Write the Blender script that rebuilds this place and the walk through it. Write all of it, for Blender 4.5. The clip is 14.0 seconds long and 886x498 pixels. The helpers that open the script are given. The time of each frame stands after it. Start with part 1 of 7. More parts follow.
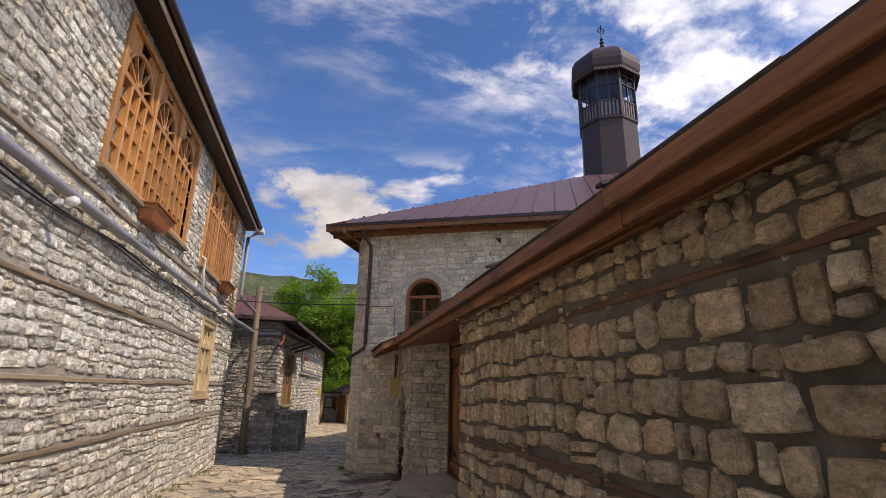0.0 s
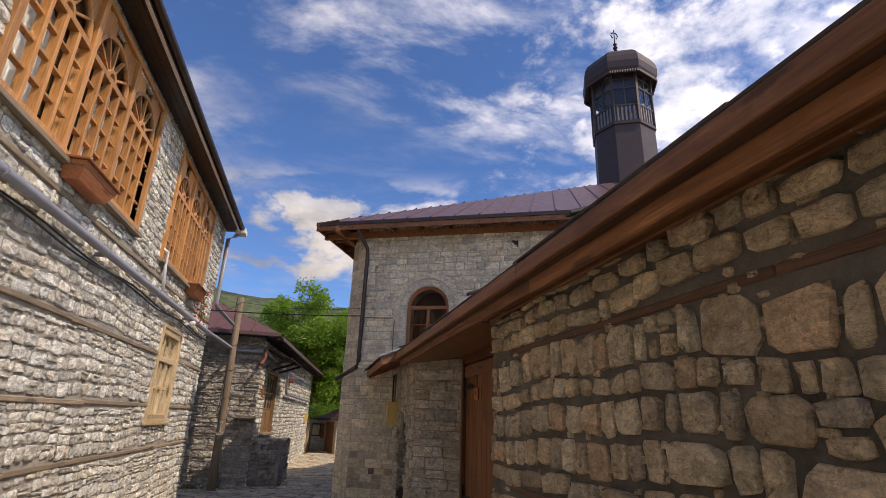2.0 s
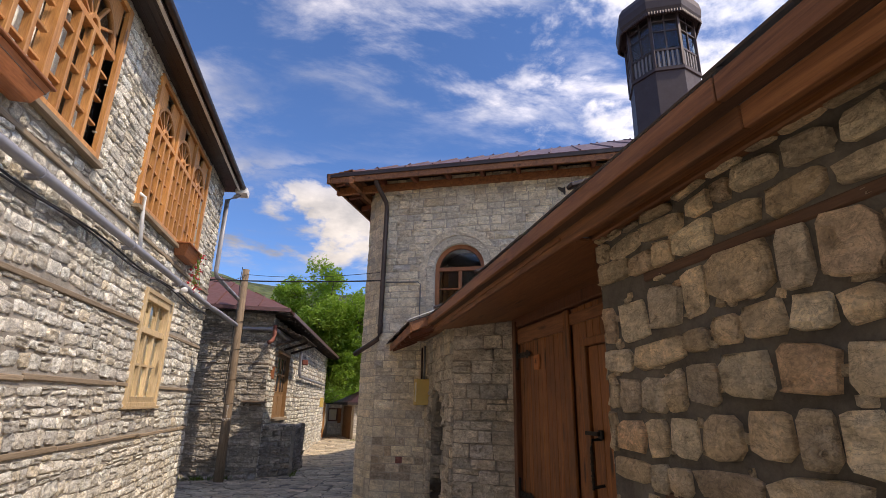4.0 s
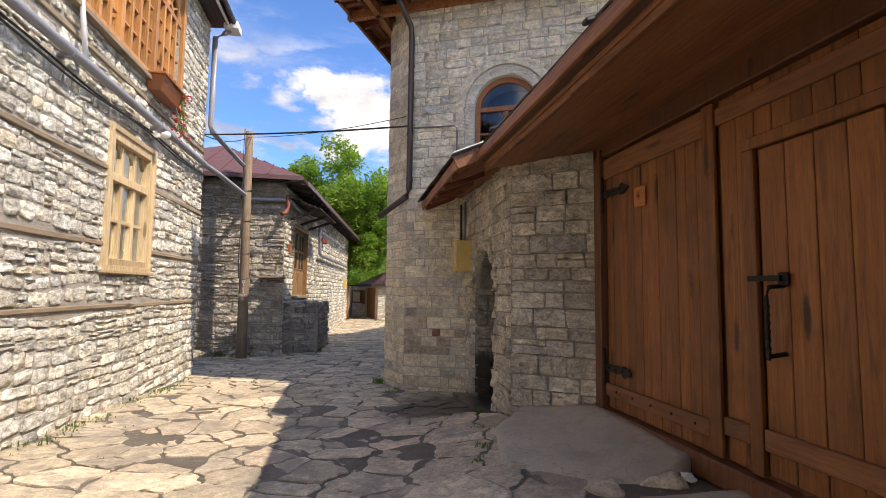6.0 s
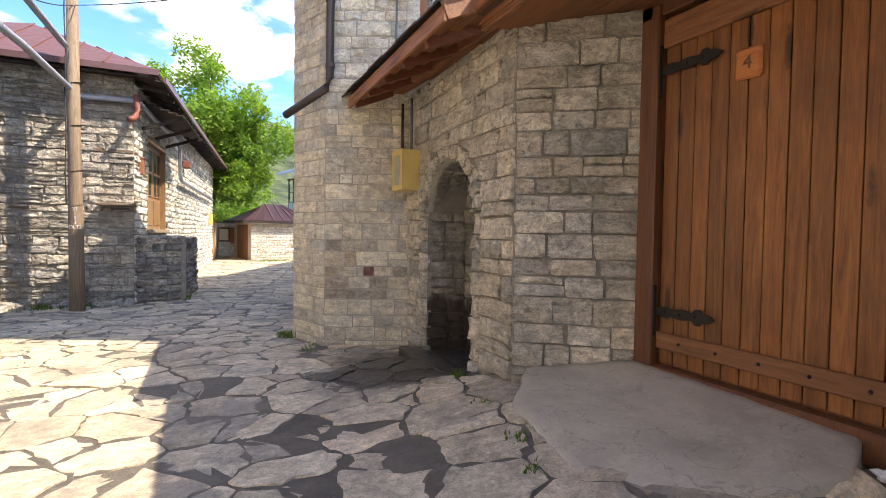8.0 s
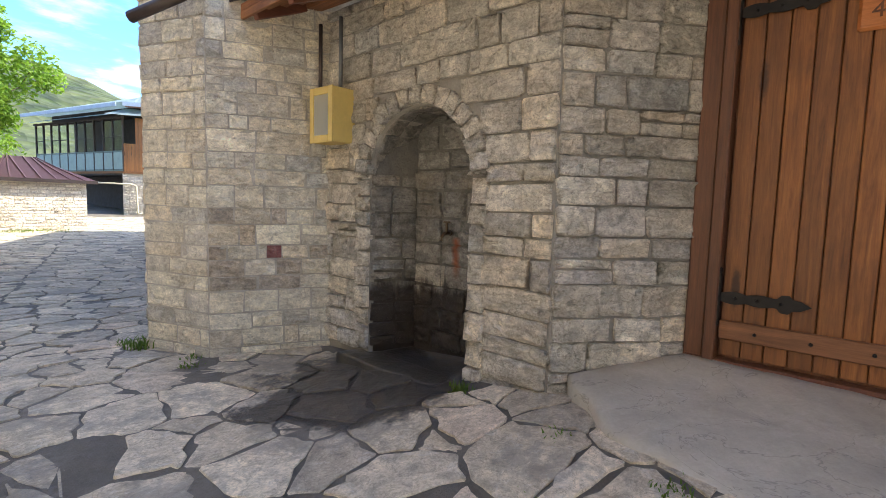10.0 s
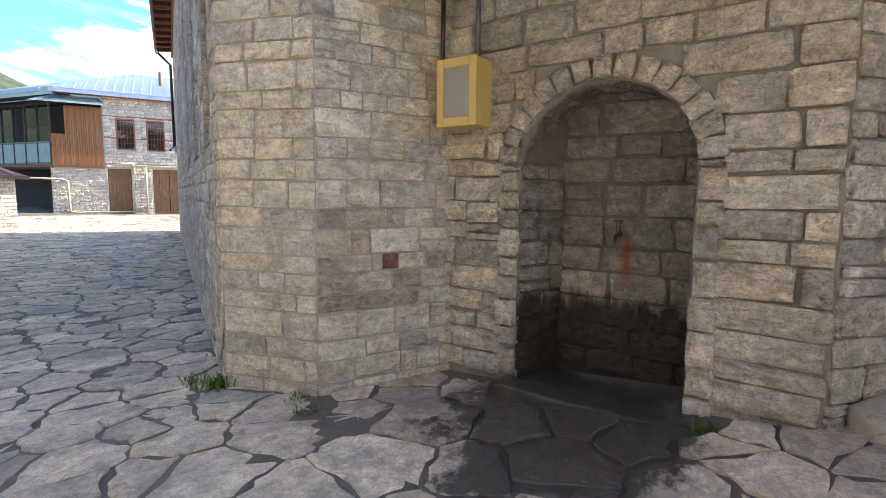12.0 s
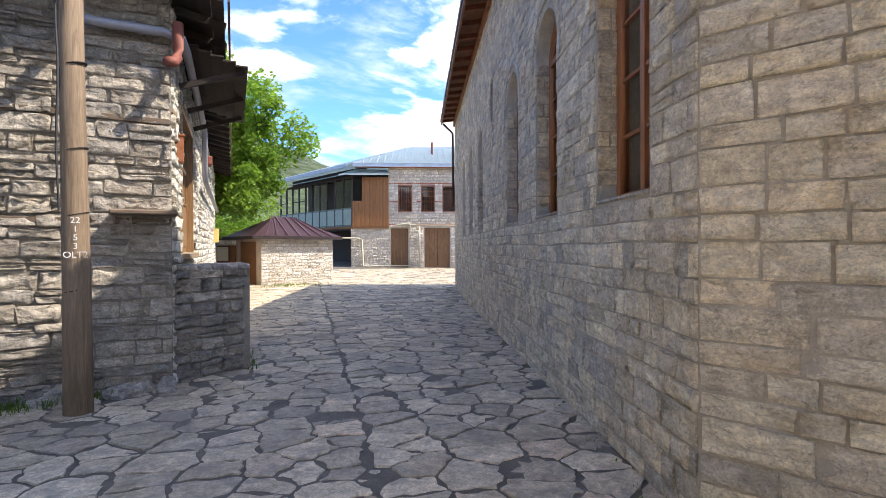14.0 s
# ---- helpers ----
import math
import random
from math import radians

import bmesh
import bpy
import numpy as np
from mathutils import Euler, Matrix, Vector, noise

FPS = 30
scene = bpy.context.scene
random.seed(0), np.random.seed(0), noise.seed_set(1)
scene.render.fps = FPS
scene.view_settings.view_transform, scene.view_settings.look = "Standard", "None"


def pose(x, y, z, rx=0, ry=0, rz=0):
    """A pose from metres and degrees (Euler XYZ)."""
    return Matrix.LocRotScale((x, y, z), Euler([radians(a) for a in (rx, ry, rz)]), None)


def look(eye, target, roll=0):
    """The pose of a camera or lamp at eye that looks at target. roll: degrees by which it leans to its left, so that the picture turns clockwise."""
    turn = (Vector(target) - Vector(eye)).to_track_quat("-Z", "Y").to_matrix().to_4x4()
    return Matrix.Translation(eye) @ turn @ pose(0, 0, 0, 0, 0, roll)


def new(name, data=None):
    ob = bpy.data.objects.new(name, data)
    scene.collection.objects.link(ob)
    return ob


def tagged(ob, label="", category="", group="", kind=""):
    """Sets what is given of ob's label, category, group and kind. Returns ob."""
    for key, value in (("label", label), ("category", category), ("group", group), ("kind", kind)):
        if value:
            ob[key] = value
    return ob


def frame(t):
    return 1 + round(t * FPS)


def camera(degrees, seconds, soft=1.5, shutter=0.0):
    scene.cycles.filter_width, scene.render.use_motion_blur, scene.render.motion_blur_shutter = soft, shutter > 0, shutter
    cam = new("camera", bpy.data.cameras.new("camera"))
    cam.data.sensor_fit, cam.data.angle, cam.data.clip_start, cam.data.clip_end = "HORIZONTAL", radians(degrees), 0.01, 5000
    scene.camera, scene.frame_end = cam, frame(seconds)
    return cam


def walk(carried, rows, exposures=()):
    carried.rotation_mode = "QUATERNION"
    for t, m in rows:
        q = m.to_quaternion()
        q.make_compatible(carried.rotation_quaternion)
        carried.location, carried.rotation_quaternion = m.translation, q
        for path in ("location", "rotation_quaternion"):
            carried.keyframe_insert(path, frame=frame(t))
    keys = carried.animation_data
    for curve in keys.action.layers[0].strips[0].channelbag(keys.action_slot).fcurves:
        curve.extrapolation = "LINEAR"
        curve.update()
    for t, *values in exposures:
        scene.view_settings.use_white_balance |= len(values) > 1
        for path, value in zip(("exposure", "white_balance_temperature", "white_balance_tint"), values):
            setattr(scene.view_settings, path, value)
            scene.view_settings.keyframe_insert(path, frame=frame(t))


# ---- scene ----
cam = camera(83.0, 14.0, soft=0.8)
METRES, EYE, TILT, LEAN, TURN = 13.8, 1.5, 0.0, 0.0, -12.5
ROWS = [
    (0.0, 0.0, 0.0, 0.0, -0.35, 15.94, -1.22),
    (0.5, -0.0064, 0.0324, -0.0003, -1.06, 17.08, -1.62),
    (1.0, -0.011, 0.0712, -0.0004, -1.14, 17.98, -1.82),
    (1.5, -0.0177, 0.1069, -0.0008, -1.44, 18.54, -2.06),
    (2.0, -0.0248, 0.1429, -0.0009, -1.37, 18.88, -1.94),
    (4.5, -0.0619, 0.3223, -0.0112, 1.0, 15.74, -0.96),
    (5.0, -0.0687, 0.3579, -0.0152, 1.9, 12.91, -1.13),
    (5.5, -0.078, 0.3924, -0.0246, 2.11, 9.11, -1.27),
    (6.0, -0.0865, 0.4278, -0.0331, 2.25, 4.77, -0.78),
    (6.5, -0.0985, 0.4612, -0.0406, 0.4, 1.21, -0.41),
    (7.0, -0.1149, 0.4975, -0.0435, -3.86, -0.11, -0.23),
    (7.5, -0.1325, 0.5333, -0.0448, -8.14, -0.81, -0.28),
    (8.0, -0.1506, 0.5663, -0.0471, -12.5, -1.78, -0.88),
    (10.5, -0.2339, 0.7185, -0.0467, -41.09, -6.07, -1.63),
    (11.0, -0.2479, 0.7491, -0.0479, -46.0, -6.61, -1.71),
    (11.5, -0.2615, 0.7765, -0.0473, -47.32, -6.59, -1.56),
    (12.0, -0.2791, 0.806, -0.0462, -41.98, -6.18, -0.74),
    (12.5, -0.2955, 0.8383, -0.0459, -32.13, -5.97, -0.78),
    (13.0, -0.312, 0.8645, -0.0462, -25.41, -4.43, -0.11),
    (13.5, -0.3275, 0.8925, -0.0457, -20.73, -2.49, 0.21),
    (14.0, -0.3402, 0.9246, -0.0408, -16.26, -0.36, 0.24),
]
EXPOSURES = [(0.0, 0.58, 7750, 18), (2.0, 0.58, 7750, 18), (4.5, 0.92, 7800, 18), (6.0, 1.36, 7650, 15), (7.5, 1.98, 7450, 14), (8.2, 2.2, 7500, 13), (10.5, 2.4, 6900, 8), (11.5, 2.44, 6850, 8), (12.3, 2.1, 6850, 11), (13.0, 1.9, 7000, 12), (13.5, 1.98, 7080, 13), (14.0, 1.88, 7050, 14)]
walk(cam, [(t, pose(0, 0, EYE, TILT, LEAN, TURN) @ pose(METRES * x, METRES * y, METRES * z, 90 + pitch, roll, yaw)) for t, x, y, z, yaw, pitch, roll in ROWS], EXPOSURES)

# ---- light ----
SUN_FROM = Vector((0.66, -0.465, 1.0)).normalized()
SUN_EL, SUN_AZ = math.asin(SUN_FROM.z), math.atan2(SUN_FROM.x, SUN_FROM.y)
sun_data = bpy.data.lights.new("sun", "SUN")
sun_data.energy, sun_data.angle, sun_data.color = 2.15, radians(0.6), (1.0, 0.95, 0.86)
sun_lamp = new("sun", sun_data)
sun_lamp.matrix_world = look(SUN_FROM * 80, (0, 0, 0))


def make_world():
    w = bpy.data.worlds.new("sky")
    scene.world = w
    w.use_nodes = True
    nt = w.node_tree
    nt.nodes.clear()
    N, L = nt.nodes.new, nt.links.new
    out, bg = N("ShaderNodeOutputWorld"), N("ShaderNodeBackground")
    sky = N("ShaderNodeTexSky")
    sky.sky_type, sky.sun_disc = "NISHITA", False
    sky.sun_elevation, sky.sun_rotation = SUN_EL, SUN_AZ
    sky.altitude, sky.air_density, sky.dust_density, sky.ozone_density = 900, 1.0, 0.3, 2.4
    co = N("ShaderNodeTexCoord")
    sep = N("ShaderNodeSeparateXYZ")
    L(co.outputs["Generated"], sep.inputs[0])

    def math_node(op, a, b=None, clamp=False):
        n = N("ShaderNodeMath")
        n.operation, n.use_clamp = op, clamp
        for i, v in enumerate((a, b)):
            if v is None:
                continue
            if isinstance(v, (int, float)):
                n.inputs[i].default_value = v
            else:
                L(v, n.inputs[i])
        return n.outputs[0]

    # a flat cloud layer: direction projected on a plane above
    up = math_node("ADD", math_node("MAXIMUM", sep.outputs[2], 0.0), 0.18)
    px, py = math_node("DIVIDE", sep.outputs[0], up), math_node("DIVIDE", sep.outputs[1], up)
    comb = N("ShaderNodeCombineXYZ")
    L(px, comb.inputs[0]), L(py, comb.inputs[1])

    def cloud(scale, detail, rough, distortion, lo, hi, stretch=(1, 1, 1), turn=0.0, shift=(0, 0, 0), vec=None):
        m = N("ShaderNodeMapping")
        m.inputs["Scale"].default_value, m.inputs["Rotation"].default_value = stretch, (0, 0, radians(turn))
        m.inputs["Location"].default_value = shift
        L(vec or comb.outputs[0], m.inputs["Vector"])
        n = N("ShaderNodeTexNoise")
        n.inputs["Scale"].default_value, n.inputs["Detail"].default_value = scale, detail
        n.inputs["Roughness"].default_value, n.inputs["Distortion"].default_value = rough, distortion
        L(m.outputs[0], n.inputs["Vector"])
        r = N("ShaderNodeMapRange")
        r.interpolation_type = "SMOOTHSTEP"
        r.inputs["From Min"].default_value, r.inputs["From Max"].default_value = lo, hi
        L(n.outputs["Fac"], r.inputs["Value"])
        return r.outputs["Result"]

    cirrus = cloud(5.2, 11, 0.62, 0.25, 0.43, 0.76, (0.55, 1.0, 1), 35, (3.1, 0.4, 0))
    wide = cloud(0.9, 6, 0.6, 0.4, 0.39, 0.66, (1, 1, 1), 0, (1.7, 5.2, 0))
    heap = cloud(3.0, 11, 0.55, 0.2, 0.47, 0.56, (1, 1, 2.6), 0, (0.62, 0.1, 0.35), co.outputs["Generated"])
    # heaped clouds keep low over the horizon
    low = N("ShaderNodeMapRange")
    low.interpolation_type = "SMOOTHSTEP"
    low.inputs["From Min"].default_value, low.inputs["From Max"].default_value = 0.47, 0.36
    L(sep.outputs[2], low.inputs["Value"])
    high_part = math_node("MULTIPLY", math_node("MULTIPLY", cirrus, math_node("ADD", wide, 0.12)), 0.9, True)
    # one large heap of cloud over the lane, ragged by noise
    def bank(way, inner, outer, seed, soft_to):
        n = N("ShaderNodeVectorMath")
        n.operation = "DOT_PRODUCT"
        sc = N("ShaderNodeVectorMath")
        sc.operation = "NORMALIZE"
        L(co.outputs["Generated"], sc.inputs[0]), L(sc.outputs[0], n.inputs[0])
        n.inputs[1].default_value = Vector(way).normalized()
        r = N("ShaderNodeMapRange")
        r.inputs["From Min"].default_value, r.inputs["From Max"].default_value = math.cos(radians(outer)), math.cos(radians(inner))
        r.inputs["To Min"].default_value, r.inputs["To Max"].default_value = -0.5, 0.32
        L(n.outputs["Value"], r.inputs["Value"])
        t = cloud(7.0, 9, 0.6, 0.1, 0.25, 0.75, (1, 1, 1.7), 0, seed, co.outputs["Generated"])
        e = N("ShaderNodeMapRange")
        e.interpolation_type = "SMOOTHSTEP"
        e.inputs["From Min"].default_value, e.inputs["From Max"].default_value = 0.42, soft_to
        L(math_node("ADD", t, r.outputs["Result"]), e.inputs["Value"])
        return e.outputs["Result"]

    heap = math_node("MAXIMUM", heap, bank((-0.02, 0.92, 0.36), 2, 9, (0.2, 0.9, 0.1), 0.78))
    low_part = math_node("MULTIPLY", heap, low.outputs["Result"])
    high_part = math_node("MAXIMUM", high_part, math_node("MULTIPLY", bank((0.62, 0.55, 0.56), 4, 30, (1.2, 0.3, 0.6), 1.15), 0.75))
    amount = math_node("MAXIMUM", high_part, low_part, True)
    shade = cloud(5.0, 6, 0.6, 0.0, 0.3, 0.75, (1, 1, 2), 0, (0, 0, 0.4), co.outputs["Generated"])
    tone = N("ShaderNodeMix")
    tone.data_type = "RGBA"
    tone.inputs["A"].default_value, tone.inputs["B"].default_value = (1.75, 1.95, 2.3, 1), (4.2, 4.3, 4.45, 1)
    L(shade, tone.inputs["Factor"])
    # clouds shine brighter towards the sun
    way, sunward = N("ShaderNodeVectorMath"), N("ShaderNodeVectorMath")
    way.operation, sunward.operation = "NORMALIZE", "DOT_PRODUCT"
    L(co.outputs["Generated"], way.inputs[0]), L(way.outputs[0], sunward.inputs[0])
    sunward.inputs[1].default_value = SUN_FROM
    gain = N("ShaderNodeMapRange")
    for k, x in (("From Min", -0.2), ("From Max", 1.0), ("To Min", 0.62), ("To Max", 3.3)):
        gain.inputs[k].default_value = x
    L(sunward.outputs["Value"], gain.inputs["Value"])
    bright = N("ShaderNodeVectorMath")
    bright.operation = "SCALE"
    L(tone.outputs["Result"], bright.inputs[0]), L(gain.outputs["Result"], bright.inputs["Scale"])
    mix = N("ShaderNodeMix")
    mix.data_type = "RGBA"
    deep = N("ShaderNodeMix")
    deep.data_type, deep.blend_type = "RGBA", "MULTIPLY"
    deep.inputs["Factor"].default_value, deep.inputs["B"].default_value = 1.0, (0.31, 0.51, 0.76, 1)
    L(sky.outputs[0], deep.inputs["A"])
    L(amount, mix.inputs["Factor"]), L(deep.outputs["Result"], mix.inputs["A"]), L(bright.outputs[0], mix.inputs["B"])
    L(mix.outputs["Result"], bg.inputs["Color"])
    bg.inputs["Strength"].default_value = 0.16
    L(bg.outputs[0], out.inputs["Surface"])


make_world()

# ---- materials ----
class Nodes:
    """A small aid to write node materials."""

    def __init__(self, name, rough=0.8, metal=0.0):
        self.m = bpy.data.materials.new(name)
        self.m.use_nodes = True
        self.t = self.m.node_tree
        self.p = self.t.nodes["Principled BSDF"]
        self.p.inputs["Roughness"].default_value, self.p.inputs["Metallic"].default_value = rough, metal
        self.co = self.add("ShaderNodeTexCoord")

    def add(self, kind):
        return self.t.nodes.new(kind)

    def put(self, v, socket):
        if hasattr(v, "is_output"):
            self.t.links.new(v, socket)
        elif v is not None:
            socket.default_value = v

    def vec(self, space="Object", scale=(1, 1, 1), turn=(0, 0, 0)):
        if space == "World":
            src = self.add("ShaderNodeNewGeometry").outputs["Position"]
        else:
            src = self.co.outputs[space]
        m = self.add("ShaderNodeMapping")
        m.inputs["Scale"].default_value = scale
        m.inputs["Rotation"].default_value = [radians(a) for a in turn]
        self.put(src, m.inputs["Vector"])
        return m.outputs[0]

    def noise(self, vec, scale, detail=5, rough=0.6, distortion=0.0):
        n = self.add("ShaderNodeTexNoise")
        self.put(vec, n.inputs["Vector"])
        n.inputs["Scale"].default_value, n.inputs["Detail"].default_value = scale, detail
        n.inputs["Roughness"].default_value, n.inputs["Distortion"].default_value = rough, distortion
        return n.outputs["Fac"]

    def voronoi(self, vec, scale, feature="F1", out="Distance"):
        n = self.add("ShaderNodeTexVoronoi")
        n.feature = feature
        self.put(vec, n.inputs["Vector"])
        n.inputs["Scale"].default_value = scale
        return n.outputs[out]

    def ramp(self, fac, stops):
        r = self.add("ShaderNodeValToRGB")
        e = r.color_ramp.elements
        while len(e) < len(stops):
            e.new(0.5)
        for el, (pos, col) in zip(e, stops):
            el.position, el.color = pos, (*col, 1) if len(col) == 3 else col
        self.put(fac, r.inputs[0])
        return r.outputs[0]

    def span(self, v, lo, hi, a=0.0, b=1.0):
        r = self.add("ShaderNodeMapRange")
        for k, x in (("From Min", lo), ("From Max", hi), ("To Min", a), ("To Max", b)):
            r.inputs[k].default_value = x
        self.put(v, r.inputs["Value"])
        return r.outputs["Result"]

    def calc(self, op, a, b=None):
        n = self.add("ShaderNodeMath")
        n.operation = op
        self.put(a, n.inputs[0]), self.put(b, n.inputs[1])
        return n.outputs[0]

    def mix(self, fac, a, b, mode="MIX"):
        n = self.add("ShaderNodeMix")
        n.data_type, n.blend_type = "RGBA", mode
        self.put(fac, n.inputs["Factor"])
        self.put((*a, 1) if isinstance(a, tuple) else a, n.inputs["A"])
        self.put((*b, 1) if isinstance(b, tuple) else b, n.inputs["B"])
        return n.outputs["Result"]

    def grey(self, v, lo=0.8, hi=1.2):
        """A grey multiplier made from a value."""
        c = self.add("ShaderNodeCombineColor")
        s = self.span(v, 0, 1, lo, hi)
        for i in range(3):
            self.put(s, c.inputs[i])
        return c.outputs[0]

    def one_of(self, by_object=7.31, by_island=1.0):
        """A random value a piece: by object and by island."""
        o, g = self.add("ShaderNodeObjectInfo"), self.add("ShaderNodeNewGeometry")
        return self.calc("FRACT", self.calc("ADD", self.calc("MULTIPLY", o.outputs["Random"], by_object), self.calc("MULTIPLY", g.outputs["Random Per Island"], by_island)))

    def bump(self, height, strength, dist):
        b = self.add("ShaderNodeBump")
        b.inputs["Strength"].default_value, b.inputs["Distance"].default_value = strength, dist
        self.put(height, b.inputs["Height"])
        old = self.p.inputs["Normal"]
        if old.is_linked:
            self.put(old.links[0].from_socket, b.inputs["Normal"])
        self.put(b.outputs[0], old)

    def done(self, color):
        self.put(color, self.p.inputs["Base Color"])
        return self.m


def stone_mat(name, stops, rough=0.88, bump=1.0, stain=0.25, lime=0.3, ochre=0.15, extra=None, lime_col=(0.60, 0.56, 0.47), spread=0.23, mottle=1.0):
    """Weathered stone: a tone a piece, mottling at three sizes, dark pits, crevice shade put into the colour and smears
    of lime.
    """
    n = Nodes(name, rough)
    w = n.vec("World")
    pick = n.ramp(n.one_of(), stops)
    pick = n.mix(1.0, pick, n.grey(n.one_of(3.77, 5.3), 1 - spread, 1 + spread), "MULTIPLY")
    big, mid = n.noise(w, 1.3, 5), n.noise(w, 11, 7, 0.66, 0.6)
    patch, small = n.noise(w, 4.5, 6, 0.68, 0.3), n.noise(w, 60, 4, 0.7)
    bed = n.noise(n.vec("World", (3, 3, 13)), 1.6, 6, 0.66, 0.8)
    hewn = n.voronoi(n.vec("World", (1, 1, 1.5)), 10.5)
    col = n.mix(1.0, pick, n.grey(n.span(patch, 0.3, 0.7), 1 - 0.2 * mottle, 1 + 0.24 * mottle), "MULTIPLY")
    col = n.mix(1.0, col, n.grey(n.span(mid, 0.3, 0.7), 1 - 0.36 * mottle, 1 + 0.38 * mottle), "MULTIPLY")
    col = n.mix(1.0, col, n.grey(n.span(bed, 0.3, 0.7), 0.80, 1.20), "MULTIPLY")
    col = n.mix(1.0, col, n.grey(n.span(small, 0.3, 0.7), 0.78, 1.24), "MULTIPLY")
    col = n.mix(n.span(n.noise(w, 6.5, 8, 0.76, 0.9), 0.55, 0.62, 0, lime), col, lime_col)
    pits = n.span(n.noise(w, 23, 6, 0.8, 0.4), 0.33, 0.40, 1, 0)
    col = n.mix(n.calc("MULTIPLY", pits, 0.5 * mottle), col, (0.07, 0.06, 0.05))
    col = n.mix(n.span(big, 0.48, 0.72, 0, stain), col, (0.14, 0.13, 0.11))
    col = n.mix(n.span(n.noise(w, 2.6, 6, 0.65, 0.5), 0.52, 0.70, 0, ochre), col, (0.46, 0.34, 0.19))
    # thin dark lines: shade of chisel crevices painted into the colour
    line = n.calc("ABSOLUTE", n.calc("SUBTRACT", n.noise(n.vec("World", (1, 1, 2.2)), 6.5, 7, 0.68, 1.1), 0.5))
    col = n.mix(n.span(line, 0, 0.022, 0.45 * mottle, 0), col, (0.09, 0.08, 0.065))
    if extra:
        col = extra(n, col)
    n.bump(hewn, 0.55 * bump, 0.045)
    n.bump(mid, 0.9 * bump, 0.05)
    n.bump(bed, 0.5 * bump, 0.03)
    n.bump(n.calc("SUBTRACT", 1.0, pits), 0.6 * bump, 0.010)
    n.bump(small, 0.7 * bump, 0.010)
    return n.done(col)


def mortar_mat(name, c1, c2, extra=None):
    n = Nodes(name, 0.95)
    w = n.vec("World")
    col = n.mix(n.span(n.noise(w, 3, 6, 0.7), 0.35, 0.65), c1, c2)
    col = n.mix(0.7, col, n.grey(n.noise(w, 60, 4, 0.7), 0.6, 1.4), "MULTIPLY")
    n.bump(n.noise(w, 26, 7, 0.75), 0.9, 0.03)
    return n.done(extra(n, col) if extra else col)


def wood_mat(name, dark, light, rough=0.6, along="z", scale=1.0, wear=0.25, island=True, knot=0.75):
    n = Nodes(name, rough)
    s = {"x": (0.6, 9, 9), "y": (9, 0.6, 9), "z": (9, 9, 0.6)}[along]
    v = n.vec("World", tuple(a * scale for a in s))
    grain = n.noise(v, 2.6, 8, 0.65, 1.2)
    fine = n.noise(n.vec("World", tuple(a * scale * 4 for a in s)), 3, 5, 0.7)
    col = n.ramp(grain, [(0.28, tuple(a * .85 for a in dark)), (0.46, tuple(a * .7 + b * .3 for a, b in zip(dark, light))), (0.58, tuple((a + b) / 2 for a, b in zip(dark, light))), (0.76, light)])
    col = n.mix(0.6, col, n.grey(n.span(fine, .3, .7), 0.68, 1.30), "MULTIPLY")
    if island:
        col = n.mix(0.8, col, n.grey(n.one_of(), 0.72, 1.25), "MULTIPLY")
    ks = {"x": (.9, 5, 5), "y": (5, .9, 5), "z": (5, 5, .9)}[along]
    knots = n.span(n.calc("ADD", n.voronoi(n.vec("World", ks), 1.0), n.calc("MULTIPLY", n.noise(n.vec("World"), 30, 3), .10)), .13, .20, 1, 0)
    col = n.mix(n.calc("MULTIPLY", knots, knot), col, tuple(a * 0.28 for a in dark))
    patch = n.noise(n.vec("World"), 1.7, 5, 0.65)
    col = n.mix(n.span(patch, 0.5, 0.75, 0, wear), col, tuple(a * 0.35 for a in dark))
    n.bump(grain, 0.35, 0.006), n.bump(fine, 0.3, 0.003)
    return n.done(col)


def paint_mat(name, col, rough=0.5, metal=0.0, dirt=0.3, dirt_col=(0.12, 0.1, 0.08), bump=0.15):
    n = Nodes(name, rough, metal)
    w = n.vec("World")
    c = n.mix(n.span(n.noise(w, 2.3, 6, 0.7), 0.45, 0.75, 0, dirt), col, dirt_col)
    c = n.mix(0.5, c, n.grey(n.noise(w, 21, 5, 0.7), 0.75, 1.25), "MULTIPLY")
    n.put(n.span(n.noise(w, 7, 4), 0.2, 0.8, max(rough - 0.12, 0.05), min(rough + 0.15, 1)), n.p.inputs["Roughness"])
    n.bump(n.noise(w, 40, 4), bump, 0.004)
    return n.done(c)


def glass_mat(name, tint=(0.9, 0.95, 0.95), rough=0.03):
    n = Nodes(name, rough)
    n.p.inputs["Transmission Weight"].default_value, n.p.inputs["IOR"].default_value = 1.0, 1.45
    return n.done((*tint, 1))


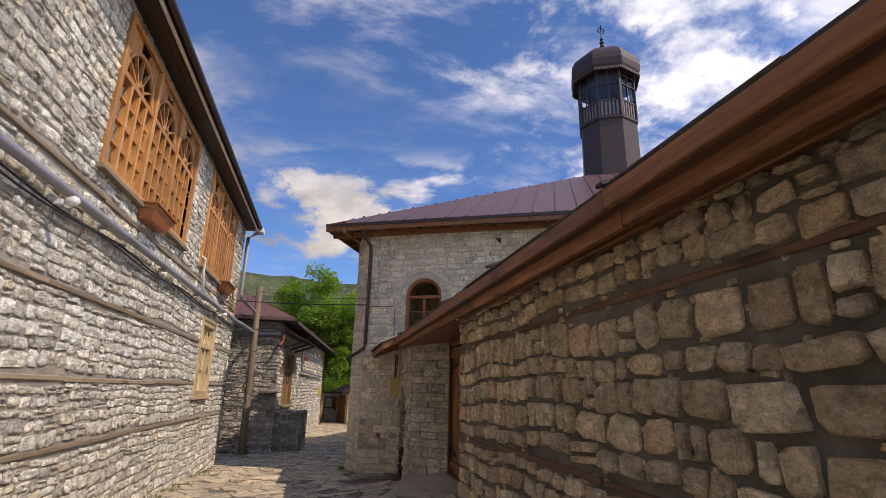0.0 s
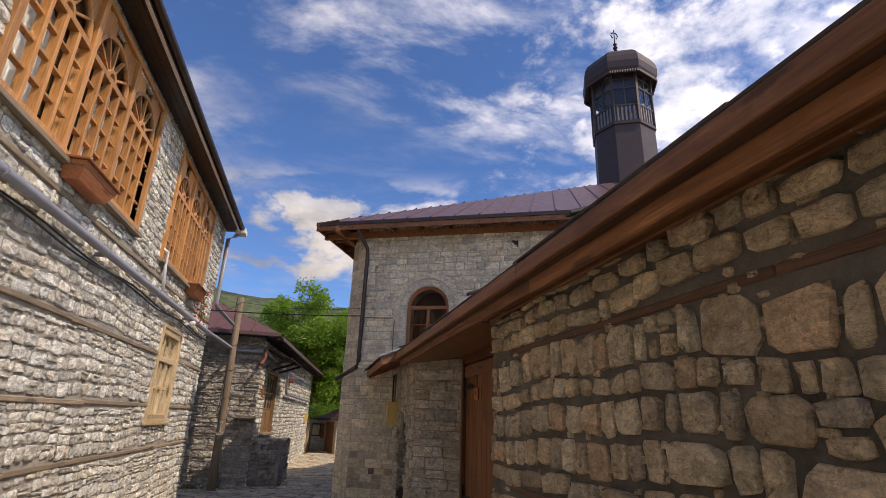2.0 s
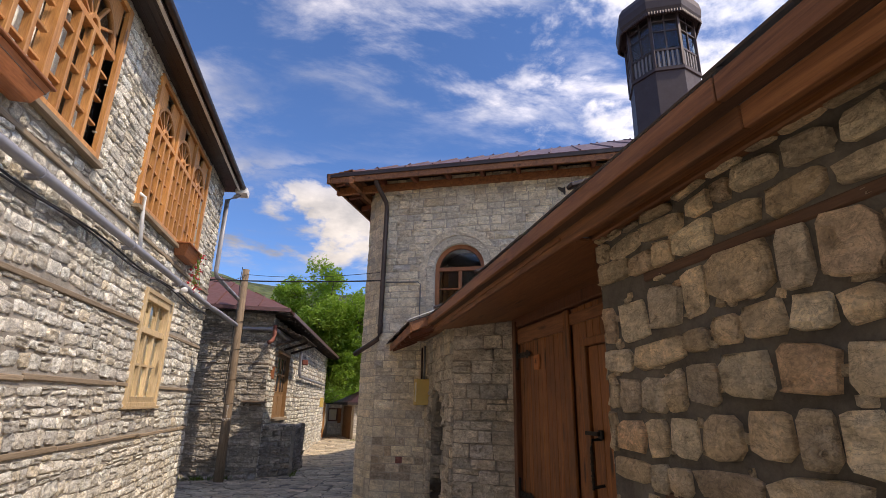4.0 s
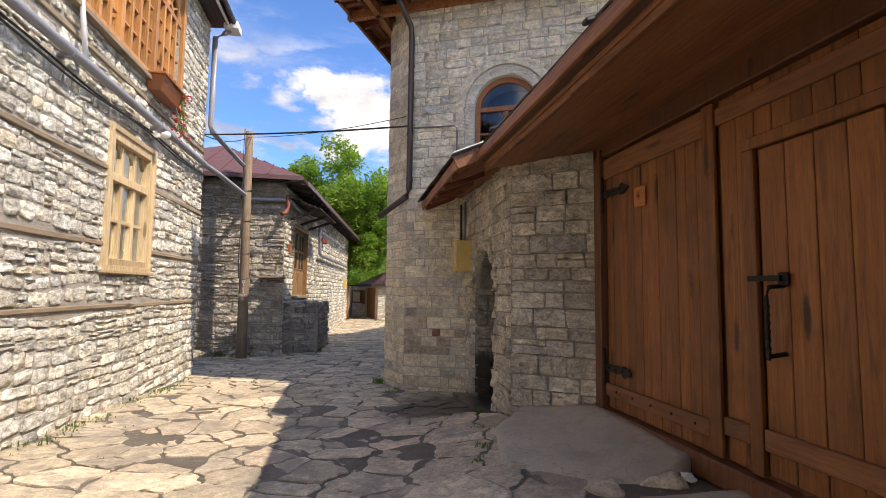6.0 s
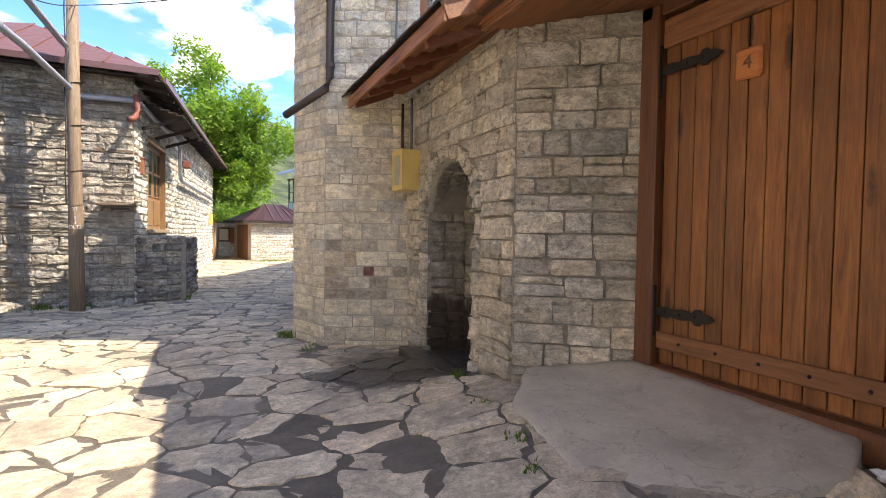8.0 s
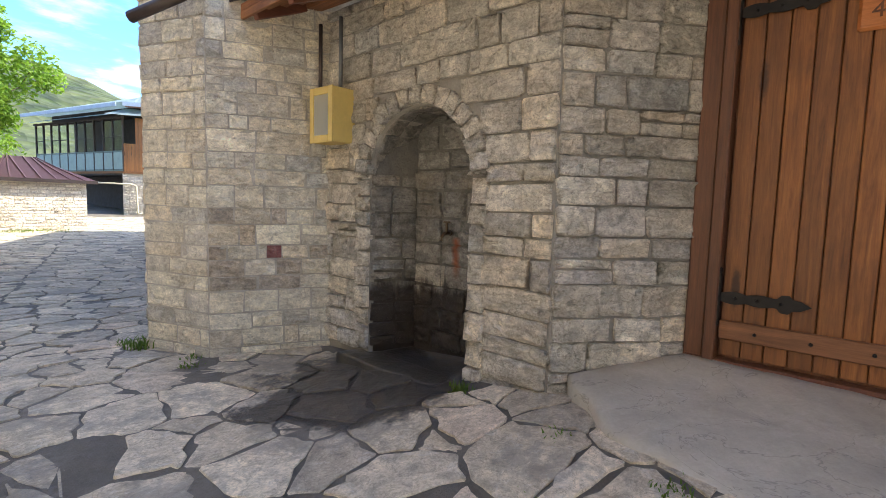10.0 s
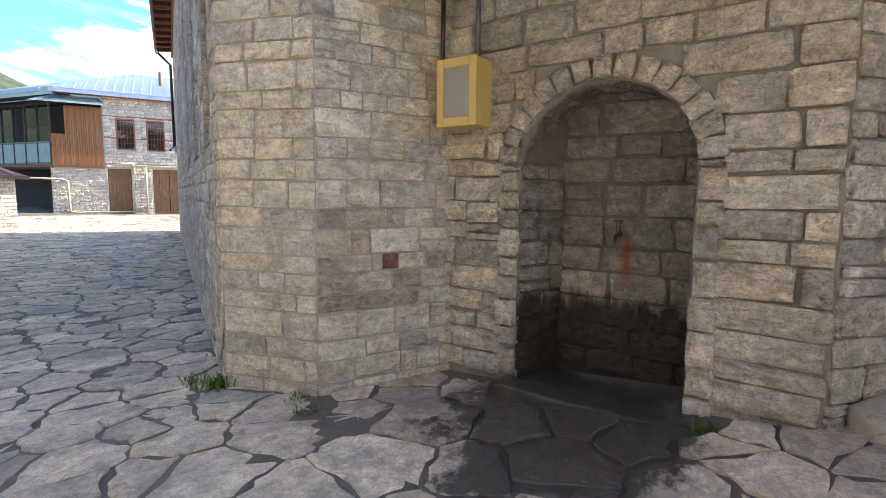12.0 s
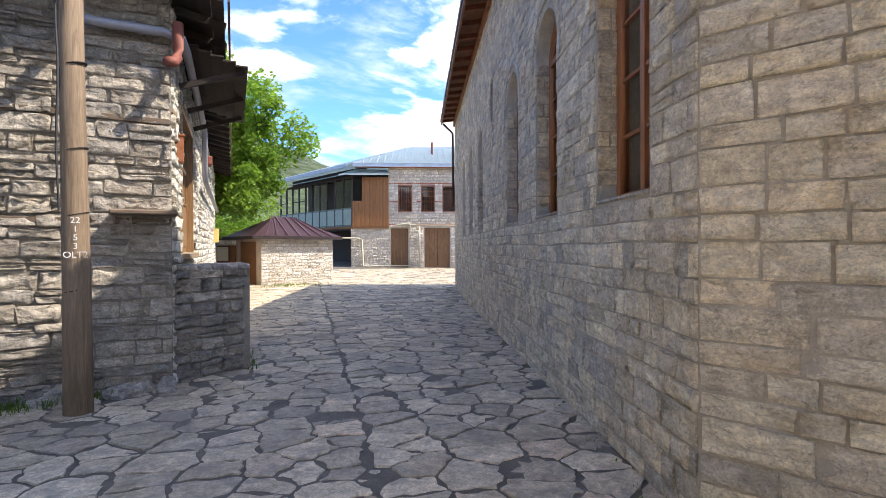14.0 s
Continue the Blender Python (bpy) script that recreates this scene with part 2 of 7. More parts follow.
def wet_ground(n, col):
    """The dark spread of water before the spring."""
    pos = n.add("ShaderNodeNewGeometry").outputs["Position"]
    d = n.add("ShaderNodeVectorMath")
    d.operation = "DISTANCE"
    m = n.add("ShaderNodeMapping")
    m.inputs["Scale"].default_value = (1, 1, 0)
    n.put(pos, m.inputs["Vector"])
    n.put(m.outputs[0], d.inputs[0])
    d.inputs[1].default_value = (1.42, 12.80, 0)
    ragged = n.calc("ADD", d.outputs["Value"], n.calc("MULTIPLY", n.calc("SUBTRACT", n.noise(n.vec("World"), 3.2, 6, 0.7), 0.5), 1.5))
    wet = n.span(ragged, 0.68, 0.82, 1, 0)
    n.put(n.span(wet, 0, 1, 0.74, 0.40), n.p.inputs["Roughness"])
    dirt = n.span(n.calc("ADD", n.noise(n.vec("World"), 1.5, 8, 0.72), n.calc("MULTIPLY", n.noise(n.vec("World"), 14, 5, 0.7), 0.22)), 0.63, 0.71, 0, 0.6)
    col = n.mix(dirt, col, (0.25, 0.22, 0.18))
    return n.mix(n.calc("MULTIPLY", wet, 0.9), col, (0.035, 0.03, 0.026))


M_LEFT = stone_mat("pale_rubble", [(0, (0.497, 0.470, 0.407)), (0.2, (0.814, 0.762, 0.649)), (0.4, (0.678, 0.627, 0.517)), (0.55, (0.840, 0.840, 0.759)), (0.7, (0.588, 0.560, 0.495)), (0.85, (0.840, 0.818, 0.726)), (1, (0.746, 0.650, 0.484))], stain=0.15, lime=0.35, ochre=.08, lime_col=(0.72, 0.70, 0.64))
M_LEFT_MORTAR = mortar_mat("brown_lime_mortar", (0.50, 0.455, 0.385), (0.29, 0.262, 0.222))
M_FAR = stone_mat("pale_tan_rubble", [(0, (0.56, 0.50, 0.41)), (0.3, (0.72, 0.65, 0.54)), (0.6, (0.62, 0.55, 0.45)), (0.85, (0.76, 0.71, 0.61)), (1, (0.58, 0.48, 0.37))], stain=0.1, mottle=0.6, spread=0.16)
M_FAR_MORTAR = mortar_mat("tan_lime_mortar", (0.58, 0.52, 0.43), (0.42, 0.37, 0.305))
M_RIGHT = stone_mat("tan_rubble", [(0, (0.468, 0.353, 0.224)), (0.25, (0.629, 0.485, 0.311)), (0.45, (0.521, 0.411, 0.275)), (0.65, (0.683, 0.567, 0.390)), (0.85, (0.423, 0.346, 0.253)), (1, (0.611, 0.411, 0.246))], stain=0.12, lime=0.2, lime_col=(0.72, 0.66, 0.54))
M_RIGHT_MORTAR = mortar_mat("dark_clay_mortar", (0.20, 0.178, 0.148), (0.088, 0.077, 0.064))
M_MOSQUE = stone_mat("tan_cut_stone", [(0, (0.618, 0.547, 0.421)), (0.18, (0.788, 0.694, 0.522)), (0.36, (0.659, 0.596, 0.484)), (0.54, (0.799, 0.724, 0.559)), (0.72, (0.699, 0.596, 0.439)), (0.86, (0.618, 0.557, 0.449)), (0.96, (0.499, 0.460, 0.385)), (1, (0.549, 0.520, 0.459))], bump=1.1, stain=0.10, lime=0.40, ochre=0.16, lime_col=(0.76, 0.72, 0.63), spread=0.13, mottle=0.7)
M_MOSQUE_MORTAR = mortar_mat("tan_pointing", (0.56, 0.505, 0.42), (0.40, 0.362, 0.30))
M_FOUNT = stone_mat("grey_cut_stone", [(0, (0.435, 0.397, 0.332)), (0.3, (0.550, 0.490, 0.395)), (0.55, (0.478, 0.438, 0.383)), (0.75, (0.637, 0.546, 0.421)), (0.9, (0.377, 0.369, 0.345)), (1, (0.724, 0.600, 0.434))], stain=0.2, lime=0.12)
M_MOSQUE_DARK = stone_mat("sooty_cut_stone", [(0, (0.386, 0.324, 0.252)), (0.4, (0.524, 0.441, 0.348)), (0.7, (0.428, 0.363, 0.288)), (1, (0.607, 0.480, 0.336))], lime=0.2)
M_MOSQUE_RED = stone_mat("red_stone", [(0, (0.26, 0.10, 0.09)), (1, (0.28, 0.12, 0.10))], lime=0.1)
def apron_mat():
    """Trowelled concrete, rubbed smooth, with faint stains and hairline cracks."""
    n = Nodes("worn_concrete_apron", 0.75)
    w = n.vec("World")
    col = n.mix(n.span(n.noise(w, 1.8, 7, 0.62, 0.4), 0.35, 0.68), (0.48, 0.425, 0.335), (0.34, 0.298, 0.232))
    col = n.mix(n.span(n.noise(w, 5.5, 7, 0.7, 0.6), 0.54, 0.70, 0, 0.5), col, (0.54, 0.485, 0.40))
    col = n.mix(1.0, col, n.grey(n.noise(w, 45, 4, 0.7), 0.86, 1.14), "MULTIPLY")
    line = n.calc("ABSOLUTE", n.calc("SUBTRACT", n.noise(w, 1.9, 5, 0.55, 0.8), 0.5))
    col = n.mix(n.span(line, 0, 0.006, 0.5, 0), col, (0.14, 0.125, 0.105))
    n.bump(n.noise(w, 4, 6, 0.6), 0.5, 0.03), n.bump(n.noise(w, 60, 3, 0.6), 0.3, 0.004)
    return n.done(col)


M_APRON = apron_mat()
M_FOUNT_MORTAR = mortar_mat("grey_mortar", (0.37, 0.335, 0.28), (0.25, 0.228, 0.195))
M_SHED = stone_mat("grey_brown_rubble", [(0, (0.321, 0.280, 0.221)), (0.3, (0.437, 0.389, 0.322)), (0.6, (0.367, 0.335, 0.289)), (0.85, (0.528, 0.469, 0.378)), (1, (0.286, 0.245, 0.200))], stain=0.3, lime=0.12)
M_SHED_MORTAR = mortar_mat("earth_mortar", (0.40, 0.36, 0.305), (0.26, 0.235, 0.20))
M_PAVE = stone_mat("worn_paving_stone", [(0, (0.435, 0.357, 0.247)), (0.2, (0.580, 0.478, 0.335)), (0.4, (0.497, 0.411, 0.292)), (0.6, (0.643, 0.536, 0.379)), (0.8, (0.539, 0.440, 0.306)), (0.92, (0.393, 0.335, 0.256)), (1, (0.663, 0.516, 0.355))], rough=0.75, bump=0.35, stain=0.15, lime=0.3, lime_col=(0.66, 0.61, 0.52), extra=wet_ground, spread=0.2, mottle=0.85)
M_JOINT = mortar_mat("dirt_joint", (0.20, 0.172, 0.135), (0.10, 0.085, 0.066), wet_ground)
M_BAND = wood_mat("weathered_beam", (0.22, 0.165, 0.11), (0.44, 0.345, 0.235), 0.8, "y", wear=0.3)
M_BAND_X = wood_mat("weathered_beam_across", (0.14, 0.10, 0.07), (0.27, 0.20, 0.14), 0.8, "x", wear=0.4)
M_GATE = wood_mat("stained_gate_plank", (0.145, 0.045, 0.011), (0.37, 0.143, 0.037), 0.5, "z", wear=0.45, knot=0.95)
M_GATE_DARK = wood_mat("dark_gate_frame", (0.09, 0.032, 0.014), (0.20, 0.075, 0.030), 0.5, "z", wear=0.3)
M_FASCIA = wood_mat("red_brown_fascia", (0.12, 0.042, 0.017), (0.46, 0.20, 0.08), 0.6, "y", 0.7, wear=0.5)
M_BURIED = wood_mat("buried_dark_timber", (0.09, 0.045, 0.026), (0.21, 0.11, 0.065), 0.8, "y", wear=0.6)
M_SOFFIT = wood_mat("soffit_board", (0.15, 0.055, 0.02), (0.33, 0.14, 0.06), 0.55, "y", wear=0.25)
M_RAFTER = wood_mat("eave_rafter", (0.13, 0.04, 0.02), (0.27, 0.09, 0.045), 0.6, "x", wear=0.2)
M_LATTICE = wood_mat("orange_lattice_wood", (0.40, 0.16, 0.045), (0.70, 0.36, 0.12), 0.5, "z", wear=0.08)
M_PLANTER = wood_mat("reddish_planter_wood", (0.30, 0.095, 0.034), (0.52, 0.20, 0.075), 0.5, "y", wear=0.1)
M_PINE = wood_mat("pale_pine", (0.48, 0.34, 0.18), (0.74, 0.58, 0.36), 0.5, "z", wear=0.06)
M_POLE = wood_mat("grey_brown_pole", (0.16, 0.11, 0.07), (0.36, 0.27, 0.18), 0.85, "z", wear=0.3, island=False)
M_WINBROWN = wood_mat("brown_window_wood", (0.19, 0.065, 0.025), (0.37, 0.15, 0.06), 0.45, "z", wear=0.1)
M_ROOF = paint_mat("brown_metal_roof", (0.165, 0.090, 0.090), 0.42, 0.25, 0.25)
M_ROOF_RED = paint_mat("red_brown_metal_roof", (0.17, 0.072, 0.055), 0.5, 0.15, 0.3)
M_ROOF_DARK = paint_mat("dark_brown_metal", (0.045, 0.032, 0.030), 0.4, 0.3, 0.25)
M_LANTERN = paint_mat("lantern_dark_metal", (0.060, 0.038, 0.036), 0.5, 0.2, 0.2)
M_GUTTER = paint_mat("dark_gutter", (0.055, 0.038, 0.034), 0.45, 0.3, 0.2)
M_STEEL = paint_mat("grey_painted_steel", (0.16, 0.165, 0.17), 0.5, 0.3, 0.4)
M_ZINC = paint_mat("grey_plastic_pipe", (0.30, 0.31, 0.35), 0.4, 0.1, 0.3)
M_WHITE = paint_mat("white_paint", (0.75, 0.75, 0.73), 0.45, 0.0, 0.2)
M_TIN = paint_mat("blue_grey_tin_roof", (0.42, 0.52, 0.53), 0.42, 0.25, 0.2)
M_IRON = paint_mat("black_wrought_iron", (0.018, 0.016, 0.016), 0.5, 0.6, 0.2, bump=0.4)
M_YELLOW = paint_mat("yellow_enamel", (0.62, 0.45, 0.14), 0.45, 0.0, 0.2)
# near-black that puts the dark of unlit insides into the colour
M_DARK = paint_mat("unlit_interior_black", (0.035, 0.03, 0.028), 0.9)
M_CABLE = paint_mat("black_cable", (0.025, 0.025, 0.028), 0.6)
M_CLOTH = paint_mat("white_cloth", (0.86, 0.86, 0.85), 0.9, 0, 0.05)
M_GLASS = glass_mat("window_glass")
M_MILKY = glass_mat("dusty_meter_pane", (0.80, 0.76, 0.62), 0.35)
M_MILKY.node_tree.nodes["Principled BSDF"].inputs["Transmission Weight"].default_value = 0.7
M_DARKGLASS = paint_mat("dark_pane", (0.03, 0.035, 0.04), 0.12, 0.0, 0.1, bump=0.02)

# ---- building tools ----
RNG = random.Random(11)


def mesh_of(bm, name, *mats, smooth=False):
    me = bpy.data.meshes.new(name)
    bm.normal_update()
    bm.to_mesh(me)
    bm.free()
    for m in mats:
        me.materials.append(m)
    if smooth:
        me.polygons.foreach_set("use_smooth", [True] * len(me.polygons))
    return me


def part(name, bm, material, parent=None, label="", smooth=False):
    """Links a bmesh as one mesh object under a thing or a part."""
    ob = new(name, mesh_of(bm, name, material, smooth=smooth))
    if parent:
        ob.parent = parent
    return tagged(ob, label)


def thing(name, label, category, at=(0, 0, 0), group="", kind=""):
    ob = new(name)
    ob.empty_display_size = 0.2
    ob.location = at
    bpy.context.view_layer.update()
    return tagged(ob, label, category, group, kind)


def box(bm, lo, hi, m=None, bevel=0.0, taper=1.0):
    lo, hi = Vector(lo), Vector(hi)
    c, s = (lo + hi) / 2, hi - lo
    vs = bmesh.ops.create_cube(bm, size=1, matrix=Matrix.Translation(c) @ Matrix.Diagonal((*s, 1)))["verts"]
    if bevel:
        es = list({e for v in vs for e in v.link_edges})
        r = bmesh.ops.bevel(bm, geom=es, offset=bevel, segments=1, affect="EDGES", clamp_overlap=True)
        vs = list({v for f in r["faces"] for v in f.verts} | {v for v in vs if v.is_valid})
    if m is not None:
        bmesh.ops.transform(bm, matrix=m, verts=[v for v in vs if v.is_valid])
    return vs


def one_box(lo, hi, m=None, bevel=0.0):
    bm = bmesh.new()
    box(bm, lo, hi, m, bevel)
    return bm


def beam(bm, a, b, w, h, bevel=0.0, up=(0, 0, 1)):
    """A square bar from a to b: w across, h along up."""
    a, b = Vector(a), Vector(b)
    y = (b - a).normalized()
    x = y.cross(Vector(up)).normalized()
    z = x.cross(y)
    m = Matrix((x, y, z)).transposed().to_4x4()
    m.translation = (a + b) / 2
    d = (b - a).length
    return box(bm, (-w / 2, -d / 2, -h / 2), (w / 2, d / 2, h / 2), m, bevel)


def tube(bm, pts, r, n=10, caps=True, r_end=None):
    """A round bar along points."""
    pts = [Vector(p) for p in pts]
    rings = []
    for i, p in enumerate(pts):
        d = (pts[min(i + 1, len(pts) - 1)] - pts[max(i - 1, 0)]).normalized()
        x = d.cross(Vector((0.013, 0.021, 1)) if abs(d.z) < 0.98 else Vector((1, 0.03, 0))).normalized()
        y = d.cross(x)
        rr = r if r_end is None else r + (r_end - r) * i / (len(pts) - 1)
        rings.append([bm.verts.new(p + rr * (math.cos(a) * x + math.sin(a) * y)) for a in (2 * math.pi * k / n for k in range(n))])
    for q, s in zip(rings, rings[1:]):
        for k in range(n):
            bm.faces.new((q[k], q[(k + 1) % n], s[(k + 1) % n], s[k]))
    if caps:
        bm.faces.new(rings[0][::-1]), bm.faces.new(rings[-1])


def one_tube(pts, r, n=10, r_end=None):
    bm = bmesh.new()
    tube(bm, pts, r, n, True, r_end)
    bmesh.ops.recalc_face_normals(bm, faces=bm.faces[:])
    return bm


def lathe(profile, n=16, turn=0.0):
    """A turned body from (radius, z) pairs."""
    bm = bmesh.new()
    rings = []
    for r, z in profile:
        rings.append([bm.verts.new((r * math.cos(a), r * math.sin(a), z)) for a in (2 * math.pi * k / n + turn for k in range(n))])
    for q, s in zip(rings, rings[1:]):
        for k in range(n):
            bm.faces.new((q[k], q[(k + 1) % n], s[(k + 1) % n], s[k]))
    bm.faces.new(rings[0][::-1]), bm.faces.new(rings[-1])
    return bm


def arch_pts(u0, u1, v0, spring, rise=None, n=14):
    """The outline of an opening with a round head."""
    r = (u1 - u0) / 2
    rise = r if rise is None else rise
    return [(u0, v0), (u1, v0)] + [((u0 + u1) / 2 + r * math.cos(math.pi * k / n), spring + rise * math.sin(math.pi * k / n)) for k in range(n + 1)]


def wall_frame(a, b, z=0.0):
    """The frame of a wall's face walked from a to b with the face on the right hand: x along, y up, z outward."""
    a, b = Vector((*a, 0)), Vector((*b, 0))
    u = (b - a).normalized()
    m = Matrix((u, Vector((0, 0, 1)), u.cross(Vector((0, 0, 1))))).transposed().to_4x4()
    m.translation = (a.x, a.y, z)
    return m, (b - a).length


def slab(outline, holes, m, z0, z1, name="slab"):
    """A plate with openings through it: outlines in the frame m, from depth z0 to z1. Returns a bmesh."""
    cu = bpy.data.curves.new(name, "CURVE")
    cu.dimensions, cu.fill_mode = "2D", "BOTH"
    cu.extrude = (z1 - z0) / 2
    for loop in [outline, *holes]:
        sp = cu.splines.new("POLY")
        sp.points.add(len(loop) - 1)
        for q, (x, y) in zip(sp.points, loop):
            q.co = (x, y, 0, 1)
        sp.use_cyclic_u = True
    ob = bpy.data.objects.new(name, cu)
    me = bpy.data.meshes.new_from_object(ob)
    bm = bmesh.new()
    bm.from_mesh(me)
    bpy.data.objects.remove(ob), bpy.data.meshes.remove(me), bpy.data.curves.remove(cu)
    bmesh.ops.remove_doubles(bm, verts=bm.verts[:], dist=1e-5)
    bmesh.ops.transform(bm, matrix=m @ Matrix.Translation((0, 0, (z0 + z1) / 2)), verts=bm.verts[:])
    bmesh.ops.recalc_face_normals(bm, faces=bm.faces[:])
    return bm


def rect(u0, v0, u1, v1):
    return [(u0, v0), (u1, v0), (u1, v1), (u0, v1)]


# ---- masonry ----
def stone_pool(name, count, chamfer, jitter, dome, seed, inset=0.92, rough=0.1):
    """Unit stones, 1 x 1 x 1, with cut corners and an uneven face."""
    rg = random.Random(seed)
    out = []
    for i in range(count):
        c = [rg.uniform(*chamfer) for _ in range(8)]
        base = [(-.5 + c[0], -.5), (.5 - c[1], -.5), (.5, -.5 + c[2]), (.5, .5 - c[3]), (.5 - c[4], .5), (-.5 + c[5], .5), (-.5, .5 - c[6]), (-.5, -.5 + c[7])]
        base = [(x + rg.uniform(-jitter, jitter), y + rg.uniform(-jitter, jitter)) for x, y in base]
        verts, faces = [], []
        tilt = (rg.uniform(-.25, .25), rg.uniform(-.25, .25))
        for s, z in ((1.0, 0.0), (0.985, 0.80), (inset, 0.97), (inset * .55, 1.0)):
            for x, y in base:
                zz = z if z < .5 else z + (tilt[0] * x + tilt[1] * y) * z * .7 + rg.uniform(-rough, rough)
                verts.append((x * s, y * s, zz))
        verts.append((rg.uniform(-.1, .1), rg.uniform(-.1, .1), 0.95 + dome))
        for r in range(3):
            for k in range(8):
                faces.append((r * 8 + k, r * 8 + (k + 1) % 8, r * 8 + 8 + (k + 1) % 8, r * 8 + 8 + k))
        for k in range(8):
            faces.append((24 + k, 24 + (k + 1) % 8, 32))
        out.append((np.array(verts), faces, name))
    return out


POOL_RUBBLE = stone_pool("rubble", 30, (0.05, 0.26), 0.06, 0.05, 1, 0.92, 0.26)
POOL_ROUGH = stone_pool("rough", 26, (0.02, 0.14), 0.045, 0.06, 4, 0.93, 0.34)
POOL_BLOCK = stone_pool("block", 28, (0.015, 0.11), 0.036, 0.03, 2, 0.95, 0.26)
POOL_CUT = stone_pool("cut", 26, (0.006, 0.055), 0.020, 0.01, 3, 0.962, 0.22)


class RectHole:
    def __init__(self, u0, v0, u1, v1):
        self.b = (u0, v0, u1, v1)

    def span(self, lo, hi):
        u0, v0, u1, v1 = self.b
        return (u0, u1) if hi > v0 + .01 and lo < v1 - .01 else None


class ArchHole:
    def __init__(self, u0, v0, u1, spring, rise=None):
        self.b, self.rise = (u0, v0, u1, spring), rise or (u1 - u0) / 2

    def span(self, lo, hi):
        u0, v0, u1, spring = self.b
        if hi < v0 + .01 or lo > spring + self.rise - .01:
            return None
        k = max(0.0, (max(lo, v0) - spring) / self.rise)
        w = (u1 - u0) / 2 * math.sqrt(max(0.0, 1 - k * k))
        c = (u0 + u1) / 2
        return (c - w, c + w)


def course_layout(width, v0, v1, heights, lengths, gap, holes=(), wave=0.0, split=0.0, rg=RNG, top=None, levels=None):
    """Stones in courses: (u, v, w, h, turn) for each."""
    out = []
    v = v0
    ph = rg.uniform(0, 9)
    while v < v1 - 0.03:
        h = min(rg.uniform(*heights), v1 - v)
        if levels:
            h = next((l for l in levels if l > v + .01), v1) - v
        if not levels and v1 - v - h < heights[0] * .5:
            h = v1 - v
        free = [(0.0, width)]
        for ho in holes:
            s = ho.span(v, v + h)
            if s:
                free = [q for a, b in free for q in ((a, min(b, s[0])), (max(a, s[1]), b)) if q[1] - q[0] > .03]
        for a, b in free:
            u = a
            while u < b - .02:
                w = min(rg.uniform(*lengths) * (0.7 + .6 * rg.random()), b - u)
                if b - u - w < lengths[0] * .45:
                    w = b - u
                wob = wave * math.sin(1.3 * (u + w / 2) + ph + v * 2.1) + wave * .6 * math.sin(3.7 * (u + w / 2) + 2 * ph)
                cells = [(u + w / 2, v + h / 2 + wob, w, h)]
                if rg.random() < split and h > heights[0]:
                    k = rg.uniform(.38, .62)
                    cells = [(u + w / 2, v + h * k / 2 + wob, w, h * k), (u + w / 2, v + h * (1 + k) / 2 + wob, w, h * (1 - k))]
                for cu, cv, cw, ch in cells:
                    g = gap * rg.uniform(.5, 1.5)
                    if top is None or cv + ch / 2 < top(cu):
                        out.append((cu, cv, max(cw - g, .03), max(ch - g, .025), rg.uniform(-1, 1)))
                u += w
        v += h
    return out


POOL_MESHES = {}


def pool_mesh(pool, i, mat):
    key = (pool[i][2], i, mat.name)
    if key not in POOL_MESHES:
        me = bpy.data.meshes.new("stone")
        me.from_pydata(pool[i][0].tolist(), [], pool[i][1])
        me.materials.append(mat)
        me.polygons.foreach_set("use_smooth", [True] * len(me.polygons))
        POOL_MESHES[key] = me
    return POOL_MESHES[key]


MASONRY = []


def lay_stones(parent, m, cells, pool, mat, depth, near=None, limit=300, turn=2.0, name="stone", sink=0.03):
    """Stones on a wall face; those next to the place near (along, up) are parts of their own, the rest one mesh."""
    MASONRY.append((parent, m, cells, pool, mat, depth, near, limit, turn, name, sink))


def joined(parent, chunks, mat, name, smooth=True):
    vs, fs, k = [], [], 0
    for v, f in chunks:
        vs.append(v)
        fs.extend(tuple(i + k for i in q) for q in f)
        k += len(v)
    me = bpy.data.meshes.new(name)
    me.from_pydata(np.concatenate(vs).tolist(), [], fs)
    me.materials.append(mat)
    me.polygons.foreach_set("use_smooth", [smooth] * len(me.polygons))
    ob = new(name, me)
    ob.parent = parent
    return tagged(ob, kind="stuff")


def build_masonry():
    rg = random.Random(5)
    for parent, m, cells, pool, mat, depth, near, limit, turn, name, sink in MASONRY:
        if near:
            cells = sorted(cells, key=lambda c: (c[0] - near[0]) ** 2 + (c[1] - near[1]) ** 2)
        chunks = []
        for i, (u, v, w, h, t) in enumerate(cells):
            k = rg.randrange(len(pool))
            d = sink + depth * rg.uniform(.55, 1.3)
            mm = m @ Matrix.Translation((u, v, -sink)) @ Matrix.Rotation(radians(t * turn), 4, "Z") @ Matrix.Diagonal((w, h, d, 1))
            if i < limit:
                ob = new(name, pool_mesh(pool, k, mat))
                ob.parent = parent
                ob.matrix_basis = mm
            else:
                a = np.array(mm)
                chunks.append((pool[k][0] @ a[:3, :3].T + a[:3, 3], pool[k][1]))
        if chunks:
            joined(parent, chunks, mat, "masonry")

# ---- the plan ----
F = Vector((0.899, -0.438, 0))      # along the prayer house's short front
G = Vector((0.438, 0.899, 0))       # along its long side
C1, C2 = Vector((0.72, 15.20, 0)), Vector((0.985, 14.45, 0))   # its cut corner
LEFT_X, RIGHT_X, GATE_X, FOUNT_X = -2.95, 1.87, 2.67, 1.95
LEFT_END = 16.75
SHED = Vector((-1.78, 20.45, 0))
SHED_DIR = Vector((math.sin(radians(6)), math.cos(radians(6)), 0))
SHED_LEN = 15.0
EAVE = 6.05
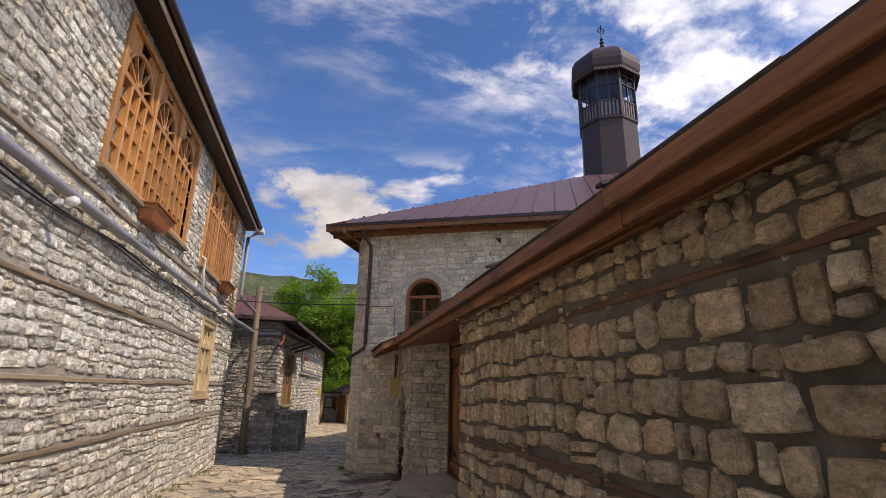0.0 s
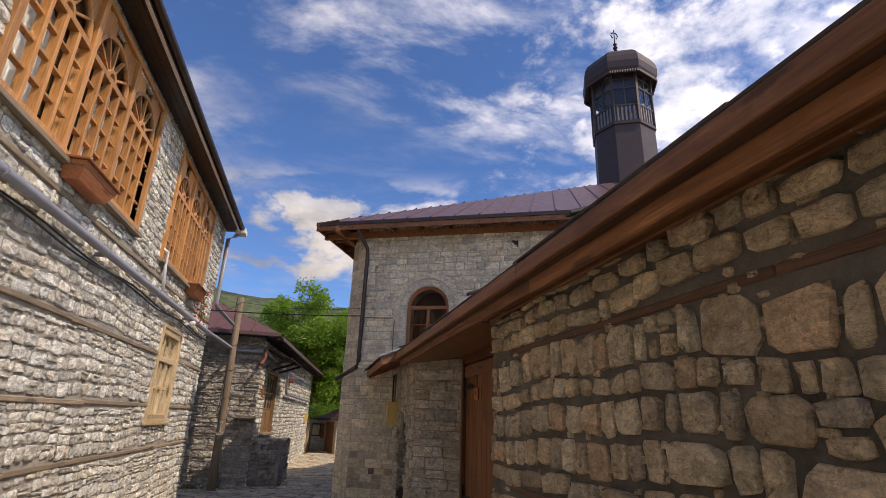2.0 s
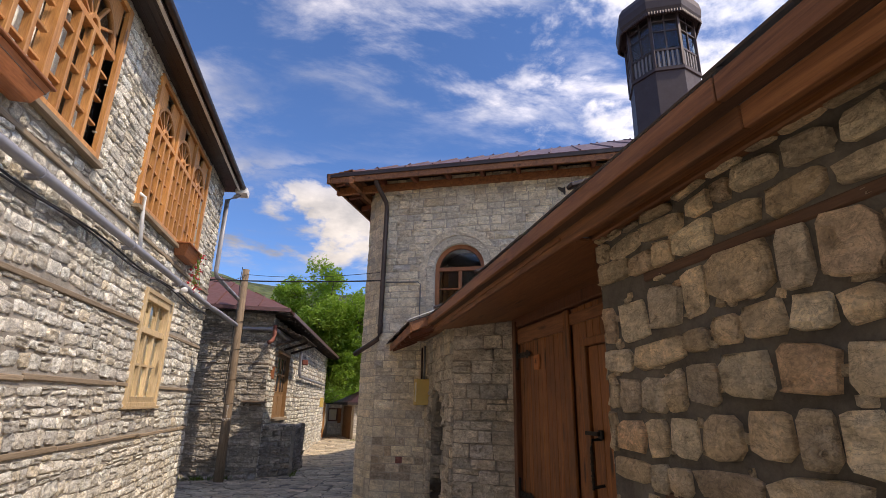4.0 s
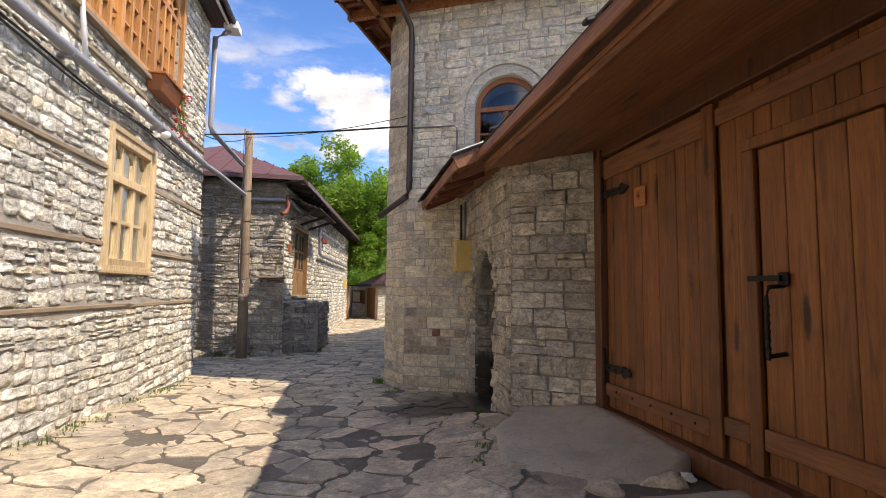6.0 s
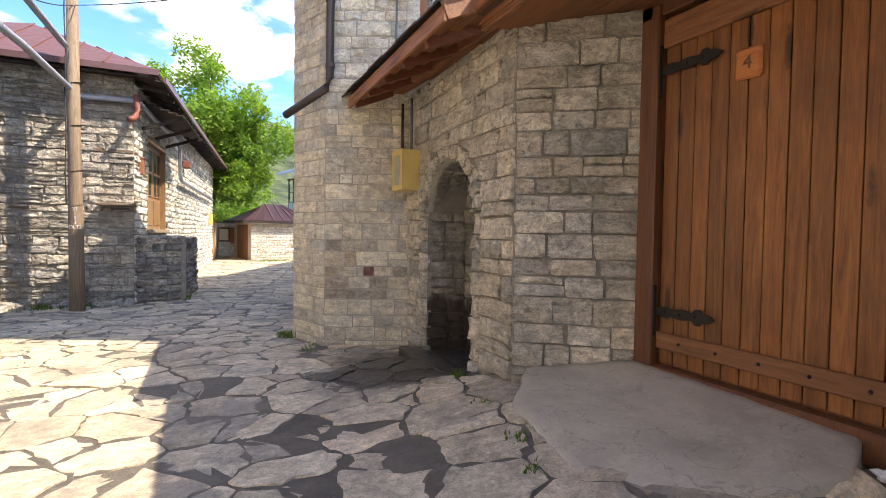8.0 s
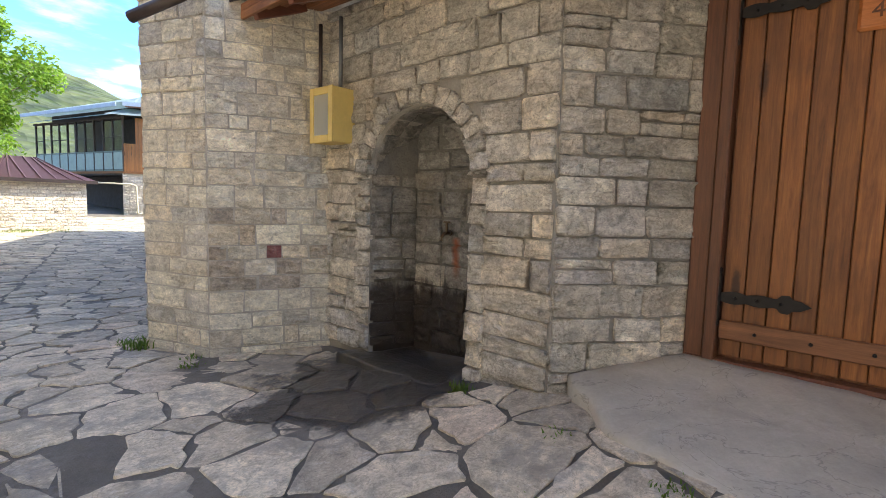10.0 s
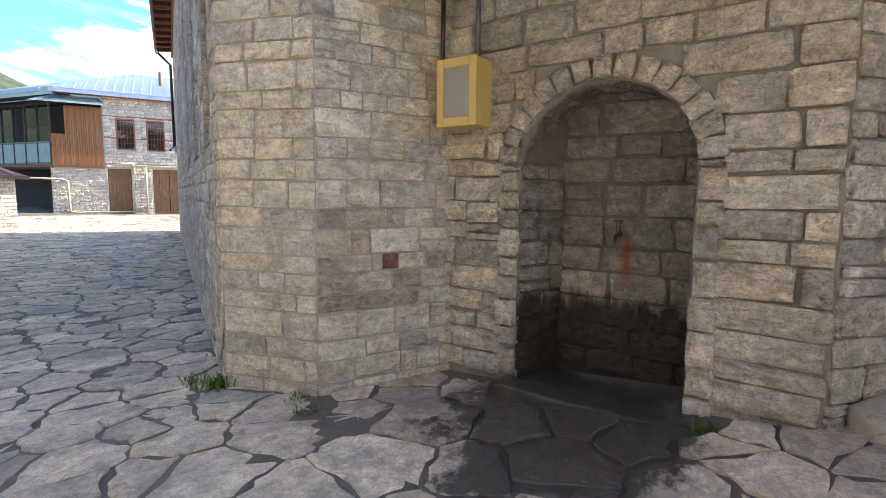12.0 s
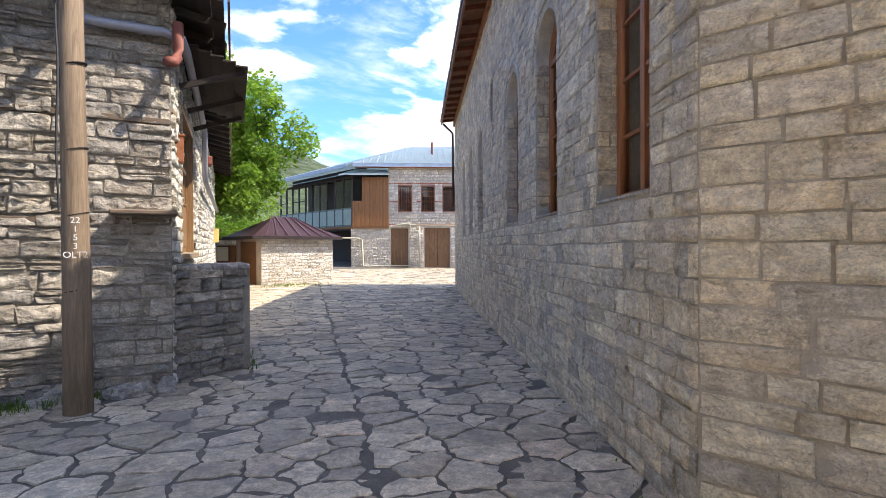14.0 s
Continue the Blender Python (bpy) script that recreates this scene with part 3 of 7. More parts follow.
MOSQUE_LONG, MOSQUE_SHORT = 18.2, 17.0

LEVELS = [(-60, 1.5), (-10, 0.5), (0, 0.06), (6, -0.25), (10, -0.48), (12, -0.55), (14, -0.60), (17, -0.69), (20, -0.75), (27, -0.85), (36, -0.70), (46, -0.40), (60, 0.3), (120, 4), (400, 10), (1500, 20)]


def ground_z(x, y):
    z = float(np.interp(y, [a for a, _ in LEVELS], [b for _, b in LEVELS]))
    s = min(max((x - 0.3) / 1.6, 0), 1)
    z += 0.20 * s * s * (3 - 2 * s) * math.exp(-((y - 10.6) / 2.4) ** 2)
    s = min(max((-x - 1.6) / 1.4, 0), 1)
    return z + 0.08 * s * math.exp(-((y - 10) / 4.0) ** 2)


def uneven(x, y):
    return 0.012 * noise.noise((x * 0.9, y * 0.9, 0.3))


# ---- ground ----
def make_ground():
    bm = bmesh.new()
    xs = sorted({*np.linspace(-1500, -40, 14), *np.linspace(-40, -6, 12), *np.arange(-6, 8, 0.5), *np.linspace(8, 40, 14), *np.linspace(40, 1500, 14)})
    ys = sorted({*np.linspace(-1500, -40, 12), *np.linspace(-40, -4, 10), *np.arange(-4, 48, 0.5), *np.linspace(48, 120, 16), *np.linspace(120, 1500, 14)})
    grid = [[bm.verts.new((x, y, ground_z(x, y) + uneven(x, y) + 0.004)) for x in xs] for y in ys]
    for r, s in zip(grid, grid[1:]):
        for i in range(len(xs) - 1):
            bm.faces.new((r[i], r[i + 1], s[i + 1], s[i]))
    ob = part("ground", bm, M_JOINT, smooth=True)
    return tagged(ob, "packed dirt and gravel between the paving stones", "ground", kind="structure")


GROUND = make_ground()


def clip_poly(poly, p, q):
    """The part of a polygon nearer to p than to q, by their weights."""
    nx, ny = q[0] - p[0], q[1] - p[1]
    k = min(max(.5 + (p[2] - q[2]) / (2 * (nx * nx + ny * ny)), .12), .88)
    mx, my = p[0] + nx * k, p[1] + ny * k
    out = []
    for (ax, ay), (bx, by) in zip(poly, poly[1:] + poly[:1]):
        da, db = (ax - mx) * nx + (ay - my) * ny, (bx - mx) * nx + (by - my) * ny
        if da <= 0:
            out.append((ax, ay))
        if (da < 0 < db) or (db < 0 < da):
            k = da / (da - db)
            out.append((ax + k * (bx - ax), ay + k * (by - ay)))
    return out


def round_poly(poly, gap, rg):
    """Shrinks a polygon, wears its corners off."""
    cx, cy = sum(p[0] for p in poly) / len(poly), sum(p[1] for p in poly) / len(poly)
    small = []
    for x, y in poly:
        d = math.hypot(x - cx, y - cy)
        k = max(0.3, 1 - gap / max(d, .05))
        small.append((cx + (x - cx) * k, cy + (y - cy) * k))
    out = []
    for (ax, ay), (bx, by) in zip(small, small[1:] + small[:1]):
        l = math.hypot(bx - ax, by - ay)
        if l < 0.05:
            out.append(((ax + bx) / 2, (ay + by) / 2))
            continue
        c = min(0.3, 0.012 / l)
        out.append((ax + (bx - ax) * c, ay + (by - ay) * c))
        nx, ny = (by - ay) / l, (ax - bx) / l
        cuts = (.5,) if l < .22 else (.3, .52, .76)
        for f in cuts:
            f += rg.uniform(-.08, .08)
            d = rg.uniform(-.032, .014) if l > .12 else 0
            out.append((ax + (bx - ax) * f + nx * d, ay + (by - ay) * f + ny * d))
        out.append((bx + (ax - bx) * c, by + (ay - by) * c))
    return out


def in_street(x, y):
    if x < LEFT_X - .05 and y < LEFT_END:
        return False
    if y < 7.1:
        return x < RIGHT_X + .1
    if y < 10.9:
        return x < 1.75
    if y < 14.0:
        return x < (1.55 if 12.0 < y < 13.4 else FOUNT_X - .05) if y > 11.5 else x < 1.85
    n = (x - C1.x) * -0.899 + (y - C1.y) * 0.438
    along = (x - C1.x) * 0.438 + (y - C1.y) * 0.899
    m1 = (x - C2.x) * -0.438 + (y - C2.y) * -0.899
    k1 = (x - C1.x) * -0.943 + (y - C1.y) * -0.333
    if n < -.05 and m1 < -.05 and k1 < -.05 and along < MOSQUE_LONG:
        return False
    if y < 20.3:
        return x > -4.6
    s = (x - SHED.x) * SHED_DIR.y - (y - SHED.y) * SHED_DIR.x
    return s > -.05 and x < 16 and y < 45


LANE0, LANE = Vector((-0.75, 15.9, 0)), Vector((0.237, 0.971, 0))
LANE_X = Vector((0.971, -0.237, 0))


def paving_points():
    rg = random.Random(21)
    pts = []
    y = 1.5
    while y < 14.9:
        dy = rg.uniform(.32, .46)
        x = -3.3 + rg.uniform(0, .4)
        while x < 2.3:
            w = rg.uniform(.38, .68)
            if rg.random() < .22:
                w *= .6
            pts.append((x + w / 2 + rg.uniform(-.13, .13), y + rg.uniform(-.20, .20)))
            x += w
        y += dy
    # beyond the corner: courses across the lane, broken by its middle line
    for side in (-1, 1):
        v = -2.0
        while v < 28:
            far = 1 if v < 14 else 1.2
            dv = rg.uniform(.23, .37) * far
            u = 0.0
            while u < 9:
                w = rg.uniform(.28, .66) * far
                p = LANE0 + LANE_X * side * (u + w / 2 + rg.uniform(-.06, .06)) + LANE * (v + rg.uniform(-.085, .085))
                if p.y > 14.95:
                    pts.append((p.x, p.y))
                u += w
            v += dv
    # the lane's left side before the shed
    for yy in np.arange(15.3, 20.3, .36):
        for xx in np.arange(-4.6, 1.2, .46):
            p = (xx + rg.uniform(-.12, .12), yy + rg.uniform(-.1, .1))
            if all((p[0] - q[0]) ** 2 + (p[1] - q[1]) ** 2 > .06 for q in pts if abs(q[1] - p[1]) < .4):
                pts.append(p)
    return pts


def paving_stones():
    """Worn flagstones: (middle, vertices, faces) for each."""
    rg = random.Random(4)
    pts = [(*p, rg.uniform(0, .07 if p[1] < 15 else .03)) for p in paving_points()]
    cell = {}
    for p in pts:
        cell.setdefault((int(p[0] // 1), int(p[1] // 1)), []).append(p)
    out = []
    for p in pts:
        if not in_street(p[0], p[1]):
            continue
        i, j = int(p[0] // 1), int(p[1] // 1)
        poly = [(p[0] - .6, p[1] - .6), (p[0] + .6, p[1] - .6), (p[0] + .6, p[1] + .6), (p[0] - .6, p[1] + .6)]
        near = [q for a in (-1, 0, 1) for b in (-1, 0, 1) for q in cell.get((i + a, j + b), []) if q is not p]
        for q in sorted(near, key=lambda q: (q[0] - p[0]) ** 2 + (q[1] - p[1]) ** 2)[:16]:
            poly = clip_poly(poly, p, q)
        if p[1] > 15 and len(poly) > 2:
            off = (p[0] - LANE0.x) * LANE_X.x + (p[1] - LANE0.y) * LANE_X.y
            if abs(off) > .03:
                k = 2 * (off + math.copysign(.016, off))
                poly = clip_poly(poly, p, (p[0] - k * LANE_X.x, p[1] - k * LANE_X.y, p[2]))
        if len(poly) < 3:
            continue
        ring = round_poly(poly, rg.uniform(.004, .024), rg)
        if len(ring) < 4:
            continue
        cx, cy = sum(a for a, _ in ring) / len(ring), sum(b for _, b in ring) / len(ring)
        lift, ta, tb = rg.uniform(-.006, .012), rg.uniform(-.02, .02), rg.uniform(-.02, .02)
        n = len(ring)
        vs = []
        for s, dz in ((1.0, -.05), (.995, .004), (.97, .009)):
            for x, y in ring:
                x2, y2 = cx + (x - cx) * s + rg.uniform(-.006, .006), cy + (y - cy) * s + rg.uniform(-.006, .006)
                vs.append((x2, y2, ground_z(x2, y2) + uneven(x2, y2) + dz + lift + ta * (x - cx) + tb * (y - cy) + rg.uniform(-.002, .003)))
        vs.append((cx, cy, ground_z(cx, cy) + uneven(cx, cy) + .010 + lift))
        fs = [(r * n + k, r * n + (k + 1) % n, (r + 1) * n + (k + 1) % n, (r + 1) * n + k) for r in range(2) for k in range(n)]
        fs += [(2 * n + k, 2 * n + (k + 1) % n, 3 * n) for k in range(n)]
        out.append(((cx, cy), np.array(vs), fs))
    return out


def lay_paving():
    ob = tagged(new("pavement"), "uneven grey flagstone paving with dirt joints", "pavement", kind="structure")
    stones = paving_stones()
    stones.sort(key=lambda s: abs(s[0][0] + .2) * .6 + abs(s[0][1] - 13.2))
    for (cx, cy), vs, fs in stones[:300]:
        me = bpy.data.meshes.new("paving_stone")
        me.from_pydata((vs - np.array((cx, cy, 0))).tolist(), [], fs)
        me.materials.append(M_PAVE)
        o = new("paving_stone", me)
        o.location = (cx, cy, 0)
        o.parent = ob
    joined(ob, [(v, f) for _, v, f in stones[300:]], M_PAVE, "paving_stones", False)


# ---- walls ----
def setting(name, bm, mat, label, category="wall"):
    return tagged(part(name, bm, mat), label, category, kind="structure")


def band(parent, m, u0, u1, v, h=0.09, out=0.035, mat=M_BAND, sag=0.0):
    """A timber laid in a wall."""
    bm = bmesh.new()
    u, rg = u0, random.Random(int(v * 100))
    while u < u1 - .05:
        w = min(rg.uniform(2.2, 3.6), u1 - u)
        y = v + rg.uniform(-.012, .012)
        a, b = m @ Vector((u, y, out - .06)), m @ Vector((u + w - .01, y + sag * w, out - .06 + rg.uniform(-.008, .008)))
        beam(bm, a, b, .14, h * rg.uniform(.85, 1.1), .008)
        u += w
    return part("tie_beam", bm, mat, parent)


# the two-storey house on the sunny side
LM, LW = wall_frame((LEFT_X, -4), (LEFT_X, LEFT_END))
LU = lambda y: y + 4
WIN = (LU(12.86), 1.30, LU(14.20), 3.05)
LAT = [(LU(6.52), 4.20, LU(10.24), 6.27), (LU(11.78), 4.20, LU(15.06), 6.29)]
house_wall = setting("wall_house", slab(rect(0, -1.3, LW, 6.7), [rect(*WIN), *[rect(*q) for q in LAT]], LM, -.55, 0), M_LEFT_MORTAR, "pale rubble stone house wall with timber tie beams")
EM, EW = wall_frame((LEFT_X, LEFT_END), (-10, LEFT_END))
house_end = setting("wall_house_end", slab(rect(.56, -1.3, EW, 6.7), [], EM, -.5, 0), M_LEFT_MORTAR, "pale rubble stone end wall of the house")
BANDS = [0.79, 1.56, 2.53, 3.78]
holes = [RectHole(*WIN), *[RectHole(*q) for q in LAT]]
cells = []
zs = [-1.0] + BANDS + [6.55]
for a, b in zip(zs, zs[1:]):
    cells += course_layout(LW, a + .06, b - .05, (.10, .19), (.12, .36), .028, holes, .030, .13, random.Random(int(b * 99)))
cells = [c for c in cells if c[0] > 3.5]
lay_stones(house_wall, LM, cells, POOL_RUBBLE, M_LEFT, .020, near=(LU(13.2), 1.2), turn=5)
for z in BANDS:
    for a, b in ([(0, WIN[0]), (WIN[2], LW)] if WIN[1] < z < WIN[3] else [(0, LW)]):
        band(house_wall, LM, a, b, z, .058, .022)
lay_stones(house_end, EM, course_layout(EW, -1, 6.4, (.12, .2), (.2, .4), .03, (), .01, .1, random.Random(8)), POOL_RUBBLE, M_LEFT, .035, limit=0)

# the yard wall beside the path
RM, RW = wall_frame((RIGHT_X, 7.07), (RIGHT_X, -4))
yard_wall = setting("wall_yard", slab(rect(0, -.9, RW, 2.62), [], RM, -.8, 0), M_RIGHT_MORTAR, "tan rubble yard wall in dark clay mortar")
cells = []
zs = [-.6, .95, 2.11, 2.6]
for a, b in zip(zs, zs[1:]):
    cells += course_layout(RW, a + .05, b - .05, (.13, .24), (.12, .38), .036, (), .036, .07, random.Random(int(b * 50)))
lay_stones(yard_wall, RM, [c for c in cells if c[0] < 8.5], POOL_RUBBLE, M_RIGHT, .034, near=(1.5, 1.5), turn=6)
rg = random.Random(77)
lay_stones(yard_wall, RM, [(rg.uniform(0, 8.4), rg.uniform(-.3, 2.55), rg.uniform(.03, .10), rg.uniform(.02, .05), rg.uniform(-2, 2)) for k in range(700)], POOL_RUBBLE, M_RIGHT, .012, limit=0, turn=5)
for z in (.95, 2.11):
    band(yard_wall, RM, .5, RW, z, .05, .006, M_BURIED)
JM, JW = wall_frame((GATE_X, 7.07), (RIGHT_X, 7.07))
lay_stones(yard_wall, JM, course_layout(JW, -.6, 2.6, (.15, .25), (.25, .5), .03, (), .0, .1, random.Random(3)), POOL_ROUGH, M_RIGHT, .04, limit=0)

# the spring niche's wall, from the gate round to the prayer house
FA, FB, FC = (FOUNT_X, 14.15), (1.90, 11.52), (GATE_X + .02, 10.90)
FM, FW = wall_frame(FA, FB)
NICHE = (14.15 - 13.36, -.45, 14.15 - 12.20, 1.09)
NICHE_RISE = .52
fount_wall = setting("wall_spring", slab(rect(0, -.9, FW, 2.58), [arch_pts(NICHE[0], NICHE[2], -.9, NICHE[3], NICHE_RISE)], FM, -.95, 0), M_FOUNT_MORTAR, "grey cut-stone wall with an arched spring niche")
KM, KW = wall_frame(FB, FC)
corner_wall = setting("wall_gate_corner", slab(rect(0, -.9, KW, 2.58), [], KM, -.5, 0), M_FOUNT_MORTAR, "grey coursed stone wall beside the gate")
rg = random.Random(77)
cells = course_layout(FW, -.5, 2.56, (.12, .22), (.22, .50), .011, [ArchHole(NICHE[0] - .12, -.6, NICHE[2] + .12, NICHE[3] + .0, NICHE_RISE + .09)], .010, .02, rg)
lay_stones(fount_wall, FM, cells, POOL_BLOCK, M_FOUNT, .03, near=(1.4, .8), turn=1.6)
lay_stones(corner_wall, KM, course_layout(KW, -.5, 2.56, (.13, .22), (.2, .44), .012, (), .004, .05, rg), POOL_BLOCK, M_FOUNT, .03, near=(.4, .8), turn=1.6)

# the prayer house
S0 = C2 - F * 0.56          # the corner before it was cut
PM, PW = wall_frame(C2.xy, (C2 + F * (MOSQUE_SHORT - .56)).xy)
QM, QW = wall_frame((C1 + G * MOSQUE_LONG).xy, C1.xy)
OM, OW = wall_frame(C1.xy, C2.xy)
ARCHWIN = (1.16, 2.75, 2.22, 4.08)
front = setting("wall_prayer_front", slab(rect(0, -1.2, PW, EAVE + .1), [arch_pts(ARCHWIN[0], ARCHWIN[2], ARCHWIN[1], ARCHWIN[3])], PM, -.7, 0), M_MOSQUE_MORTAR, "tan coursed stone front of the prayer house")
LONGWIN = [(QW - a - .98, 1.28, QW - a, 3.25) for a in (.58, 2.79, 4.93, 9.1, 11.3, 13.5)]
OVAL = [(QW - 7.55 + .3 * math.cos(2 * math.pi * k / 20), 3.88 + .5 * math.sin(2 * math.pi * k / 20)) for k in range(20)]
side = setting("wall_prayer_side", slab(rect(0, -1.4, QW, EAVE + .1), [*[arch_pts(*q) for q in [(w[0], w[2], w[1], w[3]) for w in LONGWIN]], OVAL], QM, -.7, 0), M_MOSQUE_MORTAR, "tan coursed stone long wall with arched windows")
cut = setting("wall_prayer_corner", slab(rect(0, -1.2, OW, EAVE + .1), [], OM, -.55, 0), M_MOSQUE_MORTAR, "cut corner of the tan stone prayer house")
rg = random.Random(31)
hs, ls = (.13, .20), (.17, .40)
lev = [-.95]
while lev[-1] < EAVE + .05:
    lev.append(lev[-1] + rg.choice((.13, .15, .16, .17, .19, .20)))
cells = course_layout(PW, -.95, EAVE + .05, hs, ls, .011, [ArchHole(ARCHWIN[0] - .15, ARCHWIN[1] - .1, ARCHWIN[2] + .15, ARCHWIN[3])], .008, .05, rg, levels=lev)
sooty = [c for c in cells if c[0] < 1.0 and -.15 < c[1] < .78 and rg.random() < .34]
red = min(cells, key=lambda c: (c[0] - .56) ** 2 + (c[1] - .33) ** 2)
sooty = [c for c in sooty if c is not red]
lay_stones(front, PM, [c for c in cells if c not in sooty and c is not red] + [((a + b) / 2, red[1], b - a - .01, red[3], 0) for a, b in ((red[0] - red[2] / 2, .495), (.625, red[0] + red[2] / 2)) if b - a > .04], POOL_CUT, M_MOSQUE, .013, near=(.4, .6), turn=1.1)
lay_stones(front, PM, sooty, POOL_CUT, M_MOSQUE_DARK, .012, near=(.4, .4), turn=.6)
lay_stones(front, PM, [(.56, red[1], .13, red[3], 0)], POOL_CUT, M_MOSQUE_RED, .013, near=(.4, .4), limit=1, turn=.6)
lay_stones(cut, OM, course_layout(OW, -.95, EAVE + .05, hs, (.2, .44), .011, (), .008, .05, rg, levels=lev), POOL_CUT, M_MOSQUE, .013, near=(.4, .6), turn=1.1)
lay_stones(side, QM, course_layout(QW, -.95, EAVE + .05, hs, ls, .011, [ArchHole(w[0] - .02, w[1], w[2] + .02, w[3]) for w in LONGWIN] + [ArchHole(QW - 7.87, 3.42, QW - 7.23, 3.90, .45)], .008, .05, rg, levels=lev), POOL_CUT, M_MOSQUE, .013, near=(QW - 2.5, 1.2), turn=1.0)
for w in LONGWIN[:4]:
    jm = QM @ Matrix(((0, 0, 1, w[0]), (0, 1, 0, 0), (-1, 0, 0, 0), (0, 0, 0, 1)))
    lay_stones(side, jm, [c for c in course_layout(.19, -.95, w[3], hs, (.12, .2), .010, (), 0, 0, rg, levels=lev) if c[1] - c[3] / 2 > w[1] + .02], POOL_CUT, M_MOSQUE, .010, limit=12, turn=.6, name="reveal_stone")
back = [S0 + F * MOSQUE_SHORT + G * .2, S0 + F * MOSQUE_SHORT + G * MOSQUE_LONG, S0 + G * (MOSQUE_LONG + .5)]
for nm, a, b in (("wall_prayer_east", back[1], back[0]), ("wall_prayer_back", back[2], back[1])):
    m, w = wall_frame(a.xy, b.xy)
    setting(nm, slab(rect(.75, -1.4, w - .75, EAVE), [], m @ pose(0, 0, 0, 0, 0, 0), 0, .6), M_MOSQUE_MORTAR, "plain tan stone wall of the prayer house")

# the low house across the lane
DM, DW = wall_frame((SHED - Vector((5.2, 0, 0))).xy, SHED.xy)
shed_front = setting("wall_low_house_front", slab(rect(0, -1.3, DW, 4.16), [], DM, -.5, 0), M_SHED_MORTAR, "grey-brown rubble front wall of the low house")
HM, HW = wall_frame(SHED.xy, (SHED + SHED_DIR * SHED_LEN).xy)
SDOOR = (1.10, .84, 3.22, 3.00)
shed_side = setting("wall_low_house_side", slab(rect(0, -1.4, HW, 3.93), [rect(*SDOOR)], HM, -.5, 0), M_LEFT_MORTAR, "pale rubble side wall of the low house")
rg = random.Random(61)
lay_stones(shed_front, DM, course_layout(DW, -1.0, 4.12, (.09, .22), (.15, .56), .016, (), .020, .24, rg), POOL_ROUGH, M_SHED, .034, near=(4.2, .6), turn=2.5)
lay_stones(shed_side, HM, course_layout(HW, -1.0, 3.88, (.11, .18), (.2, .4), .03, [RectHole(*SDOOR)], .01, .15, rg), POOL_BLOCK, M_LEFT, .035, near=(2, 1), limit=200, turn=2)
for z in (1.25, 2.45):
    band(shed_front, DM, 0, DW, z, .07, .02, M_BAND_X)
for z in (1.5, 2.6):
    for a, b in ((0, SDOOR[0] - .1), (SDOOR[2] + .1, HW)):
        band(shed_side, HM, a, b, z, .07, .02, M_BAND)


# ---- roofs ----
def seam_roof(name, quads, mat, label, step=0.55, rib=0.03, thick=0.06, cat="roof"):
    """Sheet-metal slopes, each a (lower left, lower right, upper right, upper left) quad, with standing seams up the slope."""
    ob = thing(name, label, cat, kind="structure")
    for a, b, c, d in quads:
        a, b, c, d = (Vector(p) for p in (a, b, c, d))
        n = (b - a).cross(d - a if (d - a).length > .01 else c - a).normalized()
        if n.z < 0:
            n = -n
        bm = bmesh.new()
        low, top = [], []
        ring = [a, b, c, d] if (c - d).length > .01 else [a, b, c]
        low, top = [bm.verts.new(p - n * thick) for p in ring], [bm.verts.new(p) for p in ring]
        bm.faces.new(top), bm.faces.new(low[::-1])
        for i in range(len(ring)):
            j = (i + 1) % len(ring)
            bm.faces.new((low[i], low[j], top[j], top[i]))
        bmesh.ops.recalc_face_normals(bm, faces=bm.faces[:])
        slope = part("roof_slope", bm, mat, ob)
        along = (b - a)
        length = along.length
        e = along.normalized()
        upv = n.cross(e).normalized()
        if upv.z < 0:
            upv = -upv
        tl, tr = (d - a).dot(e), (c - a).dot(e)
        hh = (d - a).dot(upv)
        for k in range(1, int(length / step)):
            s = k * step
            h = hh
            if s < tl:
                h = hh * s / tl
            elif s > tr:
                h = hh * (length - s) / (length - tr)
            if h > .1:
                p = a + e * s + upv * .03
                bm = bmesh.new()
                beam(bm, p + n * rib / 2, p + upv * h + n * rib / 2, .03, rib, 0, n)
                part("standing_seam", bm, mat, slope)
    return ob


OV = 0.62
E1 = S0 - F * OV - G * OV
E2 = S0 + F * (MOSQUE_SHORT + OV) - G * OV
E3 = S0 + F * (MOSQUE_SHORT + OV) + G * (MOSQUE_LONG + OV)
E4 = S0 - F * OV + G * (MOSQUE_LONG + OV)
half = MOSQUE_SHORT / 2 + OV
RISE = 5.1
R1 = S0 + F * (MOSQUE_SHORT / 2) + G * (half - OV)
R2 = S0 + F * (MOSQUE_SHORT / 2) + G * (MOSQUE_LONG - half + OV)
Z = Vector((0, 0, 1))
eh, rh = Z * (EAVE + .12), Z * (EAVE + .12 + RISE)
prayer_roof = seam_roof("roof_prayer", [(E1 + eh, E2 + eh, R1 + rh, R1 + rh), (E4 + eh, E1 + eh, R1 + rh, R2 + rh), (E2 + eh, E3 + eh, R2 + rh, R1 + rh), (E3 + eh, E4 + eh, R2 + rh, R2 + rh)], M_ROOF, "brown standing-seam metal hip roof", .6)


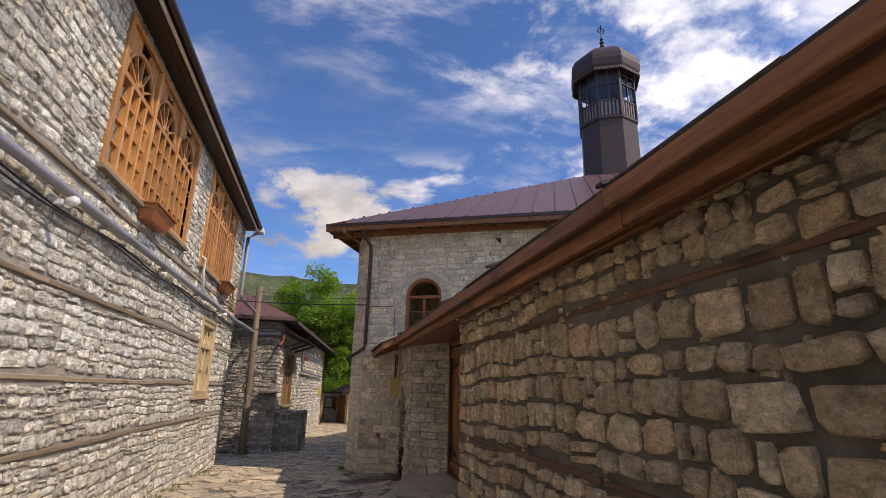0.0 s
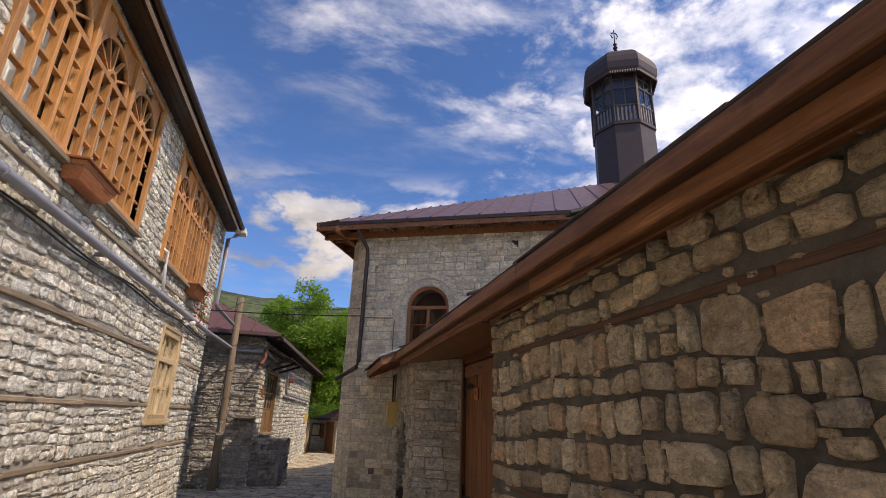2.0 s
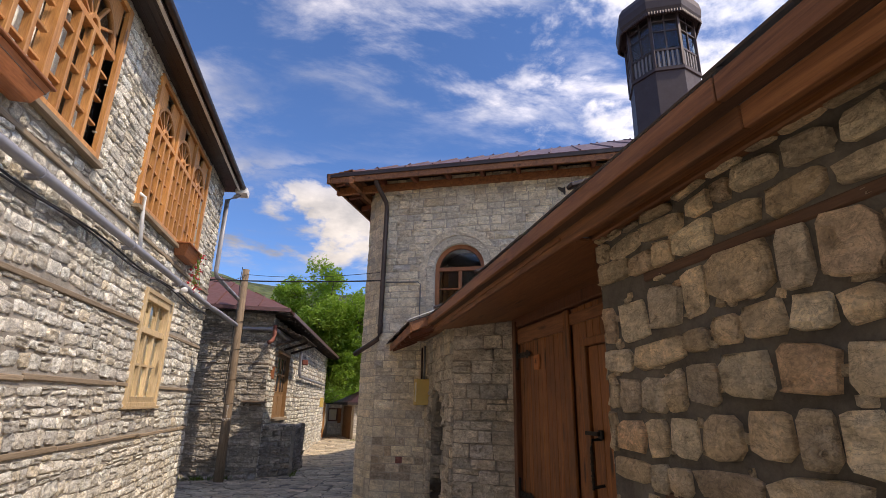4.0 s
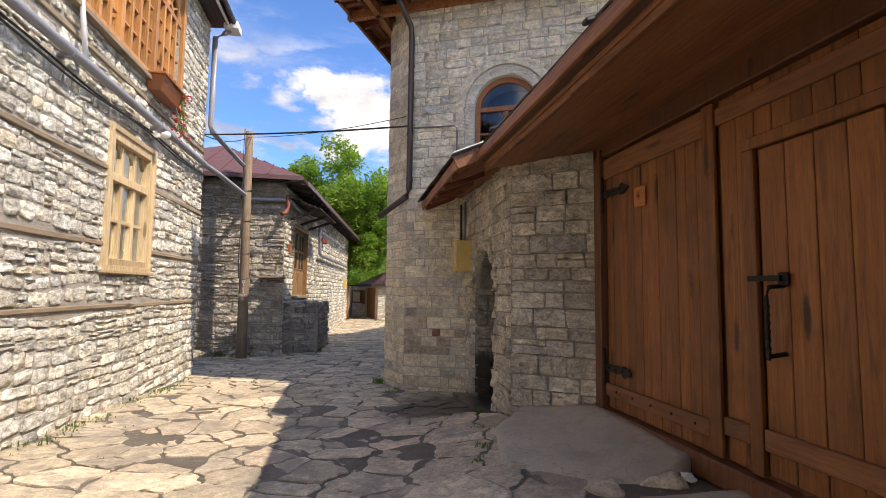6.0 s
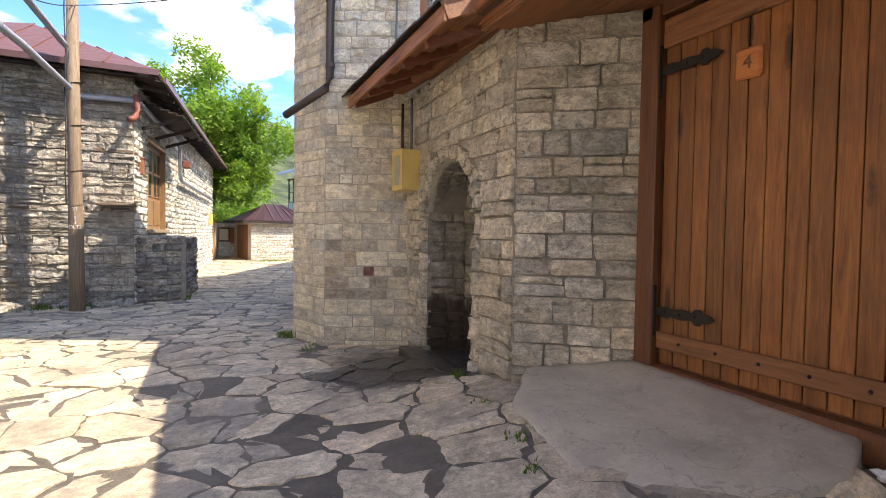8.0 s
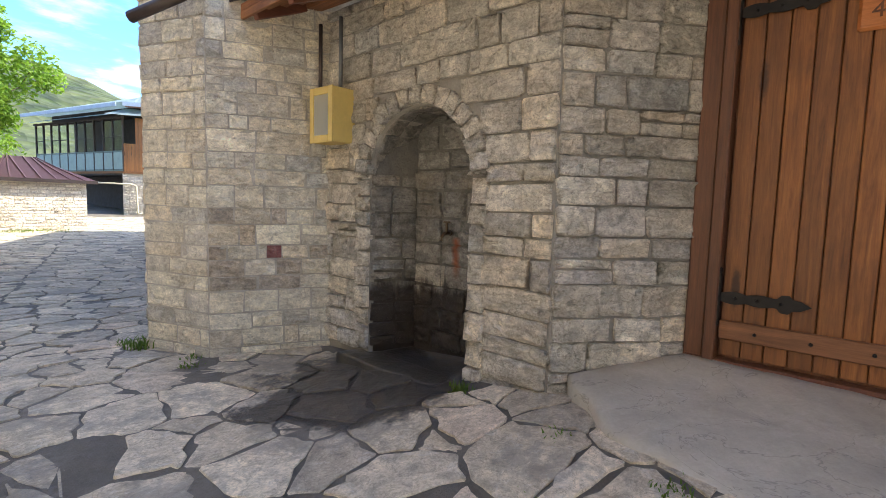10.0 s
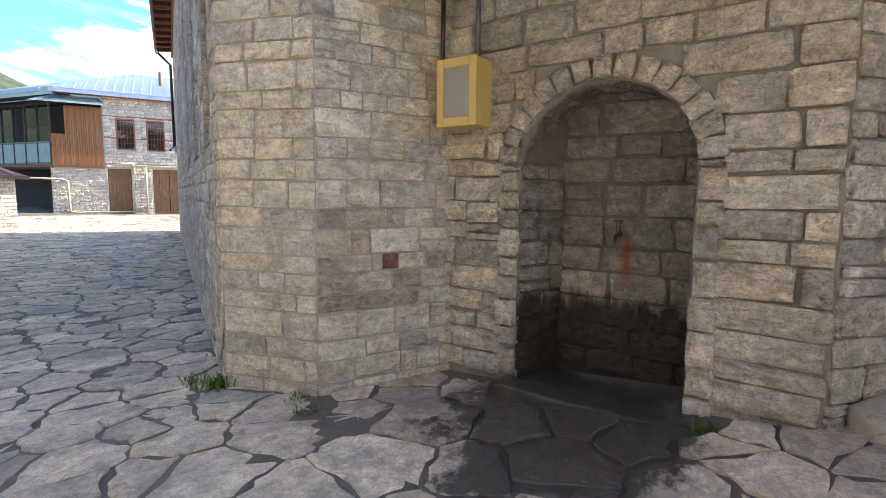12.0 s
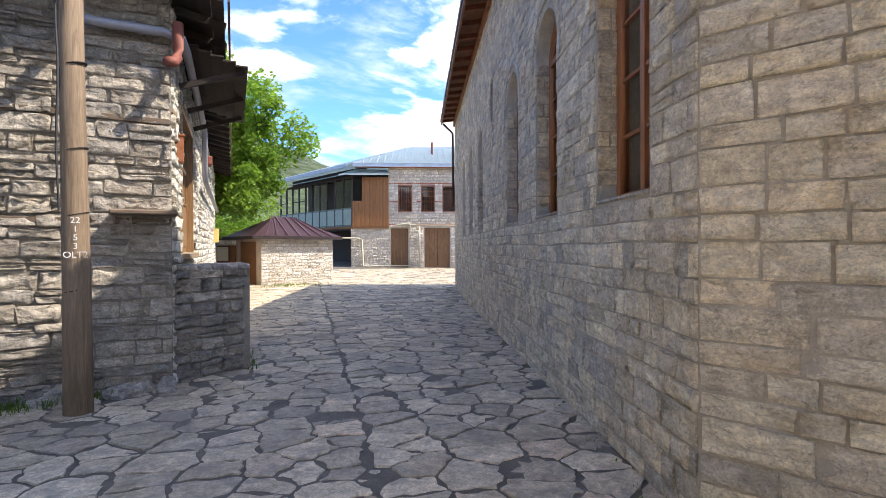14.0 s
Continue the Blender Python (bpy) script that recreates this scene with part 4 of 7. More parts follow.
def eave_works(parent, a, b, inward, z, rafters=.75, over=OV):
    """A fascia, a boarded soffit and rafter ends under an eave from a to b."""
    e = (b - a).normalized()
    zz = Z * z
    bm = bmesh.new()
    beam(bm, a + zz + inward * .02 + Z * .08, b + zz + inward * .02 + Z * .08, .03, .09)
    part("drip_edge", bm, M_ROOF_DARK, parent)
    bm = bmesh.new()
    beam(bm, a + zz + inward * .06 + Z * .01, b + zz + inward * .06 + Z * .01, .05, .20)
    part("fascia", bm, M_FASCIA, parent)
    n = 5
    for i in range(n):
        bm = bmesh.new()
        s = .07 + (over - .07) * (i + .5) / n
        p = inward * s + zz + Z * (.0 + .10 * s / over + .08)
        beam(bm, a + p, b + p, (over - .07) / n - .003, .02)
        part("soffit_board", bm, M_SOFFIT, parent)
    d = .4
    while d < (b - a).length - .2:
        q = a + e * d + zz
        bm = bmesh.new()
        beam(bm, q + inward * .09 - Z * .01, q + inward * (over + .1) + Z * .07, .08, .12, .006)
        part("rafter", bm, M_RAFTER, parent)
        d += rafters
    bm = bmesh.new()
    beam(bm, a + zz + inward * (over - .03) - Z * .06, b + zz + inward * (over - .03) - Z * .06, .1, .16)
    part("wall_plate", bm, M_FASCIA, parent)


eave_works(prayer_roof, E1 + G * 0, E2, G, EAVE)
eave_works(prayer_roof, E4, E1, F, EAVE)

# roof of the house on the sunny side
house_roof = seam_roof("roof_house", [((-2.52, -5, 6.64), (-2.52, 16.90, 6.64), (-6.5, 16.90, 8.75), (-6.5, -5, 8.75))], M_ROOF_DARK, "dark metal roof of the stone house", .6)
for i in range(5):
    bm = bmesh.new()
    beam(bm, (-2.60 - i * .1, -5, 6.53 - .008 * i), (-2.60 - i * .1, 16.86, 6.53 - .008 * i), .096, .02)
    part("soffit_board", bm, M_ROOF_DARK, house_roof)
bm = bmesh.new()
beam(bm, (-2.54, -5, 6.56), (-2.54, 16.90, 6.56), .03, .14)
part("fascia", bm, M_ROOF_DARK, house_roof)
bm = bmesh.new()
beam(bm, (-2.565, -5, 6.485), (-2.565, 16.88, 6.485), .05, .03, .004)
part("eave_strip", bm, M_WHITE, house_roof, "pale metal strip under the eave")

# low house roof
a, b = Vector((-1.32, 20.0, 4.12)), SHED + SHED_DIR * (SHED_LEN + .5) + Vector((.46, 0, 3.9))
shed_roof = seam_roof("roof_low_house", [((-7.2, 20.0, 4.12), a, (-4.2, 23.2, 5.7), (-4.2, 23.2, 5.7)), (a, b, b + Vector((-3.2, -3, 1.65)), (-4.2, 23.2, 5.7))], M_ROOF_RED, "red-brown metal hip roof of the low house", .62)

# ---- small building blocks in a wall's frame ----
def wbox(bm, m, u0, v0, w0, u1, v1, w1, bevel=0.004):
    return box(bm, (u0, v0, w0), (u1, v1, w1), m, bevel)


def wpart(name, m, u0, v0, w0, u1, v1, w1, mat, parent, bevel=0.004, label=""):
    bm = bmesh.new()
    wbox(bm, m, u0, v0, w0, u1, v1, w1, bevel)
    return part(name, bm, mat, parent, label)


def arch_ring(m, u0, u1, v0, spring, wide, z0, z1, n=16):
    """A flat moulding round an arched opening."""
    c, r = (u0 + u1) / 2, (u1 - u0) / 2
    outer = [(c + r + wide, v0)] + [(c + (r + wide) * math.cos(math.pi * k / n), spring + (r + wide) * math.sin(math.pi * k / n)) for k in range(n + 1)] + [(c - r - wide, v0)]
    inner = [(c - r, v0)] + [(c - r * math.cos(math.pi * k / n), spring + r * math.sin(math.pi * k / n)) for k in range(n + 1)] + [(c + r, v0)]
    return slab(outer + inner, [], m, z0, z1)


def pane(m, outline, depth, parent, name="pane"):
    ob = part(name, slab(outline, [], m, depth, depth + .006), M_GLASS, parent)
    ob.visible_shadow = False
    return ob


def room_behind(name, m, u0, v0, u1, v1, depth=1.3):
    """Added near-black panels behind windows; their colour stands in for an unlit room."""
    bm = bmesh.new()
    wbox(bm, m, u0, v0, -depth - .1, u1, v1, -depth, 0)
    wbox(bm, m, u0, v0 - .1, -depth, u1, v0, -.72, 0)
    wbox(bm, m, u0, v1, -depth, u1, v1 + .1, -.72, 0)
    return setting(name, bm, M_DARK, "near-black panels standing in for the unlit room behind the windows", "interior wall")


# ---- sunny house: windows, pipes, planters ----
def lattice_window(name, q, label):
    u0, v0, u1, v1 = q
    ob = thing(name, label, "window", LM @ Vector((u0, v0, 0)), kind="structure")
    ob.matrix_world = Matrix.Translation(LM @ Vector((u0, v0, 0)))
    m = Matrix.Translation(-(LM @ Vector((u0, v0, 0)))) @ LM
    fr = bmesh.new()
    wbox(fr, m, u0, v0 - .09, -.12, u1, v0, .07), wbox(fr, m, u0, v1, -.12, u1, v1 + .08, .05)
    wbox(fr, m, u0 - .1, v0 - .09, -.12, u0, v1 + .08, .06), wbox(fr, m, u1, v0 - .09, -.12, u1 + .1, v1 + .08, .06)
    part("window_frame", fr, M_LATTICE, ob)
    mid = v0 + (v1 - v0) * .63
    bays = 3
    bw = (u1 - u0) / bays
    for b in range(bays):
        a = u0 + b * bw
        if b:
            wpart("mullion", m, a - .05, v0, -.1, a + .05, v1, .055, M_LATTICE, ob)
        wpart("transom", m, a + .05, mid - .04, -.08, a + bw - .05, mid + .04, .04, M_LATTICE, ob)
        cols = 4
        cw = (bw - .1) / cols
        for c in range(1, cols):
            wpart("lattice_post", m, a + .05 + c * cw - .028, v0, -.05, a + .05 + c * cw + .028, mid - .04, .045, M_LATTICE, ob)
        for r in range(1, 4):
            v = v0 + (mid - v0) * r / 4
            for c in range(cols):
                s = a + .05 + c * cw
                wpart("lattice_bar", m, s + .029, v - .016, -.05, s + cw - .029, v + .016, .02, M_LATTICE, ob)
        # fan-shaped tracery over the transom
        c, base, rad = a + bw / 2, mid + .04, min(bw / 2 - .06, v1 - mid - .05)
        bm = bmesh.new()
        for k in range(1, 6):
            an = math.pi * k / 6
            d = Vector((math.cos(an), math.sin(an), 0))
            beam(bm, m @ (Vector((c, base, -.02)) + d * .12), m @ (Vector((c, base, -.02)) + d * rad), .05, .035, .004, (m.to_3x3() @ Vector((-d.y, d.x, 0))))
        part("fan_rib", bm, M_LATTICE, ob)
        part("fan_arch", arch_ring(m, c - rad + .05, c + rad - .05, base, base, .05, -.05, .02), M_LATTICE, ob)
        part("fan_heart", arch_ring(m, c - .08, c + .08, base, base, .05, -.05, .03, 8), M_LATTICE, ob)
        for sx in (-1, 1):
            w = bw / 2 - .05
            corner = [(c + sx * w, v1), (c + sx * w, base + rad * .55)] + [(c + sx * rad * math.cos(t), base + rad * math.sin(t)) for t in (radians(35 + 10 * i) for i in range(5))] + [(c + sx * rad * .3, v1)]
            part("spandrel", slab(corner, [], m, -.05, 0), M_LATTICE, ob)
        pane(m, rect(a + .05, v0, a + bw - .05, v1), -.065, ob)
        bm = bmesh.new()
        folds = 30
        rows = [[bm.verts.new(m @ Vector((a + .03 + (bw - .06) * i / folds, v, -.14 + .016 * math.sin(i * 1.3 + b)))) for i in range(folds + 1)] for v in (v0, mid)]
        for i in range(folds):
            if (i + 3 * b) % 11 > 2:
                bm.faces.new((rows[0][i], rows[0][i + 1], rows[1][i + 1], rows[1][i]))
        part("curtain", bm, M_CLOTH, ob, "white gathered curtain", True)
    wpart("window_sill", m, u0 - .14, v0 - .15, -.1, u1 + .14, v0 - .09, .11, M_BAND, ob)
    return ob


lattice_window("window_2", LAT[0], "large orange-stained wooden lattice window with fan tracery")
lattice_window("window_3", LAT[1], "orange wooden lattice window with arched fan tops")
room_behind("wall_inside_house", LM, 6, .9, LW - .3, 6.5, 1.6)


def plank_window():
    u0, v0, u1, v1 = WIN
    at = LM @ Vector((u0, v0, 0))
    ob = thing("window_1", "pale pine window with six panes and white curtains", "window", at, kind="structure")
    m = Matrix.Translation(-at) @ LM
    fr = bmesh.new()
    for a in ((u0 - .02, v0 - .0, u0 + .1, v1), (u1 - .1, v0, u1 + .02, v1), (u0 + .1, v0, u1 - .1, v0 + .1), (u0 + .1, v1 - .12, u1 - .1, v1)):
        wbox(fr, m, a[0], a[1], -.16, a[2], a[3], .03)
    for a in ((u0 - .06, v0 - .05, u0 + .01, v1 + .06), (u1 - .01, v0 - .05, u1 + .06, v1 + .06), (u0 + .01, v1 - .01, u1 - .01, v1 + .06), (u0 + .01, v0 - .05, u1 - .01, v0 + .01)):
        wbox(fr, m, a[0], a[1], -.04, a[2], a[3], .055)
    part("window_frame", fr, M_PINE, ob)
    wpart("window_sill", m, u0 - .1, v0 - .09, -.1, u1 + .1, v0 - .05, .09, M_PINE, ob)
    tr = v0 + (v1 - v0) * .66
    wpart("transom", m, u0 + .1, tr - .05, -.14, u1 - .1, tr + .05, .01, M_PINE, ob)
    w = (u1 - u0 - .2) / 3
    for k in (1, 2):
        s = u0 + .1 + k * w
        wpart("mullion", m, s - .038, v0 + .1, -.13, s + .038, tr - .05, -.02, M_PINE, ob)
        wpart("upper_mullion", m, s - .03, tr + .05, -.13, s + .03, v1 - .12, -.03, M_PINE, ob)
    mid = v0 + (tr - v0) * .52
    for k in range(3):
        s = u0 + .1 + k * w
        wpart("glazing_bar", m, s + .04, mid - .022, -.12, s + w - .04, mid + .025, -.03, M_PINE, ob)
        for sx, e in ((1, s + .03), (-1, s + w - .03)):
            part("bracket", slab([(e, v1 - .12), (e + sx * .12, v1 - .12), (e + sx * .10, v1 - .17), (e + sx * .04, v1 - .2), (e, v1 - .3)], [], m, -.12, -.05), M_PINE, ob)
    pane(m, rect(u0 + .1, v0 + .1, u1 - .1, v1 - .1), -.075, ob)
    bm = bmesh.new()
    n = 48
    rows = [[bm.verts.new(m @ Vector((u0 + .08 + (u1 - u0 - .16) * i / n, v, -.105 + .010 * math.sin(i * 1.1)))) for i in range(n + 1)] for v in (v0 + .05, v1 - .05)]
    for i in range(n):
        bm.faces.new((rows[0][i], rows[0][i + 1], rows[1][i + 1], rows[1][i]))
    bmesh.ops.solidify(bm, geom=bm.faces[:], thickness=.003)
    part("curtain", bm, M_CLOTH, ob, "white gathered curtain", True)


plank_window()


def planter(at, flowers):
    ob = thing("planter_box", "reddish wooden window planter hung under the lattice" + (" with trailing red flowers" if flowers else ""), "planter", at, "window planters")
    bm = bmesh.new()
    vs = box(bm, (-.02, -.47, -.09), (.24, .47, .12), None, .01)
    for v in vs:
        if v.co.z < 0:
            v.co.y *= .82
            v.co.x = .0 + (v.co.x) * .7
    part("trough", bm, M_PLANTER, ob)
    part("rim", one_box((-.03, -.50, .12), (.27, .50, .15), None, .006), M_PLANTER, ob)
    if flowers:
        rg = random.Random(9)
        for s in range(7):
            bm = bmesh.new()
            p = Vector((.16 + rg.uniform(-.06, .08), .38 + rg.uniform(-.12, .14), .12))
            pts = [p]
            for k in range(6):
                p = p + Vector((rg.uniform(-.02, .05), rg.uniform(-.03, .05), -.13 if k else .04))
                pts.append(p)
            tube(bm, pts, .006, 5)
            part("stem", bm, M_LEAF, ob)
        bm = bmesh.new()
        for k in range(90):
            p = Vector((.18 + rg.uniform(-.1, .13), .44 + rg.uniform(-.14, .16), .16 - rg.random() ** 1.2 * .78))
            bmesh.ops.create_icosphere(bm, subdivisions=1, radius=rg.uniform(.014, .028), matrix=Matrix.Translation(p) @ Matrix.Diagonal((1, 1, .7, 1)))
        part("blossoms", bm, M_RED, ob, "small red blossoms")
    else:
        part("soil", one_box((.02, -.45, .05), (.22, .45, .125)), M_JOINT, ob)


def leaf_mat(name, a, b, c):
    n = Nodes(name, 0.5)
    w = n.vec("World")
    col = n.ramp(n.one_of(), [(0, a), (0.5, b), (1, c)])
    col = n.mix(0.7, col, n.grey(n.noise(w, 2, 4), 0.6, 1.4), "MULTIPLY")
    n.p.inputs["Subsurface Weight"].default_value = 0.0
    tr = n.add("ShaderNodeBsdfTranslucent")
    n.put(n.mix(0.5, col, (0.25, 0.42, 0.03), "MIX"), tr.inputs["Color"])
    mx = n.add("ShaderNodeMixShader")
    mx.inputs[0].default_value = 0.55
    m = n.done(col)
    n.put(n.p.outputs[0], mx.inputs[1]), n.put(tr.outputs[0], mx.inputs[2])
    n.put(mx.outputs[0], n.t.nodes["Material Output"].inputs["Surface"])
    return m


M_LEAF = leaf_mat("walnut_leaf", (0.13, 0.235, 0.03), (0.20, 0.345, 0.046), (0.29, 0.45, 0.07))
M_GRASS = leaf_mat("grass_blade", (0.06, 0.11, 0.02), (0.10, 0.16, 0.03), (0.16, 0.19, 0.05))
M_RED = paint_mat("red_petal", (0.55, 0.04, 0.05), 0.6)
planter((LEFT_X + .04, 8.30, 4.0), False)
planter((LEFT_X + .04, 14.18, 4.02), True)


def house_pipes():
    ob = thing("gas_pipe", "grey gas pipe on brackets along the stone wall", "pipe")
    x = LEFT_X + .14
    pts = [(x, -4, 3.44), (x, 4, 3.45), (x, 16.6, 3.46), (x + .05, 17.2, 3.46), (-2.70, 20.22, 3.47), (-2.55, 20.30, 3.48), (-1.85, 20.32, 3.50), (-1.66, 20.40, 3.48), (-1.60, 20.7, 3.44)]
    pts += [tuple(SHED + SHED_DIR * s + Vector((.16, 0, z))) for s, z in ((1.5, 3.40), (4.4, 3.38), (4.6, 3.3), (4.65, 2.5), (4.8, 2.36), (5.0, 2.32), (13.4, 2.25))]
    part("pipe", one_tube(pts, .055, 12), M_ZINC, ob, smooth=True)
    for y in np.arange(2.0, 16.6, 2.4):
        bm = bmesh.new()
        box(bm, (LEFT_X - .02, y - .03, 3.38), (x, y + .03, 3.43), None, .004)
        tube(bm, [(x, y - .02, 3.455), (x, y + .02, 3.455)], .064, 12)
        part("bracket", bm, M_ZINC, ob)
    part("branch_pipe", one_tube([(x, 11.9, 3.5), (x - .04, 11.85, 4.0), (x - .02, 11.75, 4.25), (LEFT_X + .04, 11.72, 4.30), (LEFT_X - .1, 11.70, 4.3)], .03, 8), M_WHITE, ob, smooth=True)
    cable = thing("wall_cable", "dark cable sagging under the gas pipe", "cable")
    rg = random.Random(2)
    for k in range(2):
        pts = [(LEFT_X + .07 + .02 * k, y, 3.30 - .05 * k + .03 * math.sin(y * 1.9 + k)) for y in np.arange(-3, 16.7, .4)]
        part("strand", one_tube(pts, .012, 6), M_CABLE, cable)
    dp = thing("house_downpipe", "white and grey rainwater downpipe at the house corner", "downpipe", (LEFT_X + .1, LEFT_END, 0))
    dp.location = (0, 0, 0)
    part("hopper", one_box((-2.66, 16.62, 6.42), (-2.38, 16.98, 6.58), None, .01), M_WHITE, dp)
    part("pipe", one_tube([(-2.58, 16.8, 6.45), (-2.66, 16.78, 6.36), (LEFT_X + .12, 16.72, 6.22), (LEFT_X + .12, 16.72, 4.34), (LEFT_X + .14, 16.8, 4.24), (-2.76, 19.3, 4.22), (-2.74, 19.5, 4.21)], .055, 12), M_ZINC, dp, smooth=True)
    gut = thing("house_gutter", "dark metal gutter along the eave of the house", "gutter")
    part("channel", one_tube([(-2.47, -5, 6.56), (-2.47, 16.9, 6.56)], .06, 8), M_GUTTER, gut, smooth=True)
    for y, z in ((5.6, 3.30), (14.0, 3.30)):
        lamp = thing("wall_lamp", "small white spot lamp under the gas pipe", "lamp", (LEFT_X + .03, y, z), "wall lamps")
        part("arm", one_box((0, -.03, -.03), (.14, .03, .03), None, .006), M_WHITE, lamp)
        bm = lathe([(.02, 0), (.05, .03), (.055, .1), (.03, .13)], 12)
        bmesh.ops.transform(bm, matrix=pose(.15, 0, 0, 0, 75, 0), verts=bm.verts[:])
        part("head", bm, M_WHITE, lamp, smooth=True)
    stub = thing("beam_end", "weathered timber beam end jutting from the wall", "beam", (LEFT_X, 4.6, 2.75))
    part("beam", one_box((-.2, -.35, -.1), (.10, .35, .08), None, .02), M_BAND, stub)


house_pipes()


# ---- gate, canopy and apron ----
def plank_field(parent, y0, y1, z0, z1, x, width, mat, name="plank", thick=.03):
    n = max(1, round((y1 - y0) / width))
    w = (y1 - y0) / n
    rg = random.Random(int(y0 * 100))
    me = {}
    for k in range(n):
        ob = part(name, one_box((-thick / 2, -w / 2 + .003, z0), (thick / 2, w / 2 - .003, z1 + rg.uniform(-.004, .004)), None, .005), mat, parent)
        ob.location = Vector((x + rg.uniform(-.003, .003), y0 + (k + .5) * w, 0))


def hinge(parent, y, z):
    """A wrought strap hinge with a spear end."""
    x = GATE_X - .045
    bm = bmesh.new()
    out = [(0, -.035)]
    xs = np.linspace(0, .42, 22)
    top = [(s, .026 + .014 * abs(math.sin(s * 22)) * (1 - s) + (.02 if .30 < s < .37 else 0)) for s in xs]
    poly = top + [(.47, 0)] + [(s, -h) for s, h in reversed(top)]
    m = Matrix(((0, 0, -1, x), (-1, 0, 0, y), (0, 1, 0, z), (0, 0, 0, 1)))
    strap = slab(poly, [], m, 0, .008)
    h = part("hinge", strap, M_IRON, parent, "black wrought-iron strap hinge")
    bm = bmesh.new()
    tube(bm, [(x - .01, y + .02, z - .17), (x - .01, y + .02, z + .17)], .02, 8)
    for s in (-.17, .17):
        bmesh.ops.create_icosphere(bm, subdivisions=1, radius=.026, matrix=Matrix.Translation((x - .01, y + .02, z + s)))
    part("pintle", bm, M_IRON, h)
    bm = bmesh.new()
    for s in (.08, .2, .32):
        bmesh.ops.create_icosphere(bm, subdivisions=1, radius=.011, matrix=Matrix.Translation((x - .01, y - s, z)))
    part("rivet", bm, M_IRON, h)


def make_gate():
    ob = thing("door_gate", "closed brown-stained plank gate with iron strap hinges", "gate", (0, 0, 0), kind="structure")
    x = GATE_X
    part("door_post", one_box((x - .06, 10.80, -.2), (x + .1, 10.92, 2.55), None, .01), M_GATE_DARK, ob)
    part("door_post", one_box((x - .09, 10.73, -.2), (x + .05, 10.80, 2.52), None, .008), M_GATE_DARK, ob)
    part("door_post", one_box((x - .06, 7.08, -.2), (x + .1, 7.25, 2.55), None, .01), M_GATE_DARK, ob)
    part("lintel", one_box((x - .06, 7.08, 2.44), (x + .1, 10.92, 2.60), None, .01), M_GATE_DARK, ob)
    part("threshold", one_box((x - .09, 7.08, -.26), (x + .12, 10.92, -.09), None, .015), M_GATE_DARK, ob)
    leaf = tagged(new("gate_leaf"), "plank leaf with number plate")
    leaf.parent = ob
    part("backing", one_box((x + .018, 7.25, -.09), (x + .05, 10.80, 2.45)), M_GATE_DARK, ob)
    plank_field(leaf, 9.24, 10.72, -.07, 2.42, x, .122, M_GATE)
    for nm, y0, y1, z0, z1 in (("ledge", 9.25, 10.72, 2.20, 2.40), ("ledge", 9.25, 10.72, .04, .16), ("meeting_stile", 9.135, 9.25, -.07, 2.42)):
        part(nm, one_box((x - .05, y0, z0), (x - .016, y1, z1), None, .006), M_GATE if nm == "meeting_stile" else M_SOFFIT, leaf)
    for z in (2.04, .31):
        hinge(leaf, 10.72, z)
    bm = bmesh.new()
    for k in range(5):
        bmesh.ops.create_icosphere(bm, subdivisions=1, radius=.012, matrix=Matrix.Translation((x - .052, 9.4 + k * .28, .10)))
    part("bolt", bm, M_IRON, leaf)
    leaf2 = tagged(new("gate_leaf"), "plank leaf with a wicket door")
    leaf2.parent = ob
    plank_field(leaf2, 8.80, 9.115, -.07, 2.42, x, .15, M_GATE)
    plank_field(leaf2, 7.25, 8.80, 2.06, 2.42, x, .145, M_GATE)
    part("ledge", one_box((x - .05, 7.25, 2.24), (x - .016, 9.11, 2.36), None, .006), M_SOFFIT, leaf2)
    part("wicket_frame", one_box((x - .055, 7.25, 1.98), (x - .016, 8.88, 2.06), None, .006), M_GATE, leaf2)
    part("wicket_frame", one_box((x - .055, 8.78, -.07), (x - .016, 8.88, 1.98), None, .006), M_GATE, leaf2)
    part("ledge", one_box((x - .05, 8.88, .10), (x - .016, 9.11, .22), None, .006), M_SOFFIT, leaf2)
    wick = tagged(new("wicket_door"), "narrow plank door in the gate leaf")
    wick.parent = ob
    plank_field(wick, 7.40, 8.765, -.05, 1.97, x - .008, .195, M_GATE)
    part("ledge", one_box((x - .06, 7.40, .10), (x - .024, 8.76, .23), None, .006), M_SOFFIT, wick)
    bm = bmesh.new()
    xx = x - .07
    beam(bm, (xx, 8.82, 1.145), (xx, 8.58, 1.145), .03, .035)
    box(bm, (x - .06, 8.55, 1.10), (x - .03, 8.62, 1.18), None, .008)
    tube(bm, [(x - .03, 8.60, 1.10), (xx - .05, 8.62, 1.09), (xx - .06, 8.63, 1.02)] + [(xx - .06 + .004 * (k % 2), 8.63, 1.02 - .045 * k) for k in range(1, 9)], .014, 8)
    for k in range(6):
        bmesh.ops.create_icosphere(bm, subdivisions=1, radius=.021, matrix=Matrix.Translation((xx - .058, 8.63, .98 - .05 * k)) @ Matrix.Diagonal((1, 1, .8, 1)))
    tube(bm, [(xx - .06, 8.63, .68), (x - .03, 8.60, .70)], .014, 8)
    part("door_handle", bm, M_IRON, wick, "black twisted iron pull and latch")
    plate = thing("number_plate", "small orange wooden house number plate with 4", "sign", (x - .03, 10.09, 1.915))
    o = part("board", one_box((-.02, -.085, -.095), (.012, .085, .095), None, .02), M_PLATE, plate)
    cu = bpy.data.curves.new("digit", "FONT")
    cu.body, cu.size, cu.align_x, cu.align_y, cu.extrude = "4", .115, "CENTER", "CENTER", .002
